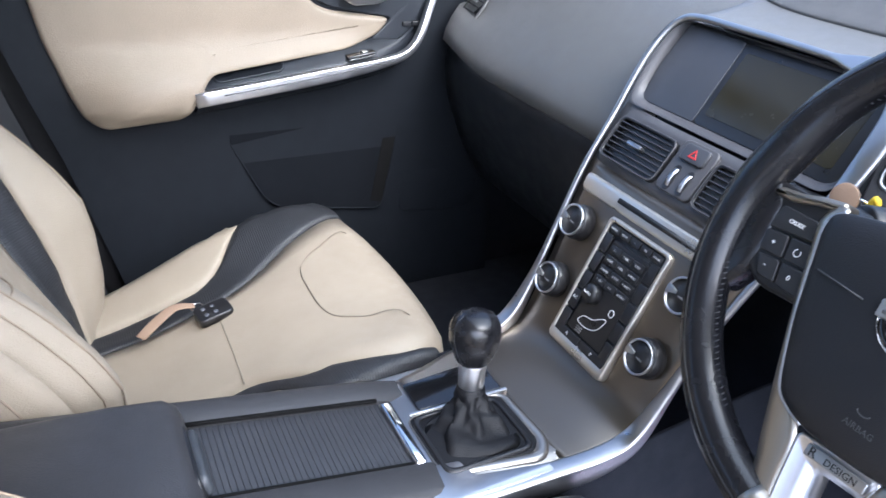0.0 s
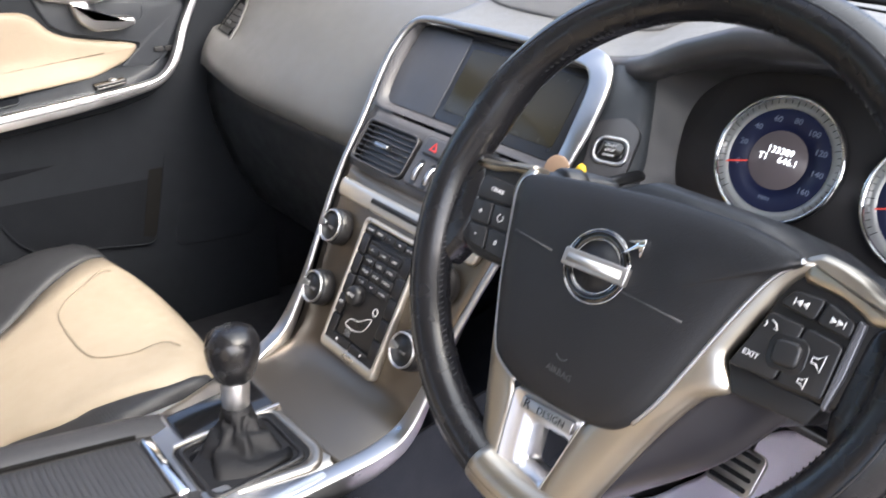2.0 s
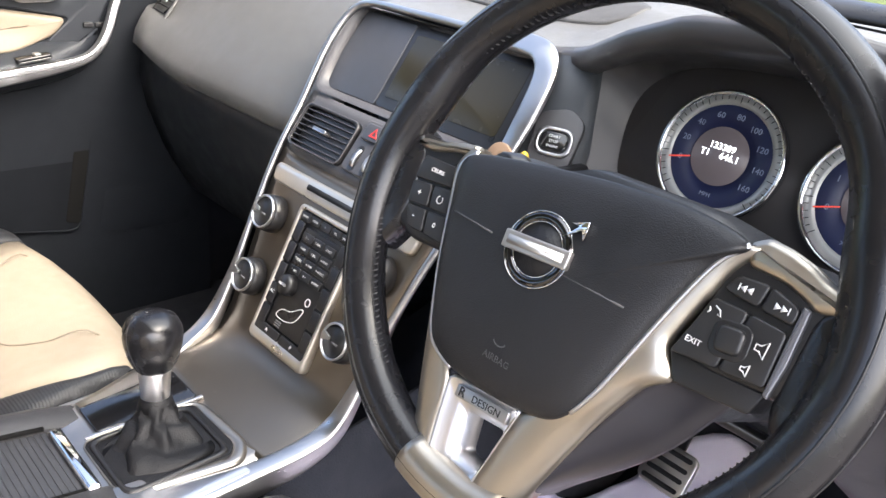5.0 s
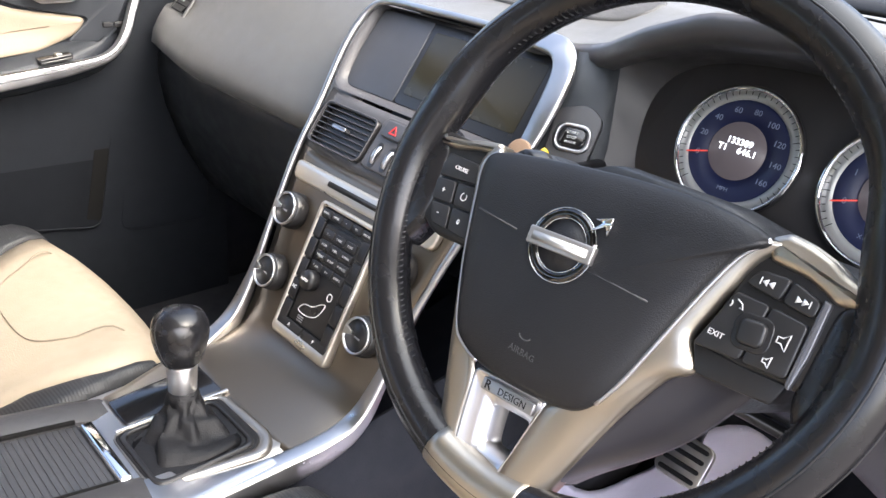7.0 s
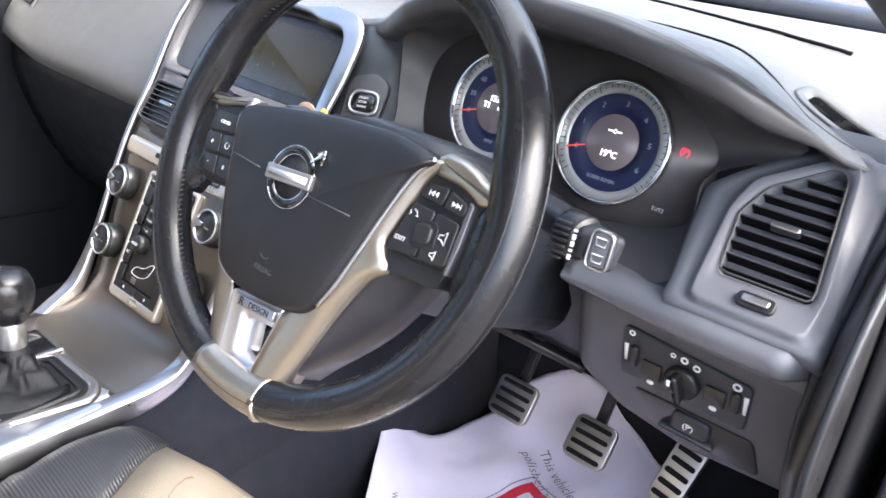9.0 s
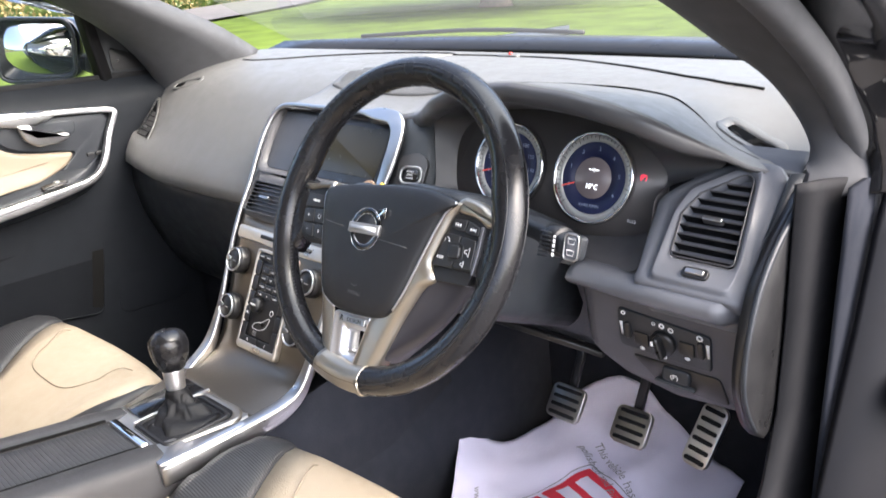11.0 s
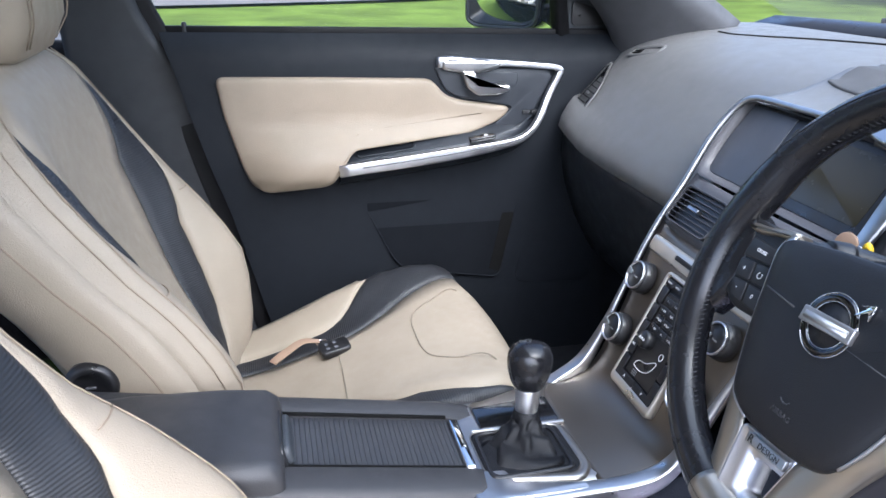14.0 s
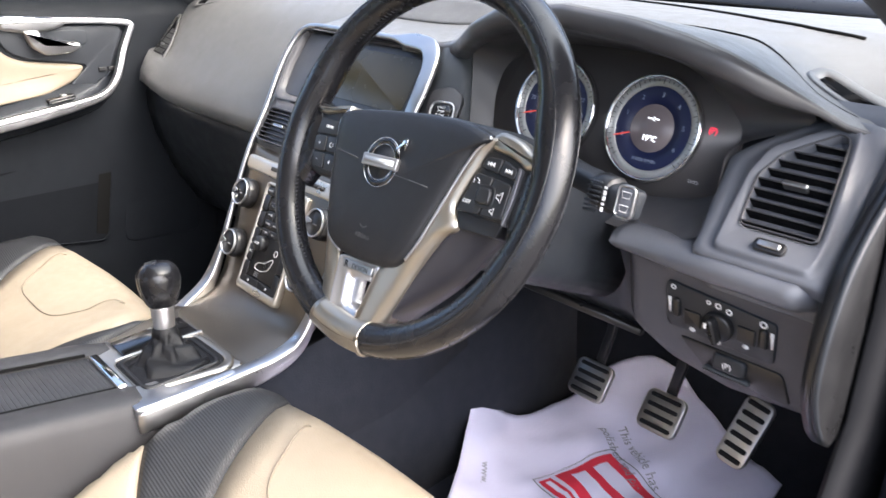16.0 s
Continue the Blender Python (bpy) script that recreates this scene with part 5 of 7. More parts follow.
for name, y0, y1, mt_, lb in (("gear_plate", -0.262, -0.222, ALU, "satin aluminium plate beside the gear lever"), ("gear_deck", -0.2215, -0.10, GEARDECK_LIT, "satin gear deck lightened for sky reflection")):
    rows = [[V(x, y, z + 0.002 - 0.003 * smooth01(-0.15, -0.10, y)) for x, z in gear_section(y)] for y in [y0 + (y1 - y0) * i / 8 for i in range(9)]]
    part(name, sheet(rows, 0.004, out=(0, 0, 1)), mt_, console, lb)
part("rail_shoulder", prism(rounded([(0.0655, -0.2615), (0.117, -0.2625), (0.119, -0.200), (0.119, -0.118), (0.1115, -0.103), (0.105, -0.150), (0.0935, -0.213), (0.0705, -0.2185)], 0.003, 3), 0.7155, 0.7192, None, 0.0015), ALU, console, "broad satin aluminium end of the rail")
o = rounded([(-0.006, -0.241), (-0.006, -0.131), (0.074, -0.129), (0.088, -0.142), (0.074, -0.240)], 0.010, 5)
bz_ = [radial(rounded(q, 0.012, 5), (0.035, -0.185), 80) for q in ([(-0.0075, -0.2425), (-0.0075, -0.124), (0.078, -0.117), (0.1015, -0.134), (0.084, -0.2425)], [(-0.006, -0.241), (-0.006, -0.131), (0.074, -0.129), (0.088, -0.142), (0.074, -0.240)])]
part("gear_bezel", loft([[V(a + (c - a) * k, b + (d - b) * k, z) for (a, b), (c, d) in zip(*bz_)] for k, z in ((0, 0.7150), (0.08, 0.7180), (0.3, 0.7190), (0.75, 0.7186), (1.0, 0.7174), (1.05, 0.7160))], True, False), GEARDECK_LIT, console, "satin silver bezel round the gear well")
part("gear_well", prism(o, 0.714, 0.7178, None, 0.0012), GAITER, console, "dark gear well")
part("tray_edge", prism(rounded([(-0.0125, -0.236), (-0.0125, -0.118), (-0.0085, -0.118), (-0.0085, -0.236)], 0.001, 2), 0.714, 0.7190, None, 0.0006), CHROME_SATIN, console)
part("coin_tray", prism(rounded([(-0.060, -0.224), (-0.070, -0.122), (-0.014, -0.122), (-0.014, -0.224)], 0.005), 0.714, 0.7182, None, 0.001), GLOSSBLACK, console, "gloss black coin tray")

# ---- gear lever ----
gear = thing("gear_lever", "black leather gear lever with pleated gaiter", "gear lever", at=(0.012, -0.178, 0.716))
rings = []
for k in range(19):
    f = k / 18
    w = 0.024 * (1 - f) ** 2.8 + 0.0145
    d = 0.030 * (1 - f) ** 2.8 + 0.0145
    pts = []
    for i in range(48):
        a = 2 * math.pi * i / 48
        c_, s_ = math.cos(a), math.sin(a)
        sq = 1 / (abs(c_) ** 4 + abs(s_) ** 4) ** (0.25 * (1 - f))
        fold = 0.22 * math.sin(6 * a + 5 * f + 0.6) * math.sin(math.pi * min(1, f * 1.05)) + 0.07 * math.sin(11 * a - 9 * f) * (1 - f) * f * 4 + 0.04 * math.sin(3 * a + 26 * f) * (1 - f)
        pts.append(V(w * sq * (1 + fold) * c_ + 0.028 * (1 - f) ** 1.6 - 0.004 * f, d * sq * (1 + fold) * s_ - 0.010 * (1 - f) ** 1.6 + 0.004 * f, -0.001 + 0.034 * f ** 0.9 + 0.004 * math.sin(17 * f + 2 * a) * (1 - f)))
    rings.append(pts)
part("gaiter", loft(rings), GAITER, gear, "creased black leather gaiter")
part("gaiter_frame", ringplate(rounded([(-0.016, -0.060), (-0.016, 0.041), (0.072, 0.041), (0.074, -0.060)], 0.012), rounded([(-0.011, -0.055), (-0.011, 0.036), (0.066, 0.036), (0.068, -0.055)], 0.012), 0, 0.005, None, 0.002), BLACK, gear)
tl = Matrix.Translation((-0.006, 0.004, 0.040)) @ Matrix.Rotation(radians(-3), 4, "X") @ Matrix.Rotation(radians(-5), 4, "Y")
part("lever_sleeve", lathe([(0.0175, -0.016), (0.0140, -0.004)], tl, 20), GAITER, gear)
part("collar", lathe([(0.0125, -0.012), (0.0132, -0.010), (0.0148, 0.022), (0.0150, 0.0255)], tl, 24), CHROME_SATIN, gear, "satin aluminium collar")
KNOB = [(0.0150, 0.0240), (0.0172, 0.0262), (0.0205, 0.0320), (0.0238, 0.0405), (0.0260, 0.0495), (0.0270, 0.0580), (0.0263, 0.0665), (0.0228, 0.0745), (0.0155, 0.0800), (0.008, 0.0822), (0.001, 0.0828)]
knob = part("gear_knob", lathe(KNOB, tl, 32), WHEEL_LEATHER, gear, "worn black leather gear knob")
for a in (radians(-75), radians(105)):
    seam_ = spline([tl @ V((r + 0.0002) * math.cos(a + 6 * (0.05 - h)), (r + 0.0002) * math.sin(a + 6 * (0.05 - h)), h) for r, h in KNOB[:9]], 4)
    part("knob_stitching", sweep(seam_, lambda f: circle(0.0004 + 0.0003 * (int(f * 64) % 2), 4)), RIM_THREAD, knob, "black stitched seam")


# ---- steering wheel ----
WM = axes((0.3702, -0.0747, 1.0331), (1, 0, 0), (0, -math.cos(radians(25.8)), math.sin(radians(25.8))))
wheel = thing("steering_wheel", "black leather steering wheel with silver spokes", "steering wheel")
wheel.matrix_world = WM
R, T = 0.1662, 0.0155
OX = 0.003


def rim_section(a):
    """The rim's section, thicker at the thumb grips."""
    g = max(math.exp(-((a - radians(18)) / 0.22) ** 2), math.exp(-((a - radians(162)) / 0.22) ** 2))
    return T * (1 + 0.12 * g), T * (1 + 0.12 * g), -0.004 * g


def rim(a0, a1, n, mat, name, label):
    rings = []
    for i in range(n + 1):
        a = a0 + (a1 - a0) * i / n
        w, h, off = rim_section(a % (2 * math.pi))
        d = V(math.cos(a), math.sin(a), 0)
        rad = R + off
        rings.append([d * (rad + w * math.cos(b)) + V(0, 0, h * math.sin(b)) for b in [2 * math.pi * k / 18 for k in range(18)]])
    full = abs(a1 - a0) > 6.2
    return part(name, loft(rings[:-1] if full else rings, True, not full, None, full), mat, wheel, label)


rim(0, 2 * math.pi, 120, WHEEL_LEATHER, "rim", "worn shiny black leather rim")
# stitching on the inner side of the grips
for a0, a1 in ((radians(118), radians(163)), (radians(195), radians(236)), (radians(17), radians(62)), (radians(304), radians(345))):
    bm = bmesh.new()
    n = 26
    for i in range(n):
        a = a0 + (a1 - a0) * i / n
        d, t = V(math.cos(a), math.sin(a), 0), V(-math.sin(a), math.cos(a), 0)
        p = d * (R - T * 0.935) + V(0, 0, T * 0.22)
        sweep([p - t * 0.0016 - V(0, 0, 0.003) , p + t * 0.0002 - d * 0.0008, p + t * 0.0016 + V(0, 0, 0.003) + d * 0.001], circle(0.0006, 4), bm=bm)
    part("stitching", bm, RIM_THREAD, wheel, "black hand stitching")
# seam grooves
for off in (0.75, -0.75):
    bm = sweep([V(math.cos(a), math.sin(a), 0) * (R + T * math.cos(off + 0.55)) + V(0, 0, T * math.sin(off + 0.55)) for a in [2 * math.pi * i / 90 for i in range(90)]], circle(0.0007, 5), closed=True)
    part("rim_seam", bm, BLACK, wheel)

padline = [(-0.088, 0.027), (-0.050, 0.0345), (-0.014, 0.039), (0.022, 0.0425), (0.067, 0.0435), (0.099, 0.0365), (0.0885, 0.024), (0.0815, 0.008), (0.0735, -0.0165), (0.0650, -0.045), (0.0580, -0.067), (0.0500, -0.0845), (0.0385, -0.0955), (0.016, -0.1005), (-0.012, -0.1025), (-0.036, -0.1010), (-0.052, -0.0955), (-0.0610, -0.0880), (-0.0700, -0.0690), (-0.0800, -0.0430), (-0.0900, -0.0080), (-0.0955, 0.0160)]
pl = [(p.x, p.y) for p in spline([(x, y, 0) for x, y in padline], 5, True)]
PADM = material("airbag cover", (0.012, 0.0125, 0.0145), 0.40, spec=0.4, grain=0.3, grain_scale=1300, grain_kind="voronoi", vary=0.08)
pad_ = part("airbag_cover", loft([[V(0.006 + (x - 0.006) * k, -0.028 + (y + 0.028) * k, z) for x, y in pl] for k, z in ((0.97, -0.03), (1.0, 0.003), (0.993, 0.0085), (0.97, 0.0118), (0.92, 0.0138), (0.8, 0.0158), (0.6, 0.0178), (0.35, 0.0188), (0.1, 0.0191))]), PADM, wheel, "matt black airbag cover")


SCORE = material("score line", (0.050, 0.050, 0.054), 0.5)
for x0, y0, x1, y1 in ((-0.078, -0.012, -0.042, -0.014), (0.014, -0.018, 0.056, -0.019)):
    part("score_line", sweep([V(x0, y0, 0.0160 if x0 < 0 else 0.0187), V((x0 + x1) / 2, (y0 + y1) / 2, 0.0176 if x0 < 0 else 0.0182), V(x1, y1, 0.0184 if x0 < 0 else 0.0167)], circle(0.0007, 5)), SCORE, pad_)
# ring emblem with a bar, as plain shapes
em = Matrix.Translation((-0.0065, -0.0110, 0.0180)) @ Matrix.Rotation(radians(3.5), 4, "Z")
DARKCHROME = material("dark chrome", (0.10, 0.10, 0.105), 0.12, metal=1.0, vary=0.03, rough_vary=0.02)
e_ = part("emblem", lathe([(0.0165, -0.001), (0.0225, -0.001), (0.0225, 0.002), (0.0205, 0.003), (0.0185, 0.003), (0.0165, 0.002)], em, 36, ring=True), DARKCHROME, wheel, "gloss black and chrome ring emblem with a bar")
for r_ in (0.0165, 0.0228):
    part("emblem_edge", sweep([em @ V(r_ * math.cos(a), r_ * math.sin(a), 0.0018) for a in [2 * math.pi * i / 36 for i in range(36)]], circle(0.0004, 6), closed=True), CHROME, e_, "thin chrome edge")
part("emblem_disc", lathe([(0.0168, 0.0), (0.0168, 0.0012), (0.001, 0.0012)], em, 30), PADM, e_)
part("emblem_bar", prism(rrect(0.047, 0.011, 0.001, 2), 0, 0.005, em, 0.001), CONSOLE_MET, e_)
part("emblem_inlay", prism(rrect(0.040, 0.0055, 0.0005, 2), 0, 0.0004, em @ Matrix.Translation((0, 0, 0.005))), CONSOLE_MET, e_)
part("emblem_arrow", prism([(0.013, 0.012), (0.021, 0.0205), (0.0155, 0.0215), (0.0265, 0.0245), (0.0265, 0.0135), (0.0235, 0.0185)], 0, 0.003, em, 0.0005), CHROME, e_)
words("AIRBAG", 0.0058, Matrix.Translation((-0.0025, -0.0795, 0.0174)) @ Matrix.Rotation(radians(7), 4, "X"), SCORE, pad_)
part("horn_mark", sweep([V(-0.0045 + 0.0045 * math.cos(a), -0.069 + 0.0028 * math.sin(a), 0.0178) for a in [radians(190 + 20 * i) for i in range(9)]], circle(0.0005, 5)), SCORE, pad_)


# one silver frame: down the side of the cover, round the opening and up the other side
SC = (-0.003, -0.131)
FRAME = [((-0.0985, 0.0315), (-0.086, 0.029)), ((-0.1045, 0.016), (-0.0925, 0.014)), ((-0.0993, -0.004), (-0.088, -0.006)), ((-0.0866, -0.045), (-0.0755, -0.045)),
         ((-0.0732, -0.084), (-0.055, -0.084)), ((-0.061, -0.1176), (-0.0345, -0.108)), ((-0.052, -0.1405), (-0.0290, -0.138)), ((-0.0465, -0.158), (-0.0245, -0.157)),
         ((-0.038, -0.1725), (-0.018, -0.163)), ((-0.015, -0.1795), (-0.006, -0.164)), ((0.012, -0.1795), (0.004, -0.162)), ((0.034, -0.1755), (0.0115, -0.155)),
         ((0.0405, -0.152), (0.0135, -0.140)), ((0.0475, -0.130), (0.0165, -0.120)), ((0.0595, -0.094), (0.0215, -0.101)), ((0.0695, -0.070), (0.044, -0.083)),
         ((0.0785, -0.053), (0.054, -0.064)), ((0.0895, -0.0425), (0.0615, -0.044)), ((0.0815, -0.0285), (0.067, -0.026)), ((0.0835, -0.015), (0.0715, -0.0135)),
         ((0.0905, 0.008), (0.0795, 0.0075)), ((0.0965, 0.024), (0.0860, 0.022)), ((0.107, 0.0375), (0.095, 0.0355))]
SPOKE_MET = material("warm satin silver", (0.45, 0.412, 0.350), 0.34, metal=0.95, vary=0.03, rough_vary=0.04)
fo_ = spline([V(a[0], a[1], 0) for a, b in FRAME], 5)
fi_ = spline([V(b[0], b[1], 0) for a, b in FRAME], 5)
rows = []
for a, b in zip(fo_, fi_):
    rows.append([V(a.x, a.y, 0) + V(0, 0, -0.014)] + [a + (b - a) * k + V(0, 0, z) for k, z in ((0, -0.0005), (0.05, 0.0015), (0.14, 0.0035), (0.4, 0.0058), (0.75, 0.0068), (1.0, 0.0070))])
part("spoke_frame", sheet(rows, 0.0015, out=(0, 0, 1)), SPOKE_MET, wheel, "warm satin silver forked frame of the spokes")
for edge in ([(-0.0865, 0.0282)] + padline[:14:-1], padline[5:12]):
    part("cover_trim", sweep(spline([V(x, y, 0.0082) for x, y in edge], 6), rrect(0.0030, 0.0022, 0.0010, 2)), CHROME_SATIN, wheel, "bright edge beside the cover")
inset = radial(rounded([(-0.0345, -0.1045), (0.0216, -0.0995), (0.0185, -0.1147), (0.0140, -0.14), (0.0108, -0.1552), (-0.004, -0.1635), (-0.0170, -0.1640), (-0.0250, -0.1585), (-0.0290, -0.138)], 0.004, 4), SC, 120)
hole = radial(rounded([(-0.0151, -0.1188), (0.0146, -0.1162), (0.0122, -0.1455), (-0.0104, -0.1450)], 0.004, 3), SC, 120)


def lift(poly, z):
    return [V(x, y, z) for x, y in poly]


def shrink(poly, k, c=SC):
    return [(c[0] + (x - c[0]) * k, c[1] + (y - c[1]) * k) for x, y in poly]


part("spoke_inlay", loft([lift(shrink(inset, 1.03), 0.0045), lift(inset, 0.0078), lift(shrink(inset, 0.965), 0.0070), lift([(a + (c - a) * 0.55, b + (d - b) * 0.55) for (a, b), (c, d) in zip(inset, hole)], 0.0050), lift(hole, 0.0015), lift(hole, -0.018)], True, False), CHROME_SATIN, wheel, "polished silver frame of the opening")
part("badge_plate", prism(rrect(0.041, 0.0078, 0.001, 2), 0.004, 0.0092, Matrix.Translation((-0.0040, -0.1086, 0)) @ Matrix.Rotation(radians(3.5), 4, "Z"), 0.0006), ALU, wheel, "silver sport badge")
bd_ = Matrix.Translation((-0.0040, -0.1086, 0.0094)) @ Matrix.Rotation(radians(3.5), 4, "Z")
words("R", 0.0085, bd_ @ Matrix.Translation((-0.0155, 0, 0)), BLACK, wheel, bold=0.0001)
words("DESIGN", 0.0064, bd_ @ Matrix.Translation((0.0040, -0.0004, 0)), BLACK, wheel)
# smooth grey back of the spoke, seen below the buttons
BACKGREY = material("satin grey hub plastic", (0.023, 0.022, 0.027), 0.42, grain=0.1, grain_scale=1500)
pairs = [((0.0430, -0.142), (0.0415, -0.143)), ((0.0475, -0.130), (0.053, -0.129)), ((0.0550, -0.107), (0.070, -0.111)), ((0.0630, -0.0855), (0.085, -0.094)),
         ((0.0700, -0.0690), (0.097, -0.077)), ((0.0785, -0.0530), (0.108, -0.056)), ((0.0895, -0.0430), (0.117, -0.038)), ((0.110, -0.0360), (0.126, -0.027))]
pa_, pb_ = spline([V(*a, 0) for a, b in pairs], 4), spline([V(*b, 0) for a, b in pairs], 4)
rows = [[a + (b - a) * k + V(0, 0, z) for k, z in ((-0.05, -0.002), (0.1, -0.0035), (0.4, -0.0075), (0.75, -0.0145), (1.0, -0.024), (0.98, -0.034))] for a, b in zip(pa_, pb_)]
part("spoke_back", sheet(rows, 0.002, out=(0, 0, 1)), BACKGREY, wheel, "smooth grey back of the lower spoke")
# silver foot wrapping the rim's inner face
foot = []
for i in range(15):
    a0_ = 256.5 + 26.5 * i / 14
    foot.append([])
    for k in range(12):
        b = radians(185 - 205 * k / 11)
        a = radians(a0_ - (4.0 * k / 11 if i == 14 else 0.0))
        d = V(math.cos(a), math.sin(a), 0)
        foot[-1].append(d * (R + (T + 0.0006) * math.cos(b)) + V(0, 0, (T + 0.0006) * math.sin(b)))
part("spoke_foot", sheet(foot, 0.002, out=(0, 0.3, 1)), SPOKE_MET, wheel, "silver foot of the spoke on the rim")
# leather that runs from the rim onto the side spokes
for lp_, nm in (([(-0.163, 0.034), (-0.146, 0.030), (-0.1335, 0.016), (-0.1300, -0.020), (-0.1335, -0.040), (-0.146, -0.062), (-0.163, -0.050)], "spoke_leather"),
                ([(0.1385, 0.018), (0.150, 0.030), (0.166, 0.036), (0.166, -0.050), (0.150, -0.058), (0.1375, -0.034)], "spoke_leather")):
    part(nm, prism(rounded(lp_, 0.008, 4), -0.020, 0.003, None, 0.006, dome=0.002), WHEEL_LEATHER, wheel, "black leather running onto the spoke")

# horizontal spokes with buttons
part("spoke", prism(rounded([(-0.165, 0.042), (-0.145, 0.040), (-0.090, 0.038), (-0.066, -0.03), (-0.092, -0.030), (-0.115, -0.032), (-0.135, -0.02), (-0.165, -0.005)], 0.01), -0.022, 0.001, None, 0.004), BLACK, wheel, "black spoke with cruise buttons")
part("spoke", prism(rounded([(0.100, 0.046), (0.125, 0.050), (0.168, 0.042), (0.168, 0.0), (0.152, -0.016), (0.098, -0.021), (0.09, -0.01)], 0.01), -0.022, 0.001, None, 0.004), BLACK, wheel, "black spoke with phone and audio buttons")
BTN = material("button plastic", (0.016, 0.016, 0.017), 0.4)


def button(pts, name="button", h=0.0045, label=""):
    return part(name, prism(rounded(pts, 0.003, 3), -0.002, h, None, 0.0012), BTN, wheel, label)


button([(-0.130, 0.033), (-0.095, 0.033), (-0.090, 0.017), (-0.132, 0.013)])
words("CRUISE", 0.0046, Matrix.Translation((-0.1105, 0.024, 0.0048)), WHITE, wheel)
button([(-0.132, 0.011), (-0.111, 0.013), (-0.107, -0.005), (-0.129, -0.007)])
words("+", 0.0075, Matrix.Translation((-0.120, 0.003, 0.0048)), WHITE, wheel)
button([(-0.109, 0.013), (-0.089, 0.015), (-0.083, -0.004), (-0.105, -0.005)])
part("resume_symbol", sweep([V(-0.097 + 0.003 * math.cos(a), 0.0045 + 0.003 * math.sin(a), 0.0048) for a in [radians(110 + 300 * i / 12) for i in range(13)]], circle(0.0004, 4)), WHITE, wheel)
button([(-0.128, -0.009), (-0.1065, -0.007), (-0.102, -0.025), (-0.119, -0.025)])
words("-", 0.008, Matrix.Translation((-0.116, -0.015, 0.0048)), WHITE, wheel)
button([(-0.1045, -0.007), (-0.083, -0.006), (-0.077, -0.026), (-0.1, -0.025)])
words("0", 0.006, Matrix.Translation((-0.092, -0.0155, 0.0048)), WHITE, wheel)

def sym(pts, name, closed=True):
    return part(name, sweep([V(x, y, 0.0052) for x, y in pts], circle(0.00042, 4), closed=closed), WHITE, wheel)


button([(0.0945, 0.0115), (0.0990, 0.0210), (0.1155, 0.0222), (0.1140, 0.0095)], "track_button")
button([(0.1165, 0.0220), (0.1325, 0.0170), (0.1325, 0.0080), (0.1152, 0.0093)], "track_button")
for cx_, cy_, d_ in ((0.1055, 0.0157, -1), (0.1245, 0.0138, 1)):
    for k in (-0.5, 0.5):
        part("track_symbol", prism([(cx_ + d_ * (k * 0.0034 - 0.0016), cy_ - 0.0019), (cx_ + d_ * (k * 0.0034 + 0.0016), cy_), (cx_ + d_ * (k * 0.0034 - 0.0016), cy_ + 0.0019)][::d_], 0.0045, 0.0049), WHITE, wheel)
    part("track_symbol", box(0.0006, 0.0038, 0.0004, Matrix.Translation((cx_ + d_ * 0.0038, cy_, 0.0047)), 0.0001), WHITE, wheel)
button([(0.0925, 0.0060), (0.1115, 0.0058), (0.1085, -0.0268), (0.0830, -0.0288)], "phone_button")
button([(0.1125, 0.0058), (0.1320, 0.0042), (0.1330, -0.0250), (0.1095, -0.0268)], "volume_button")
sym([(0.0955, 0.0022), (0.0985, 0.0008), (0.1000, -0.0022), (0.0980, -0.0016)], "voice_symbol", False)
sym([(0.0930, 0.0008), (0.0938, -0.0010), (0.0930, -0.0026)], "voice_symbol", False)
words("EXIT", 0.0044, Matrix.Translation((0.0925, -0.0190, 0.0048)), WHITE, wheel)
sym([(0.1215, -0.0095), (0.1215, -0.0065), (0.1240, -0.0065), (0.1270, -0.0035), (0.1270, -0.0125), (0.1240, -0.0095)], "volume_up_symbol")
sym([(0.1195, -0.0215), (0.1195, -0.0195), (0.1212, -0.0195), (0.1232, -0.0175), (0.1232, -0.0235), (0.1212, -0.0215)], "volume_down_symbol")
part("joystick_well", prism(rrect(0.0205, 0.0195, 0.006), 0.003, 0.0049, Matrix.Translation((0.1092, -0.0108, 0)) @ Matrix.Rotation(radians(6), 4, "Z"), 0.0008), BLACK, wheel)
part("joystick_pad", prism(rrect(0.0145, 0.0140, 0.004), 0.003, 0.0075, Matrix.Translation((0.1092, -0.0108, 0)) @ Matrix.Rotation(radians(6), 4, "Z"), 0.002), BTN, wheel)
for sx in (-1, 1):
    top_pts = [(0.096, 0.0385), (0.1043, 0.0440), (0.1176, 0.0425), (0.1296, 0.0390), (0.1378, 0.0345), (0.150, 0.0310), (0.154, 0.0215), (0.1375, 0.0180), (0.1320, 0.0215), (0.1200, 0.0255), (0.1090, 0.0262), (0.1000, 0.0270)]
    if sx < 0:
        top_pts = [(-x + 0.008, y - 0.004) for x, y in ((0.154, 0.0225), (0.150, 0.0285), (0.1325, 0.0300), (0.119, 0.0340), (0.100, 0.0370), (0.0985, 0.0290), (0.118, 0.0270), (0.138, 0.0215))]
    part("spoke_cap", prism(rounded(top_pts, 0.003, 3), -0.012, 0.0048, None, 0.0045 if sx > 0 else 0.0035), SPOKE_MET, wheel, "satin silver top of the spoke")
BEZEL = material("grey satin button frame", (0.16, 0.16, 0.17), 0.35, metal=0.6)
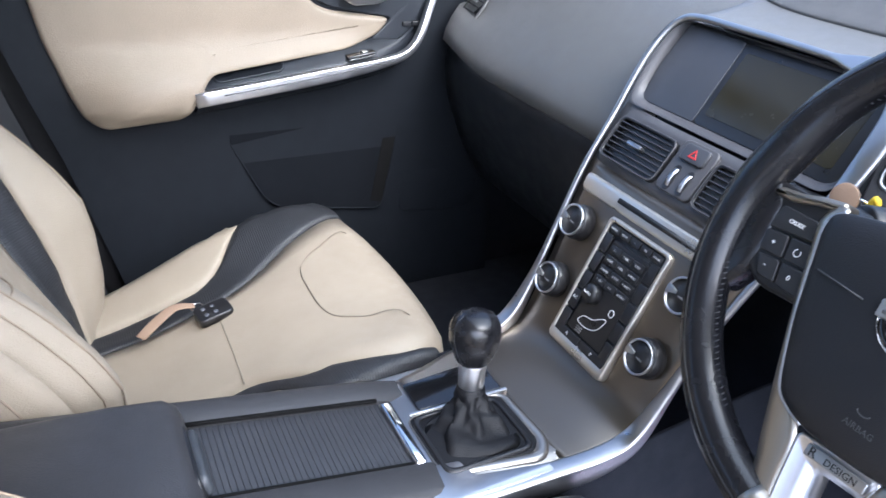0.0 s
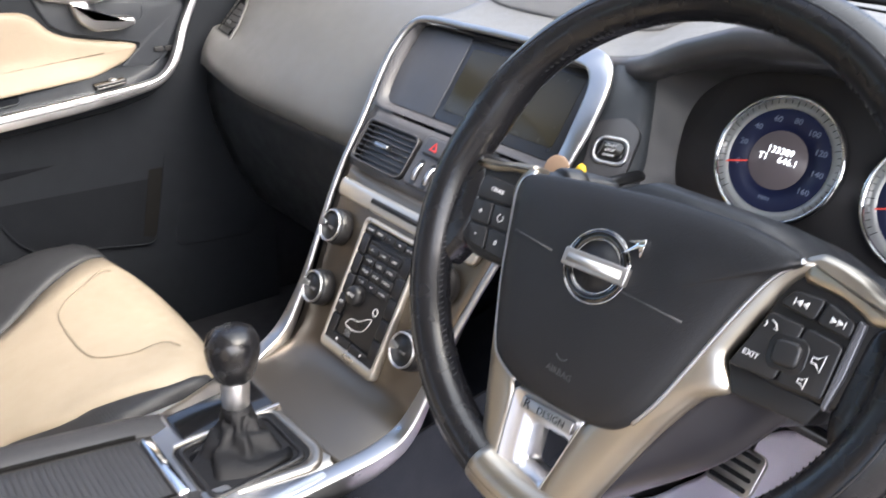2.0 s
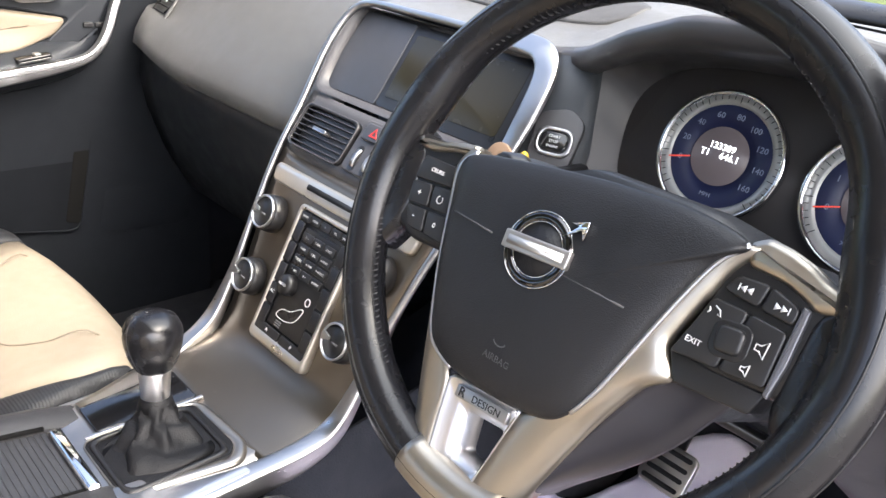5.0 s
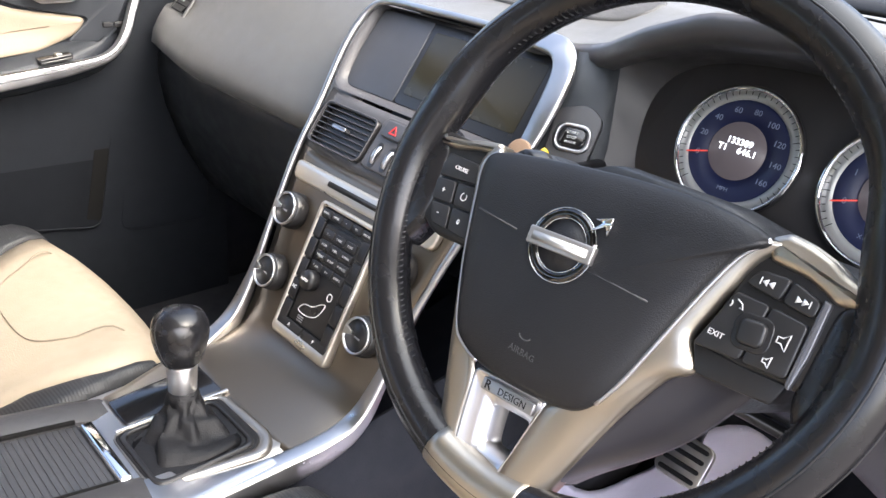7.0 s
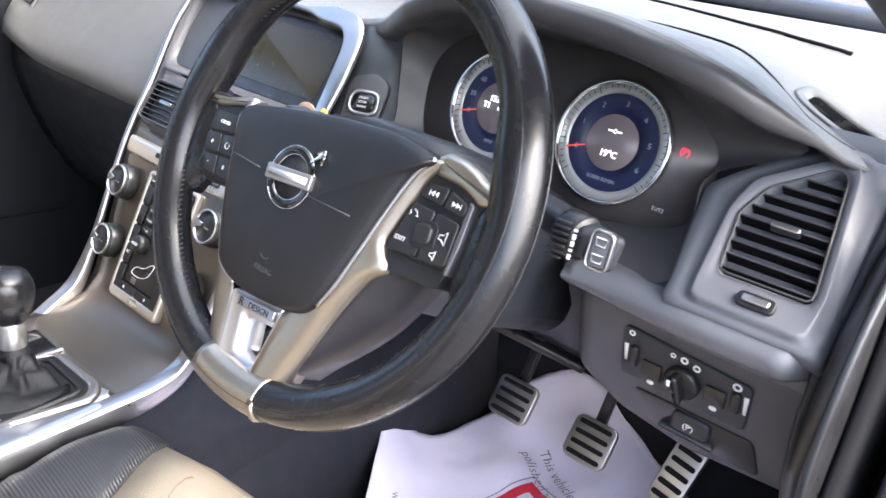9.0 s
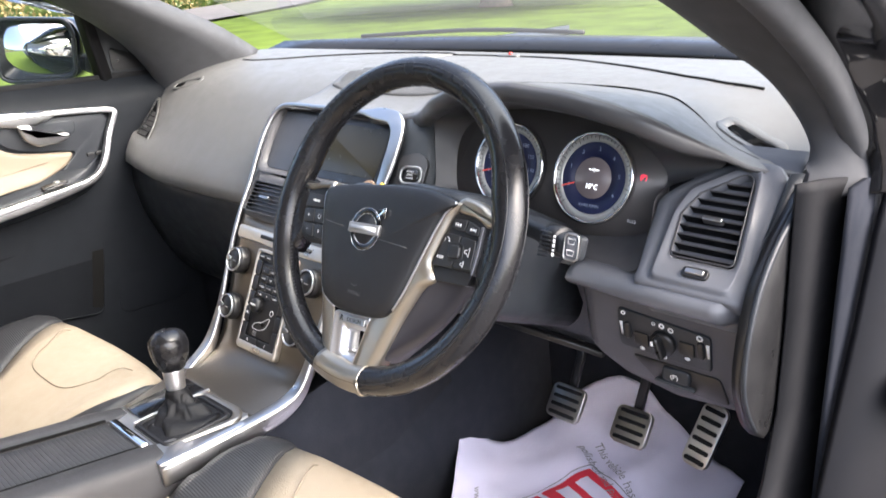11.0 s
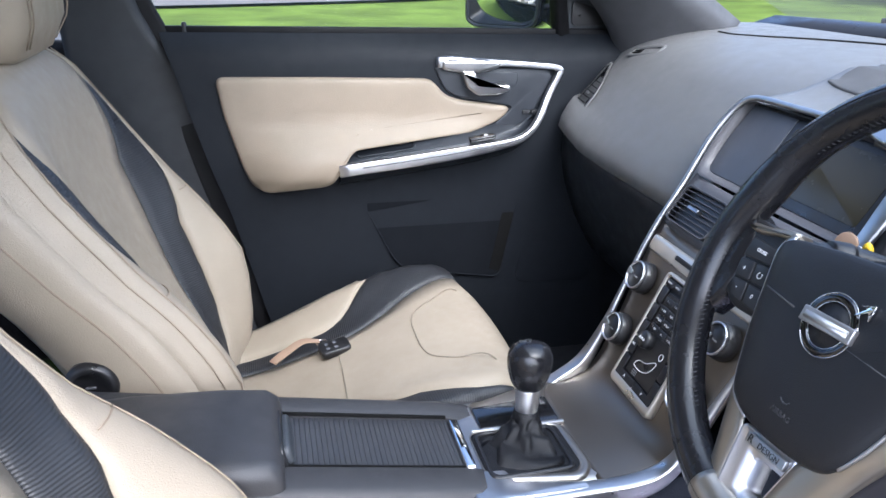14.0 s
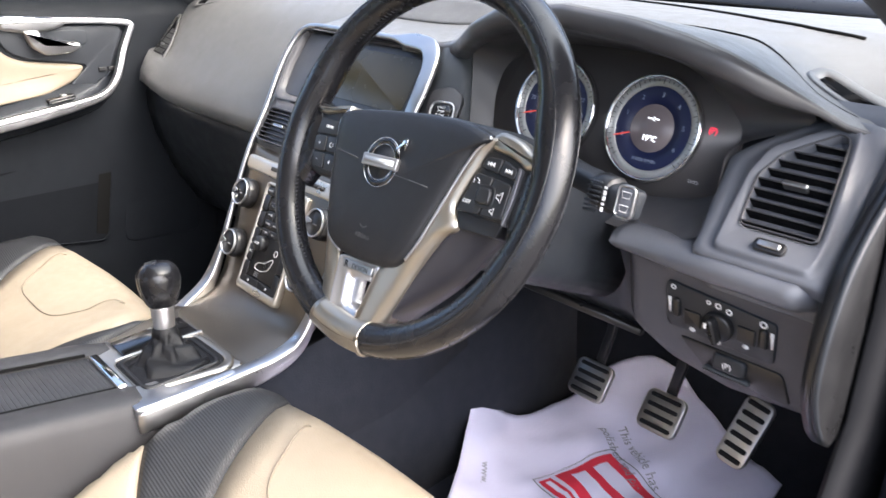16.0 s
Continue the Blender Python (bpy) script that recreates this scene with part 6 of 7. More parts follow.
part("button_bezel", prism(rounded([(0.1330, 0.0190), (0.1372, 0.0180), (0.1380, -0.0100), (0.1365, -0.0290), (0.1336, -0.0280)], 0.001, 2), -0.010, 0.0045, None, 0.001), BEZEL, wheel, "grey frame beside the buttons")
part("button_surround", prism(rounded([(0.0815, -0.0270), (0.0905, -0.0430), (0.131, -0.0400), (0.1345, -0.0270), (0.108, -0.0285)], 0.002, 2), -0.020, 0.0015, None, 0.001), BLACK, wheel)
# the cruise buttons are small and close to the cover
for ob in wheel.children:
    if ob.name.split(".")[0] in ("button", "lettering", "resume_symbol"):
        cx = sum(v.co.x for v in ob.data.vertices) / len(ob.data.vertices)
        if cx < -0.07:
            ob.data.transform(Matrix.Translation((-0.113, -0.011, 0.0)) @ Matrix.Scale(0.86, 4) @ Matrix.Translation((0.1075, -0.004, 0.0)))
    elif ob.name.split(".")[0] == "spoke":
        ob.data.transform(Matrix.Translation((-0.006, -0.0116, 0.0)))
# back cover and column
part("hub_back", loft([[V(OX + x * k, -0.022 + y * k, z) for x, y in circle(0.1, 20, 0.075)] for k, z in ((0.92, -0.018), (0.85, -0.045), (0.6, -0.07))]), DARK, wheel, "dark hub back cover")
col = thing("steering_column", "dark plastic steering column cover", "steering column")
rings = []
for d, w, h in ((-0.05, 0.125, 0.12), (-0.09, 0.15, 0.135), (-0.17, 0.16, 0.14), (-0.30, 0.16, 0.13)):
    rings.append([WM @ V(x, y - 0.01, d) for x, y in rrect(w, h, 0.03, 5)])
part("column_shroud", loft(rings), DARK, col, "dark grained column shroud")


# ---- seats ----
RIB = ribbed("black ribbed seat textile", (0.018, 0.019, 0.021), 0.5, "Y", 95, 0.35)
RIBB = ribbed("black ribbed backrest textile", (0.018, 0.019, 0.021), 0.5, "Z", 95, 0.35)
SEAT_SHELL = material("seat shell plastic", (0.02, 0.02, 0.021), 0.55)


SEAM = material("shadowed cream seam", (0.20, 0.168, 0.125), 0.7)


def strips(fn, cuts, nv, parent, specs, seam=0.005, nu=8):
    """Panels of a cushion side by side; cuts(v) gives the u of their borders; each dips at its seams."""
    for k, (name, mat, label) in enumerate(specs):
        rows = []
        for j in range(nv + 1):
            v = j / nv
            c = cuts(v)
            a, b = c[k], c[k + 1]
            r = []
            for i in range(nu + 1):
                f = i / nu
                u = a + (b - a) * f
                dip = 0.0
                if k > 0:
                    dip = max(dip, math.exp(-(f * abs(b - a) / 0.02) ** 2))
                if k < len(specs) - 1:
                    dip = max(dip, math.exp(-((1 - f) * abs(b - a) / 0.02) ** 2))
                p, n = fn(u, v)
                r.append(p - n * seam * dip)
            rows.append(r)
        part(name, sheet(rows, 0.012), mat, parent, label)


def seat(label, back, lean):
    s = thing("front_seat", label, "seat", "front seats")
    # cushion: u across -1..1, v from the rear (0) to the nose (1)

    def cushion(u, v):
        def pos(u, v):
            hw = 0.235 + 0.03 * math.sin(math.pi * min(1, v * 0.9))
            x = hw * max(-1, min(1, u))
            nose = smooth01(0.80, 1.0, v)
            y = -0.56 + 0.50 * v - 0.03 * abs(u) ** 2.5 * v - 0.06 * abs(u) ** 4 * nose
            z = 0.575 + 0.108 * smooth01(0.0, 0.85, v)
            bol = smooth01(0.42, 0.86, abs(u)) * (0.008 + 0.014 * math.sin(math.pi * min(1.0, v * 1.02)))
            z += bol - 0.11 * smooth01(0.88, 1.0, abs(u)) ** 2
            z -= 0.13 * nose ** 2.2
            y += 0.02 * math.sin(math.pi * nose)
            return V(x, y, z)
        p = pos(u, v)
        e = 0.01
        du = pos(u + e, v) - pos(u - e, v) if abs(u) < 0.98 else pos(u * 0.97 + e, v) - pos(u * 0.97 - e, v)
        dv = pos(u, min(1, v + e)) - pos(u, max(0, v - e))
        n = du.cross(dv)
        n = n.normalized() if n.length > 1e-9 else V(0, 0, 1)
        return p, n

    def cuts(v):
        a = float(np.interp(v, [0, 0.25, 0.42, 0.5, 0.58, 0.66, 0.74, 0.82, 1], [0.36, 0.35, 0.34, 0.38, 0.45, 0.54, 0.61, 0.68, 0.86]))
        b = float(np.interp(v, [0, 0.22, 0.38, 0.45, 0.51, 0.58, 0.7, 1], [0.55, 0.54, 0.53, 0.60, 0.76, 0.93, 0.985, 0.99]))
        a2 = max(a, 0.47) + 0.20 * smooth01(0.40, 0.58, v) * smooth01(1.0, 0.75, v)
        b2 = min(0.99, max(b, a2 + 0.1))
        return [-1, -b, -a, min(a2, b2 - 0.05), b2, 1]

    strips(cushion, cuts, 30, s, [("bolster", CREAM, "cream leather bolster"), ("side_band", RIB, "black ribbed band"), ("seat_cushion", CREAM, "cream leather cushion"), ("side_band", RIB, "black ribbed band"), ("bolster", CREAM, "cream leather bolster")], nu=9)
    # seams of the front insert
    def on(u, v, h=0.001):
        p, n = cushion(u, v)
        return p + n * h
    ins = [on(u, v) for u, v in ((-0.62, 0.97), (-0.50, 0.84), (-0.40, 0.74), (-0.30, 0.675), (-0.18, 0.652), (0.0, 0.648), (0.18, 0.652), (0.30, 0.675), (0.40, 0.74), (0.50, 0.84), (0.62, 0.97))]
    part("insert_seam", sweep(spline(ins, 6), circle(0.0011, 5)), SEAM, s, "stitched seam of the front insert")
    part("cross_seam", sweep([on(-0.335 + 0.79 * i / 12, 0.40, 0.0004) for i in range(13)], circle(0.0010, 5)), SEAM, s)
    rings = [[V(a, -0.31 + b, z) for a, b in rrect(0.48, 0.44, 0.05, 4)] for z in (0.556, 0.52, 0.46)]
    part("seat_base", loft(rings), SEAT_SHELL, s, "black plastic seat base")
    for sx in (-1, 1):
        part("seat_rail", box(0.04, 0.5, 0.03, Matrix.Translation((sx * 0.19, -0.32, 0.44)), 0.004), SEAT_SHELL, s)

    # backrest: u across, v up; the middle's and the bolster ridge's profiles
    ZS = [0.555, 0.63, 0.70, 0.75, 0.80, 0.84, 0.90, 0.955, 1.0, 1.05, 1.09, 1.12, 1.135]
    YM = [-0.492, -0.510, -0.545, -0.572, -0.597, -0.616, -0.638, -0.655, -0.665, -0.676, -0.690, -0.710, -0.732]
    YR = [-0.472, -0.462, -0.464, -0.474, -0.503, -0.531, -0.580, -0.622, -0.652, -0.683, -0.702, -0.720, -0.738]
    WX = [0.242, 0.256, 0.265, 0.269, 0.270, 0.270, 0.270, 0.269, 0.266, 0.256, 0.230, 0.176, 0.098]

    LZ = [0.70, 0.78, 0.86, 0.90, 0.95, 1.05, 1.13]

    def rest(u, v):
        def pos(u, v):
            z = 0.555 + 0.58 * v
            w = float(np.interp(z, ZS, WX))
            m = float(np.interp(z, ZS, YM))
            r = float(np.interp(z, ZS, YR)) + float(np.interp(z, LZ, lean)) * (1.0 if u > 0 or lean[1] < 0.012 else 0.2)
            k = smooth01(0.38, 0.86, abs(u))
            y = m + (r - m) * k - 0.045 * smooth01(0.86, 1.0, abs(u)) ** 2
            return V(w * max(-1, min(1, u)), y + back, z)
        p = pos(u, v)
        e = 0.01
        uu = max(-0.97, min(0.97, u))
        du = pos(uu + e, v) - pos(uu - e, v)
        dv = pos(u, min(1, v + e)) - pos(u, max(0, v - e))
        n = du.cross(dv)
        n = n.normalized() if n.length > 1e-9 else V(0, 1, 0)
        if n.y < 0:
            n = -n
        return p, n

    def bcuts(v):
        z = 0.555 + 0.58 * v
        a = float(np.interp(z, [0.56, 0.63, 0.68, 0.75, 0.82, 0.90, 0.945, 0.99, 1.03, 1.06, 1.08], [0.33, 0.345, 0.37, 0.42, 0.475, 0.525, 0.545, 0.65, 0.76, 0.84, 0.868]))
        b = float(np.interp(z, [0.56, 0.625, 0.686, 0.767, 0.835, 0.886, 0.916, 0.95, 1.05, 1.08], [0.43, 0.48, 0.55, 0.585, 0.63, 0.737, 0.82, 0.86, 0.875, 0.869]))
        return [1, max(b, a + 0.001), a, -a, -max(b, a + 0.001), -1]

    strips(rest, bcuts, 44, s, [("backrest_bolster", CREAM, "cream leather bolster"), ("backrest_band", RIBB, "black ribbed band"), ("backrest", CREAM, "cream leather backrest"), ("backrest_band", RIBB, "black ribbed band"), ("backrest_bolster", CREAM, "cream leather bolster")], nu=12, seam=0.004)
    # sides and rear of the back
    rows = []
    for j in range(25):
        v = j / 24
        p0, _ = rest(1, v)
        hw, y0, z = p0.x, p0.y, p0.z
        d = 0.125 * (1 - 0.55 * smooth01(0.8, 1.0, v))
        half_ring = [(hw, y0), (hw + 0.006, y0 - 0.02 * d / 0.125), (hw + 0.007, y0 - 0.05 * d / 0.125), (hw + 0.002, y0 - 0.085 * d / 0.125), (hw - 0.012, y0 - d), (hw * 0.8, y0 - d * 1.25)]
        rows.append([V(x, y, z) for x, y in half_ring] + [V(-x, y, z) for x, y in reversed(half_ring)])
    part("backrest_shell", sheet(rows, 0.008, out=(0, -1, 0)), CREAM, s, "cream leather backrest sides and rear")
    # twin stitch lines along the ridge, and a seam on each side
    for side in (-1, 1):
        for off in (0.90, 0.945):
            pts = []
            for i in range(34):
                p, n = rest(side * off, 0.02 + 0.95 * i / 33)
                pts.append(p + n * 0.0006)
            part("stitch_line", sweep(pts, circle(0.0011, 4)), CREAM_STITCH, s)
        pts = []
        for i in range(24):
            v = 0.10 + 0.85 * i / 23
            p, n = rest(side, v)
            pts.append(V(p.x + side * 0.0068, p.y - 0.030 - 0.02 * v, p.z))
        part("side_seam", sweep(pts, circle(0.0013, 4)), CREAM_STITCH, s)
        p, n = rest(side * 0.74, 0.545)
        q, n2 = rest(side * 0.90, 0.56)
        part("bolster_seam", sweep([rest(side * (0.76 + 0.14 * i / 6), 0.555)[0] + n * 0.0008 for i in range(7)], circle(0.0011, 4)), CREAM_STITCH, s)
        kb = part("recliner_knob", lathe([(0.030, 0), (0.031, 0.012), (0.027, 0.018), (0.020, 0.0185), (0.0185, 0.015), (0.001, 0.014)], axes((side * 0.262, -0.632 + back, 0.785), (0, 1, 0), (side, 0, 0)), 26), BLACK, s, "round black recliner knob")
        part("knob_mark", prism(rrect(0.012, 0.003, 0.001, 2), 0.014, 0.0152, axes((side * 0.262, -0.632 + back, 0.785), (0, 1, 0), (side, 0, 0))), STITCH, kb)
    # headrest
    hr = Matrix.Translation((0, -0.735 + back, 1.205)) @ Matrix.Rotation(radians(4), 4, "X")
    rings = []
    for z, w, d, o in ((-0.083, 0.13, 0.04, 0.0), (-0.075, 0.185, 0.07, 0.002), (-0.035, 0.235, 0.105, 0.006), (0.03, 0.255, 0.115, 0.008), (0.09, 0.245, 0.105, 0.002), (0.13, 0.21, 0.08, -0.008), (0.145, 0.15, 0.045, -0.014)):
        rings.append([hr @ V(a, b + o, z) for a, b in rrect(w, d, d * 0.42, 6)])
    hd = part("headrest", loft(rings), CREAM, s, "cream leather headrest")
    for side in (-1, 1):
        part("headrest_post", sweep([V(side * 0.05, -0.765 + back, 1.08), V(side * 0.05, -0.752 + back, 1.14)], circle(0.006, 8)), DARK, hd)
        for off in (0.0, 0.009):
            pts = [hr @ V(side * (float(np.interp(z, [-0.07, -0.035, 0.03, 0.09, 0.13], [0.075, 0.0985, 0.108, 0.104, 0.086])) - off), float(np.interp(z, [-0.07, -0.035, 0.03, 0.09, 0.13], [0.0385, 0.0585, 0.0655, 0.0545, 0.033])) + (0.0005 if not off else 0.0018), z) for z in [-0.066 + 0.19 * i / 14 for i in range(15)]]
            part("stitch_line", sweep(pts, circle(0.001, 4)), CREAM_STITCH, hd)
    return s


ps = seat("cream and black leather front passenger seat", -0.038, (0.0, 0.014, 0.020, 0.018, 0.020, 0.016, 0.0))
ps.location = (-0.365, 0, 0)
ds = seat("cream and black leather driver's seat, lightly creased", -0.045, (0.008, 0.010, -0.008, -0.024, -0.026, -0.022, 0.0))
ds.location = (0.372, 0.022, 0.012)


# ---- passenger door ----
door = thing("passenger_door", "charcoal door card with cream leather insert and silver trim", "car door")


def DX(y, z):
    """The door card's surface: x at a height."""
    base = float(np.interp(z, [0.40, 0.60, 0.75, 0.85, 0.90, 0.98, 1.06, 1.085, 1.12], [-0.715, -0.715, -0.71, -0.70, -0.695, -0.70, -0.70, -0.705, -0.735]))
    return base


def sill_z(y):
    return 1.113 - 0.016 * (y + 0.2)


def rear_y(z):
    return float(np.interp(z, [0.42, 0.80, 0.87, 0.96, 1.064, 1.12], [-0.44, -0.533, -0.556, -0.581, -0.608, -0.628]))


rows = []
for z in (0.42, 0.5, 0.6, 0.7, 0.78, 0.84, 0.88, 0.92, 0.98, 1.03, 1.06, 1.075, 1.09, 1.105, 1.115):
    rows.append([V(DX(y, z), y, z + (sill_z(y) - 1.115) * smooth01(1.0, 1.115, z)) for y in [rear_y(z) + (0.26 - rear_y(z)) * i / 12 for i in range(13)]])
# dark colour stands in for the shade inside the door's recesses
POCKET = material("door plastic darkened for recess shade", (0.006, 0.007, 0.009), 0.9, spec=0.08)
DOORPL = material("black grained door plastic", (0.008, 0.0098, 0.0128), 0.58, spec=0.18, grain=0.35, grain_scale=1400, grain_kind="voronoi", vary=0.06)
auto(part("door_card", sheet(rows, 0.03), DOORPL, door, "black grained door card"), 60)


def door_plate(pts, lift0, lift1, bevel, mat, name, parent=door, label="", r=0.02, sm=True, x=-0.70):
    """An outline in y, z raised off the door towards the cabin."""
    m = axes((x, 0, 0), (0, 1, 0), (1, 0, 0))
    return part(name, prism(rounded(pts, r, 5), lift0, lift1, m, bevel), mat, parent, label)


cream = [(-0.538, 1.044), (-0.358, 1.040), (-0.143, 1.033), (-0.118, 1.003), (-0.092, 0.992), (0.018, 0.975), (-0.004, 0.949), (-0.057, 0.931), (-0.298, 0.908), (-0.316, 0.880), (-0.340, 0.842), (-0.463, 0.828), (-0.486, 0.843), (-0.503, 0.886), (-0.526, 0.966)]


def pad_swell(y, z):
    """How far the padding swells towards the seat, into the armrest at its foot."""
    return 0.046 * smooth01(0.965, 0.885, z) * smooth01(-0.53, -0.40, y) * smooth01(0.02, -0.10, y)


m = axes((-0.70, 0, 0), (0, 1, 0), (1, 0, 0))
bm = prism(rounded(cream, 0.018, 5), -0.004, 0.010, m, 0.008, dome=0.002)
for v in bm.verts:
    if v.co.x > -0.7000:
        v.co.x += pad_swell(v.co.y, v.co.z) - 0.012 * smooth01(0.862, 0.836, v.co.z)
# the seats' cream leather settings with a darker base colour
DOOR_CREAM = material("darker cream door leather", (0.212, 0.174, 0.127), 0.5, grain=0.5, grain_scale=650, grain_kind="voronoi", vary=0.05, vary_scale=14, spec=0.4)
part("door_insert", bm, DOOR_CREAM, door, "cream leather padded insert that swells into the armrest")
rows = []
for y, z in ((-0.322, 0.882), (-0.26, 0.889), (-0.20, 0.896), (-0.10, 0.909), (-0.02, 0.921), (0.03, 0.934), (0.06, 0.955)):
    k = 1 - smooth01(-0.06, 0.06, y)
    rows.append([V(-0.705, y, z + 0.030 * k), V(-0.690, y, z + 0.026 * k), V(-0.690 + 0.032 * k, y, z + 0.006), V(-0.690 + 0.040 * k, y, z), V(-0.690 + 0.042 * k, y, z - 0.012), V(-0.690 + 0.036 * k, y, z - 0.024), V(-0.690 + 0.014 * k, y, z - 0.040), V(-0.712, y, z - 0.052)])
part("door_armrest", sheet(rows, 0.003, out=(1, 0, 0.3)), DARK, door, "black armrest shelf with switch")
gm = axes((-0.673, -0.236, 0.9085), (0, 1, 0.125), (0.52, -0.1, 0.85))
part("grab_well", prism(rrect(0.110, 0.026, 0.010), -0.002, 0.0016, gm, 0.0005), POCKET, door, "black grab recess")
part("grab_rim", sweep([gm @ V(x, y, 0.0014) for x, y in rrect(0.113, 0.029, 0.011)], circle(0.0012, 5), closed=True), DARK, door)
# chrome line
line = [(-0.326, 0.874), (-0.20, 0.887), (-0.10, 0.899), (-0.02, 0.911), (0.032, 0.925), (0.066, 0.953), (0.090, 0.997), (0.109, 1.034), (0.112, 1.045), (0.096, 1.051), (0.04, 1.0565), (-0.05, 1.063), (-0.10, 1.065), (-0.132, 1.063)]
pts = spline([V(-0.700, y, z) for y, z in line], 6)
n = len(pts)


def chrome_section(f):
    w = 0.023 - 0.011 * smooth01(0.12, 0.34, f) + 0.007 * smooth01(0.84, 0.95, f)
    return rrect(w, 0.016, 0.003, 3)


lifts = [0.044 * (1 - smooth01(0.26, 0.50, i / (n - 1))) + 0.008 for i in range(n)]
pts = [p + V(l, 0, 0) for p, l in zip(pts, lifts)]
part("chrome_line", sweep(pts, chrome_section, up=(1, 0, 0)), CHROME_SATIN, door, "satin silver trim line")
part("trim_groove", sweep([p + V(0.0082, 0, 0.002) for p in pts[2:int(n * 0.36)]], rrect(0.0022, 0.0012, 0.0004, 1), up=(1, 0, 0)), STITCH, door)
hp = [(-0.138, 1.056), (0.088, 1.046), (0.098, 1.034), (0.060, 0.955), (0.02, 0.930), (-0.02, 0.938), (0.022, 0.975), (-0.088, 0.996), (-0.116, 1.010)]
door_plate(hp, -0.004, 0.005, 0.003, DARK, "handle_panel", door, "dark panel behind the handle", 0.012)
door_plate([(-0.052, 1.046), (0.030, 1.042), (0.026, 1.012), (-0.040, 1.014)], 0.003, 0.006, 0.002, DARK, "handle_bowl", door, "dark handle bowl", 0.01)
door_plate([(-0.125, 1.068), (-0.052, 1.069), (-0.010, 1.064), (-0.012, 1.052), (-0.050, 1.042), (-0.080, 1.042), (-0.123, 1.050)], 0.004, 0.020, 0.006, ALU, "handle_plate", door, "broad silver end of the trim", 0.006)
door_plate([(-0.088, 1.046), (-0.060, 1.046), (-0.056, 1.024), (0.008, 1.021), (0.010, 1.010), (-0.012, 1.002), (-0.055, 1.001), (-0.076, 1.016)], 0.006, 0.026, 0.005, ALU, "door_handle", door, "silver hooked pull handle", 0.006)
for dy in (0.0, 0.018):
    door_plate([(0.040 + dy, 0.968), (0.055 + dy, 0.968), (0.055 + dy, 0.960), (0.040 + dy, 0.960)], 0.004, 0.009, 0.001, BLACK, "lock_button", door, "", 0.002)
part("window_switch", box(0.022, 0.05, 0.008, Matrix.Translation((-0.660, -0.05, 0.924)) @ Matrix.Rotation(radians(8), 4, "X"), 0.002), GLOSSBLACK, door)
part("switch_tip", box(0.012, 0.010, 0.004, Matrix.Translation((-0.656, -0.045, 0.930)), 0.001), ALU, door)
# map pocket: flat plates, with the shade of the recess in their dark colour
pk = [(-0.274, 0.802), (0.056, 0.842), (0.036, 0.730), (0.012, 0.608), (-0.188, 0.640), (-0.216, 0.664), (-0.274, 0.782)]
m = axes((-0.712, 0, 0), (0, 1, 0), (1, 0, 0))
o = rounded(pk, 0.022, 5)
ctr = (-0.11, 0.73)
i_ = [(ctr[0] + (x - ctr[0]) * 0.985, ctr[1] + (y - ctr[1]) * 0.985) for x, y in o]
part("pocket_rim", ringplate(o, i_, -0.002, 0.0050, m, 0.0012), DOORPL, door, "rim of the map pocket")
part("map_pocket", prism(i_, -0.002, 0.0024, m, 0.0), POCKET, door, "flat map pocket, darkened for recess shade", smooth=False)
door_plate([(-0.270, 0.797), (0.052, 0.836), (0.048, 0.812), (-0.268, 0.772)], 0.002, 0.0060, 0.0015, POCKET, "pocket_lip", door, "", 0.004, x=-0.712)
door_plate([(0.052, 0.832), (0.034, 0.730), (0.012, 0.622), (-0.012, 0.628), (0.008, 0.728), (0.022, 0.822)], 0.001, 0.0034, 0.001, SLIT, "pocket_end", door, "", 0.004, x=-0.712)
door_plate([(0.092, 0.850), (0.22, 0.86), (0.22, 0.58), (0.045, 0.59)], -0.0165, -0.0125, 0.0015, DOORPL, "door_speaker", door, "dark door speaker cover", 0.03)
part("lock_pin", lathe([(0.008, 0), (0.008, 0.004), (0.005, 0.006), (0.0045, 0.022), (0.003, 0.024)], Matrix.Translation((-0.738, -0.583, 1.112)), 12), BLACK, door)
# seal along the glass, glass, mirror sail
part("window_seal", sweep([V(-0.742, y, sill_z(y) + 0.004) for y in (-0.72, -0.4, 0, 0.15, 0.30)], rrect(0.014, 0.012, 0.003)), RUBBER, door)
rows = [[V(-0.755 + 0.10 * k, y, 1.10 + 0.40 * k) for y in (-0.70, -0.4, -0.1, 0.16 - 0.42 * k)] for k in (0, 0.5, 1)]
gl = part("window_pane", sheet(rows, 0.0), glass("side window glass", (0.95, 0.97, 0.95), 0.008), door, "clear side window")
gl.visible_shadow = False
sail = [(0.135, 1.108), (0.315, 1.112), (0.30, 1.135), (0.20, 1.20), (0.118, 1.245)]
m = axes((-0.745, 0, 0), (0, 1, 0), (1, 0, 0))
part("mirror_sail", prism(rounded(sail, 0.008, 3), -0.02, 0.0, m, 0.003), DARK, door, "dark triangular trim behind the mirror")
part("tweeter", prism(rounded([(0.150, 1.122), (0.225, 1.122), (0.215, 1.15), (0.150, 1.172)], 0.012), 0, 0.003, m, 0.001), BLACK, door)
part("front_frame", sweep([V(-0.745, 0.13, 1.10), V(-0.735, 0.105, 1.25), V(-0.705, -0.02, 1.345), V(-0.66, -0.25, 1.445)], rrect(0.03, 0.03, 0.008)), RUBBER, door, "black window frame")

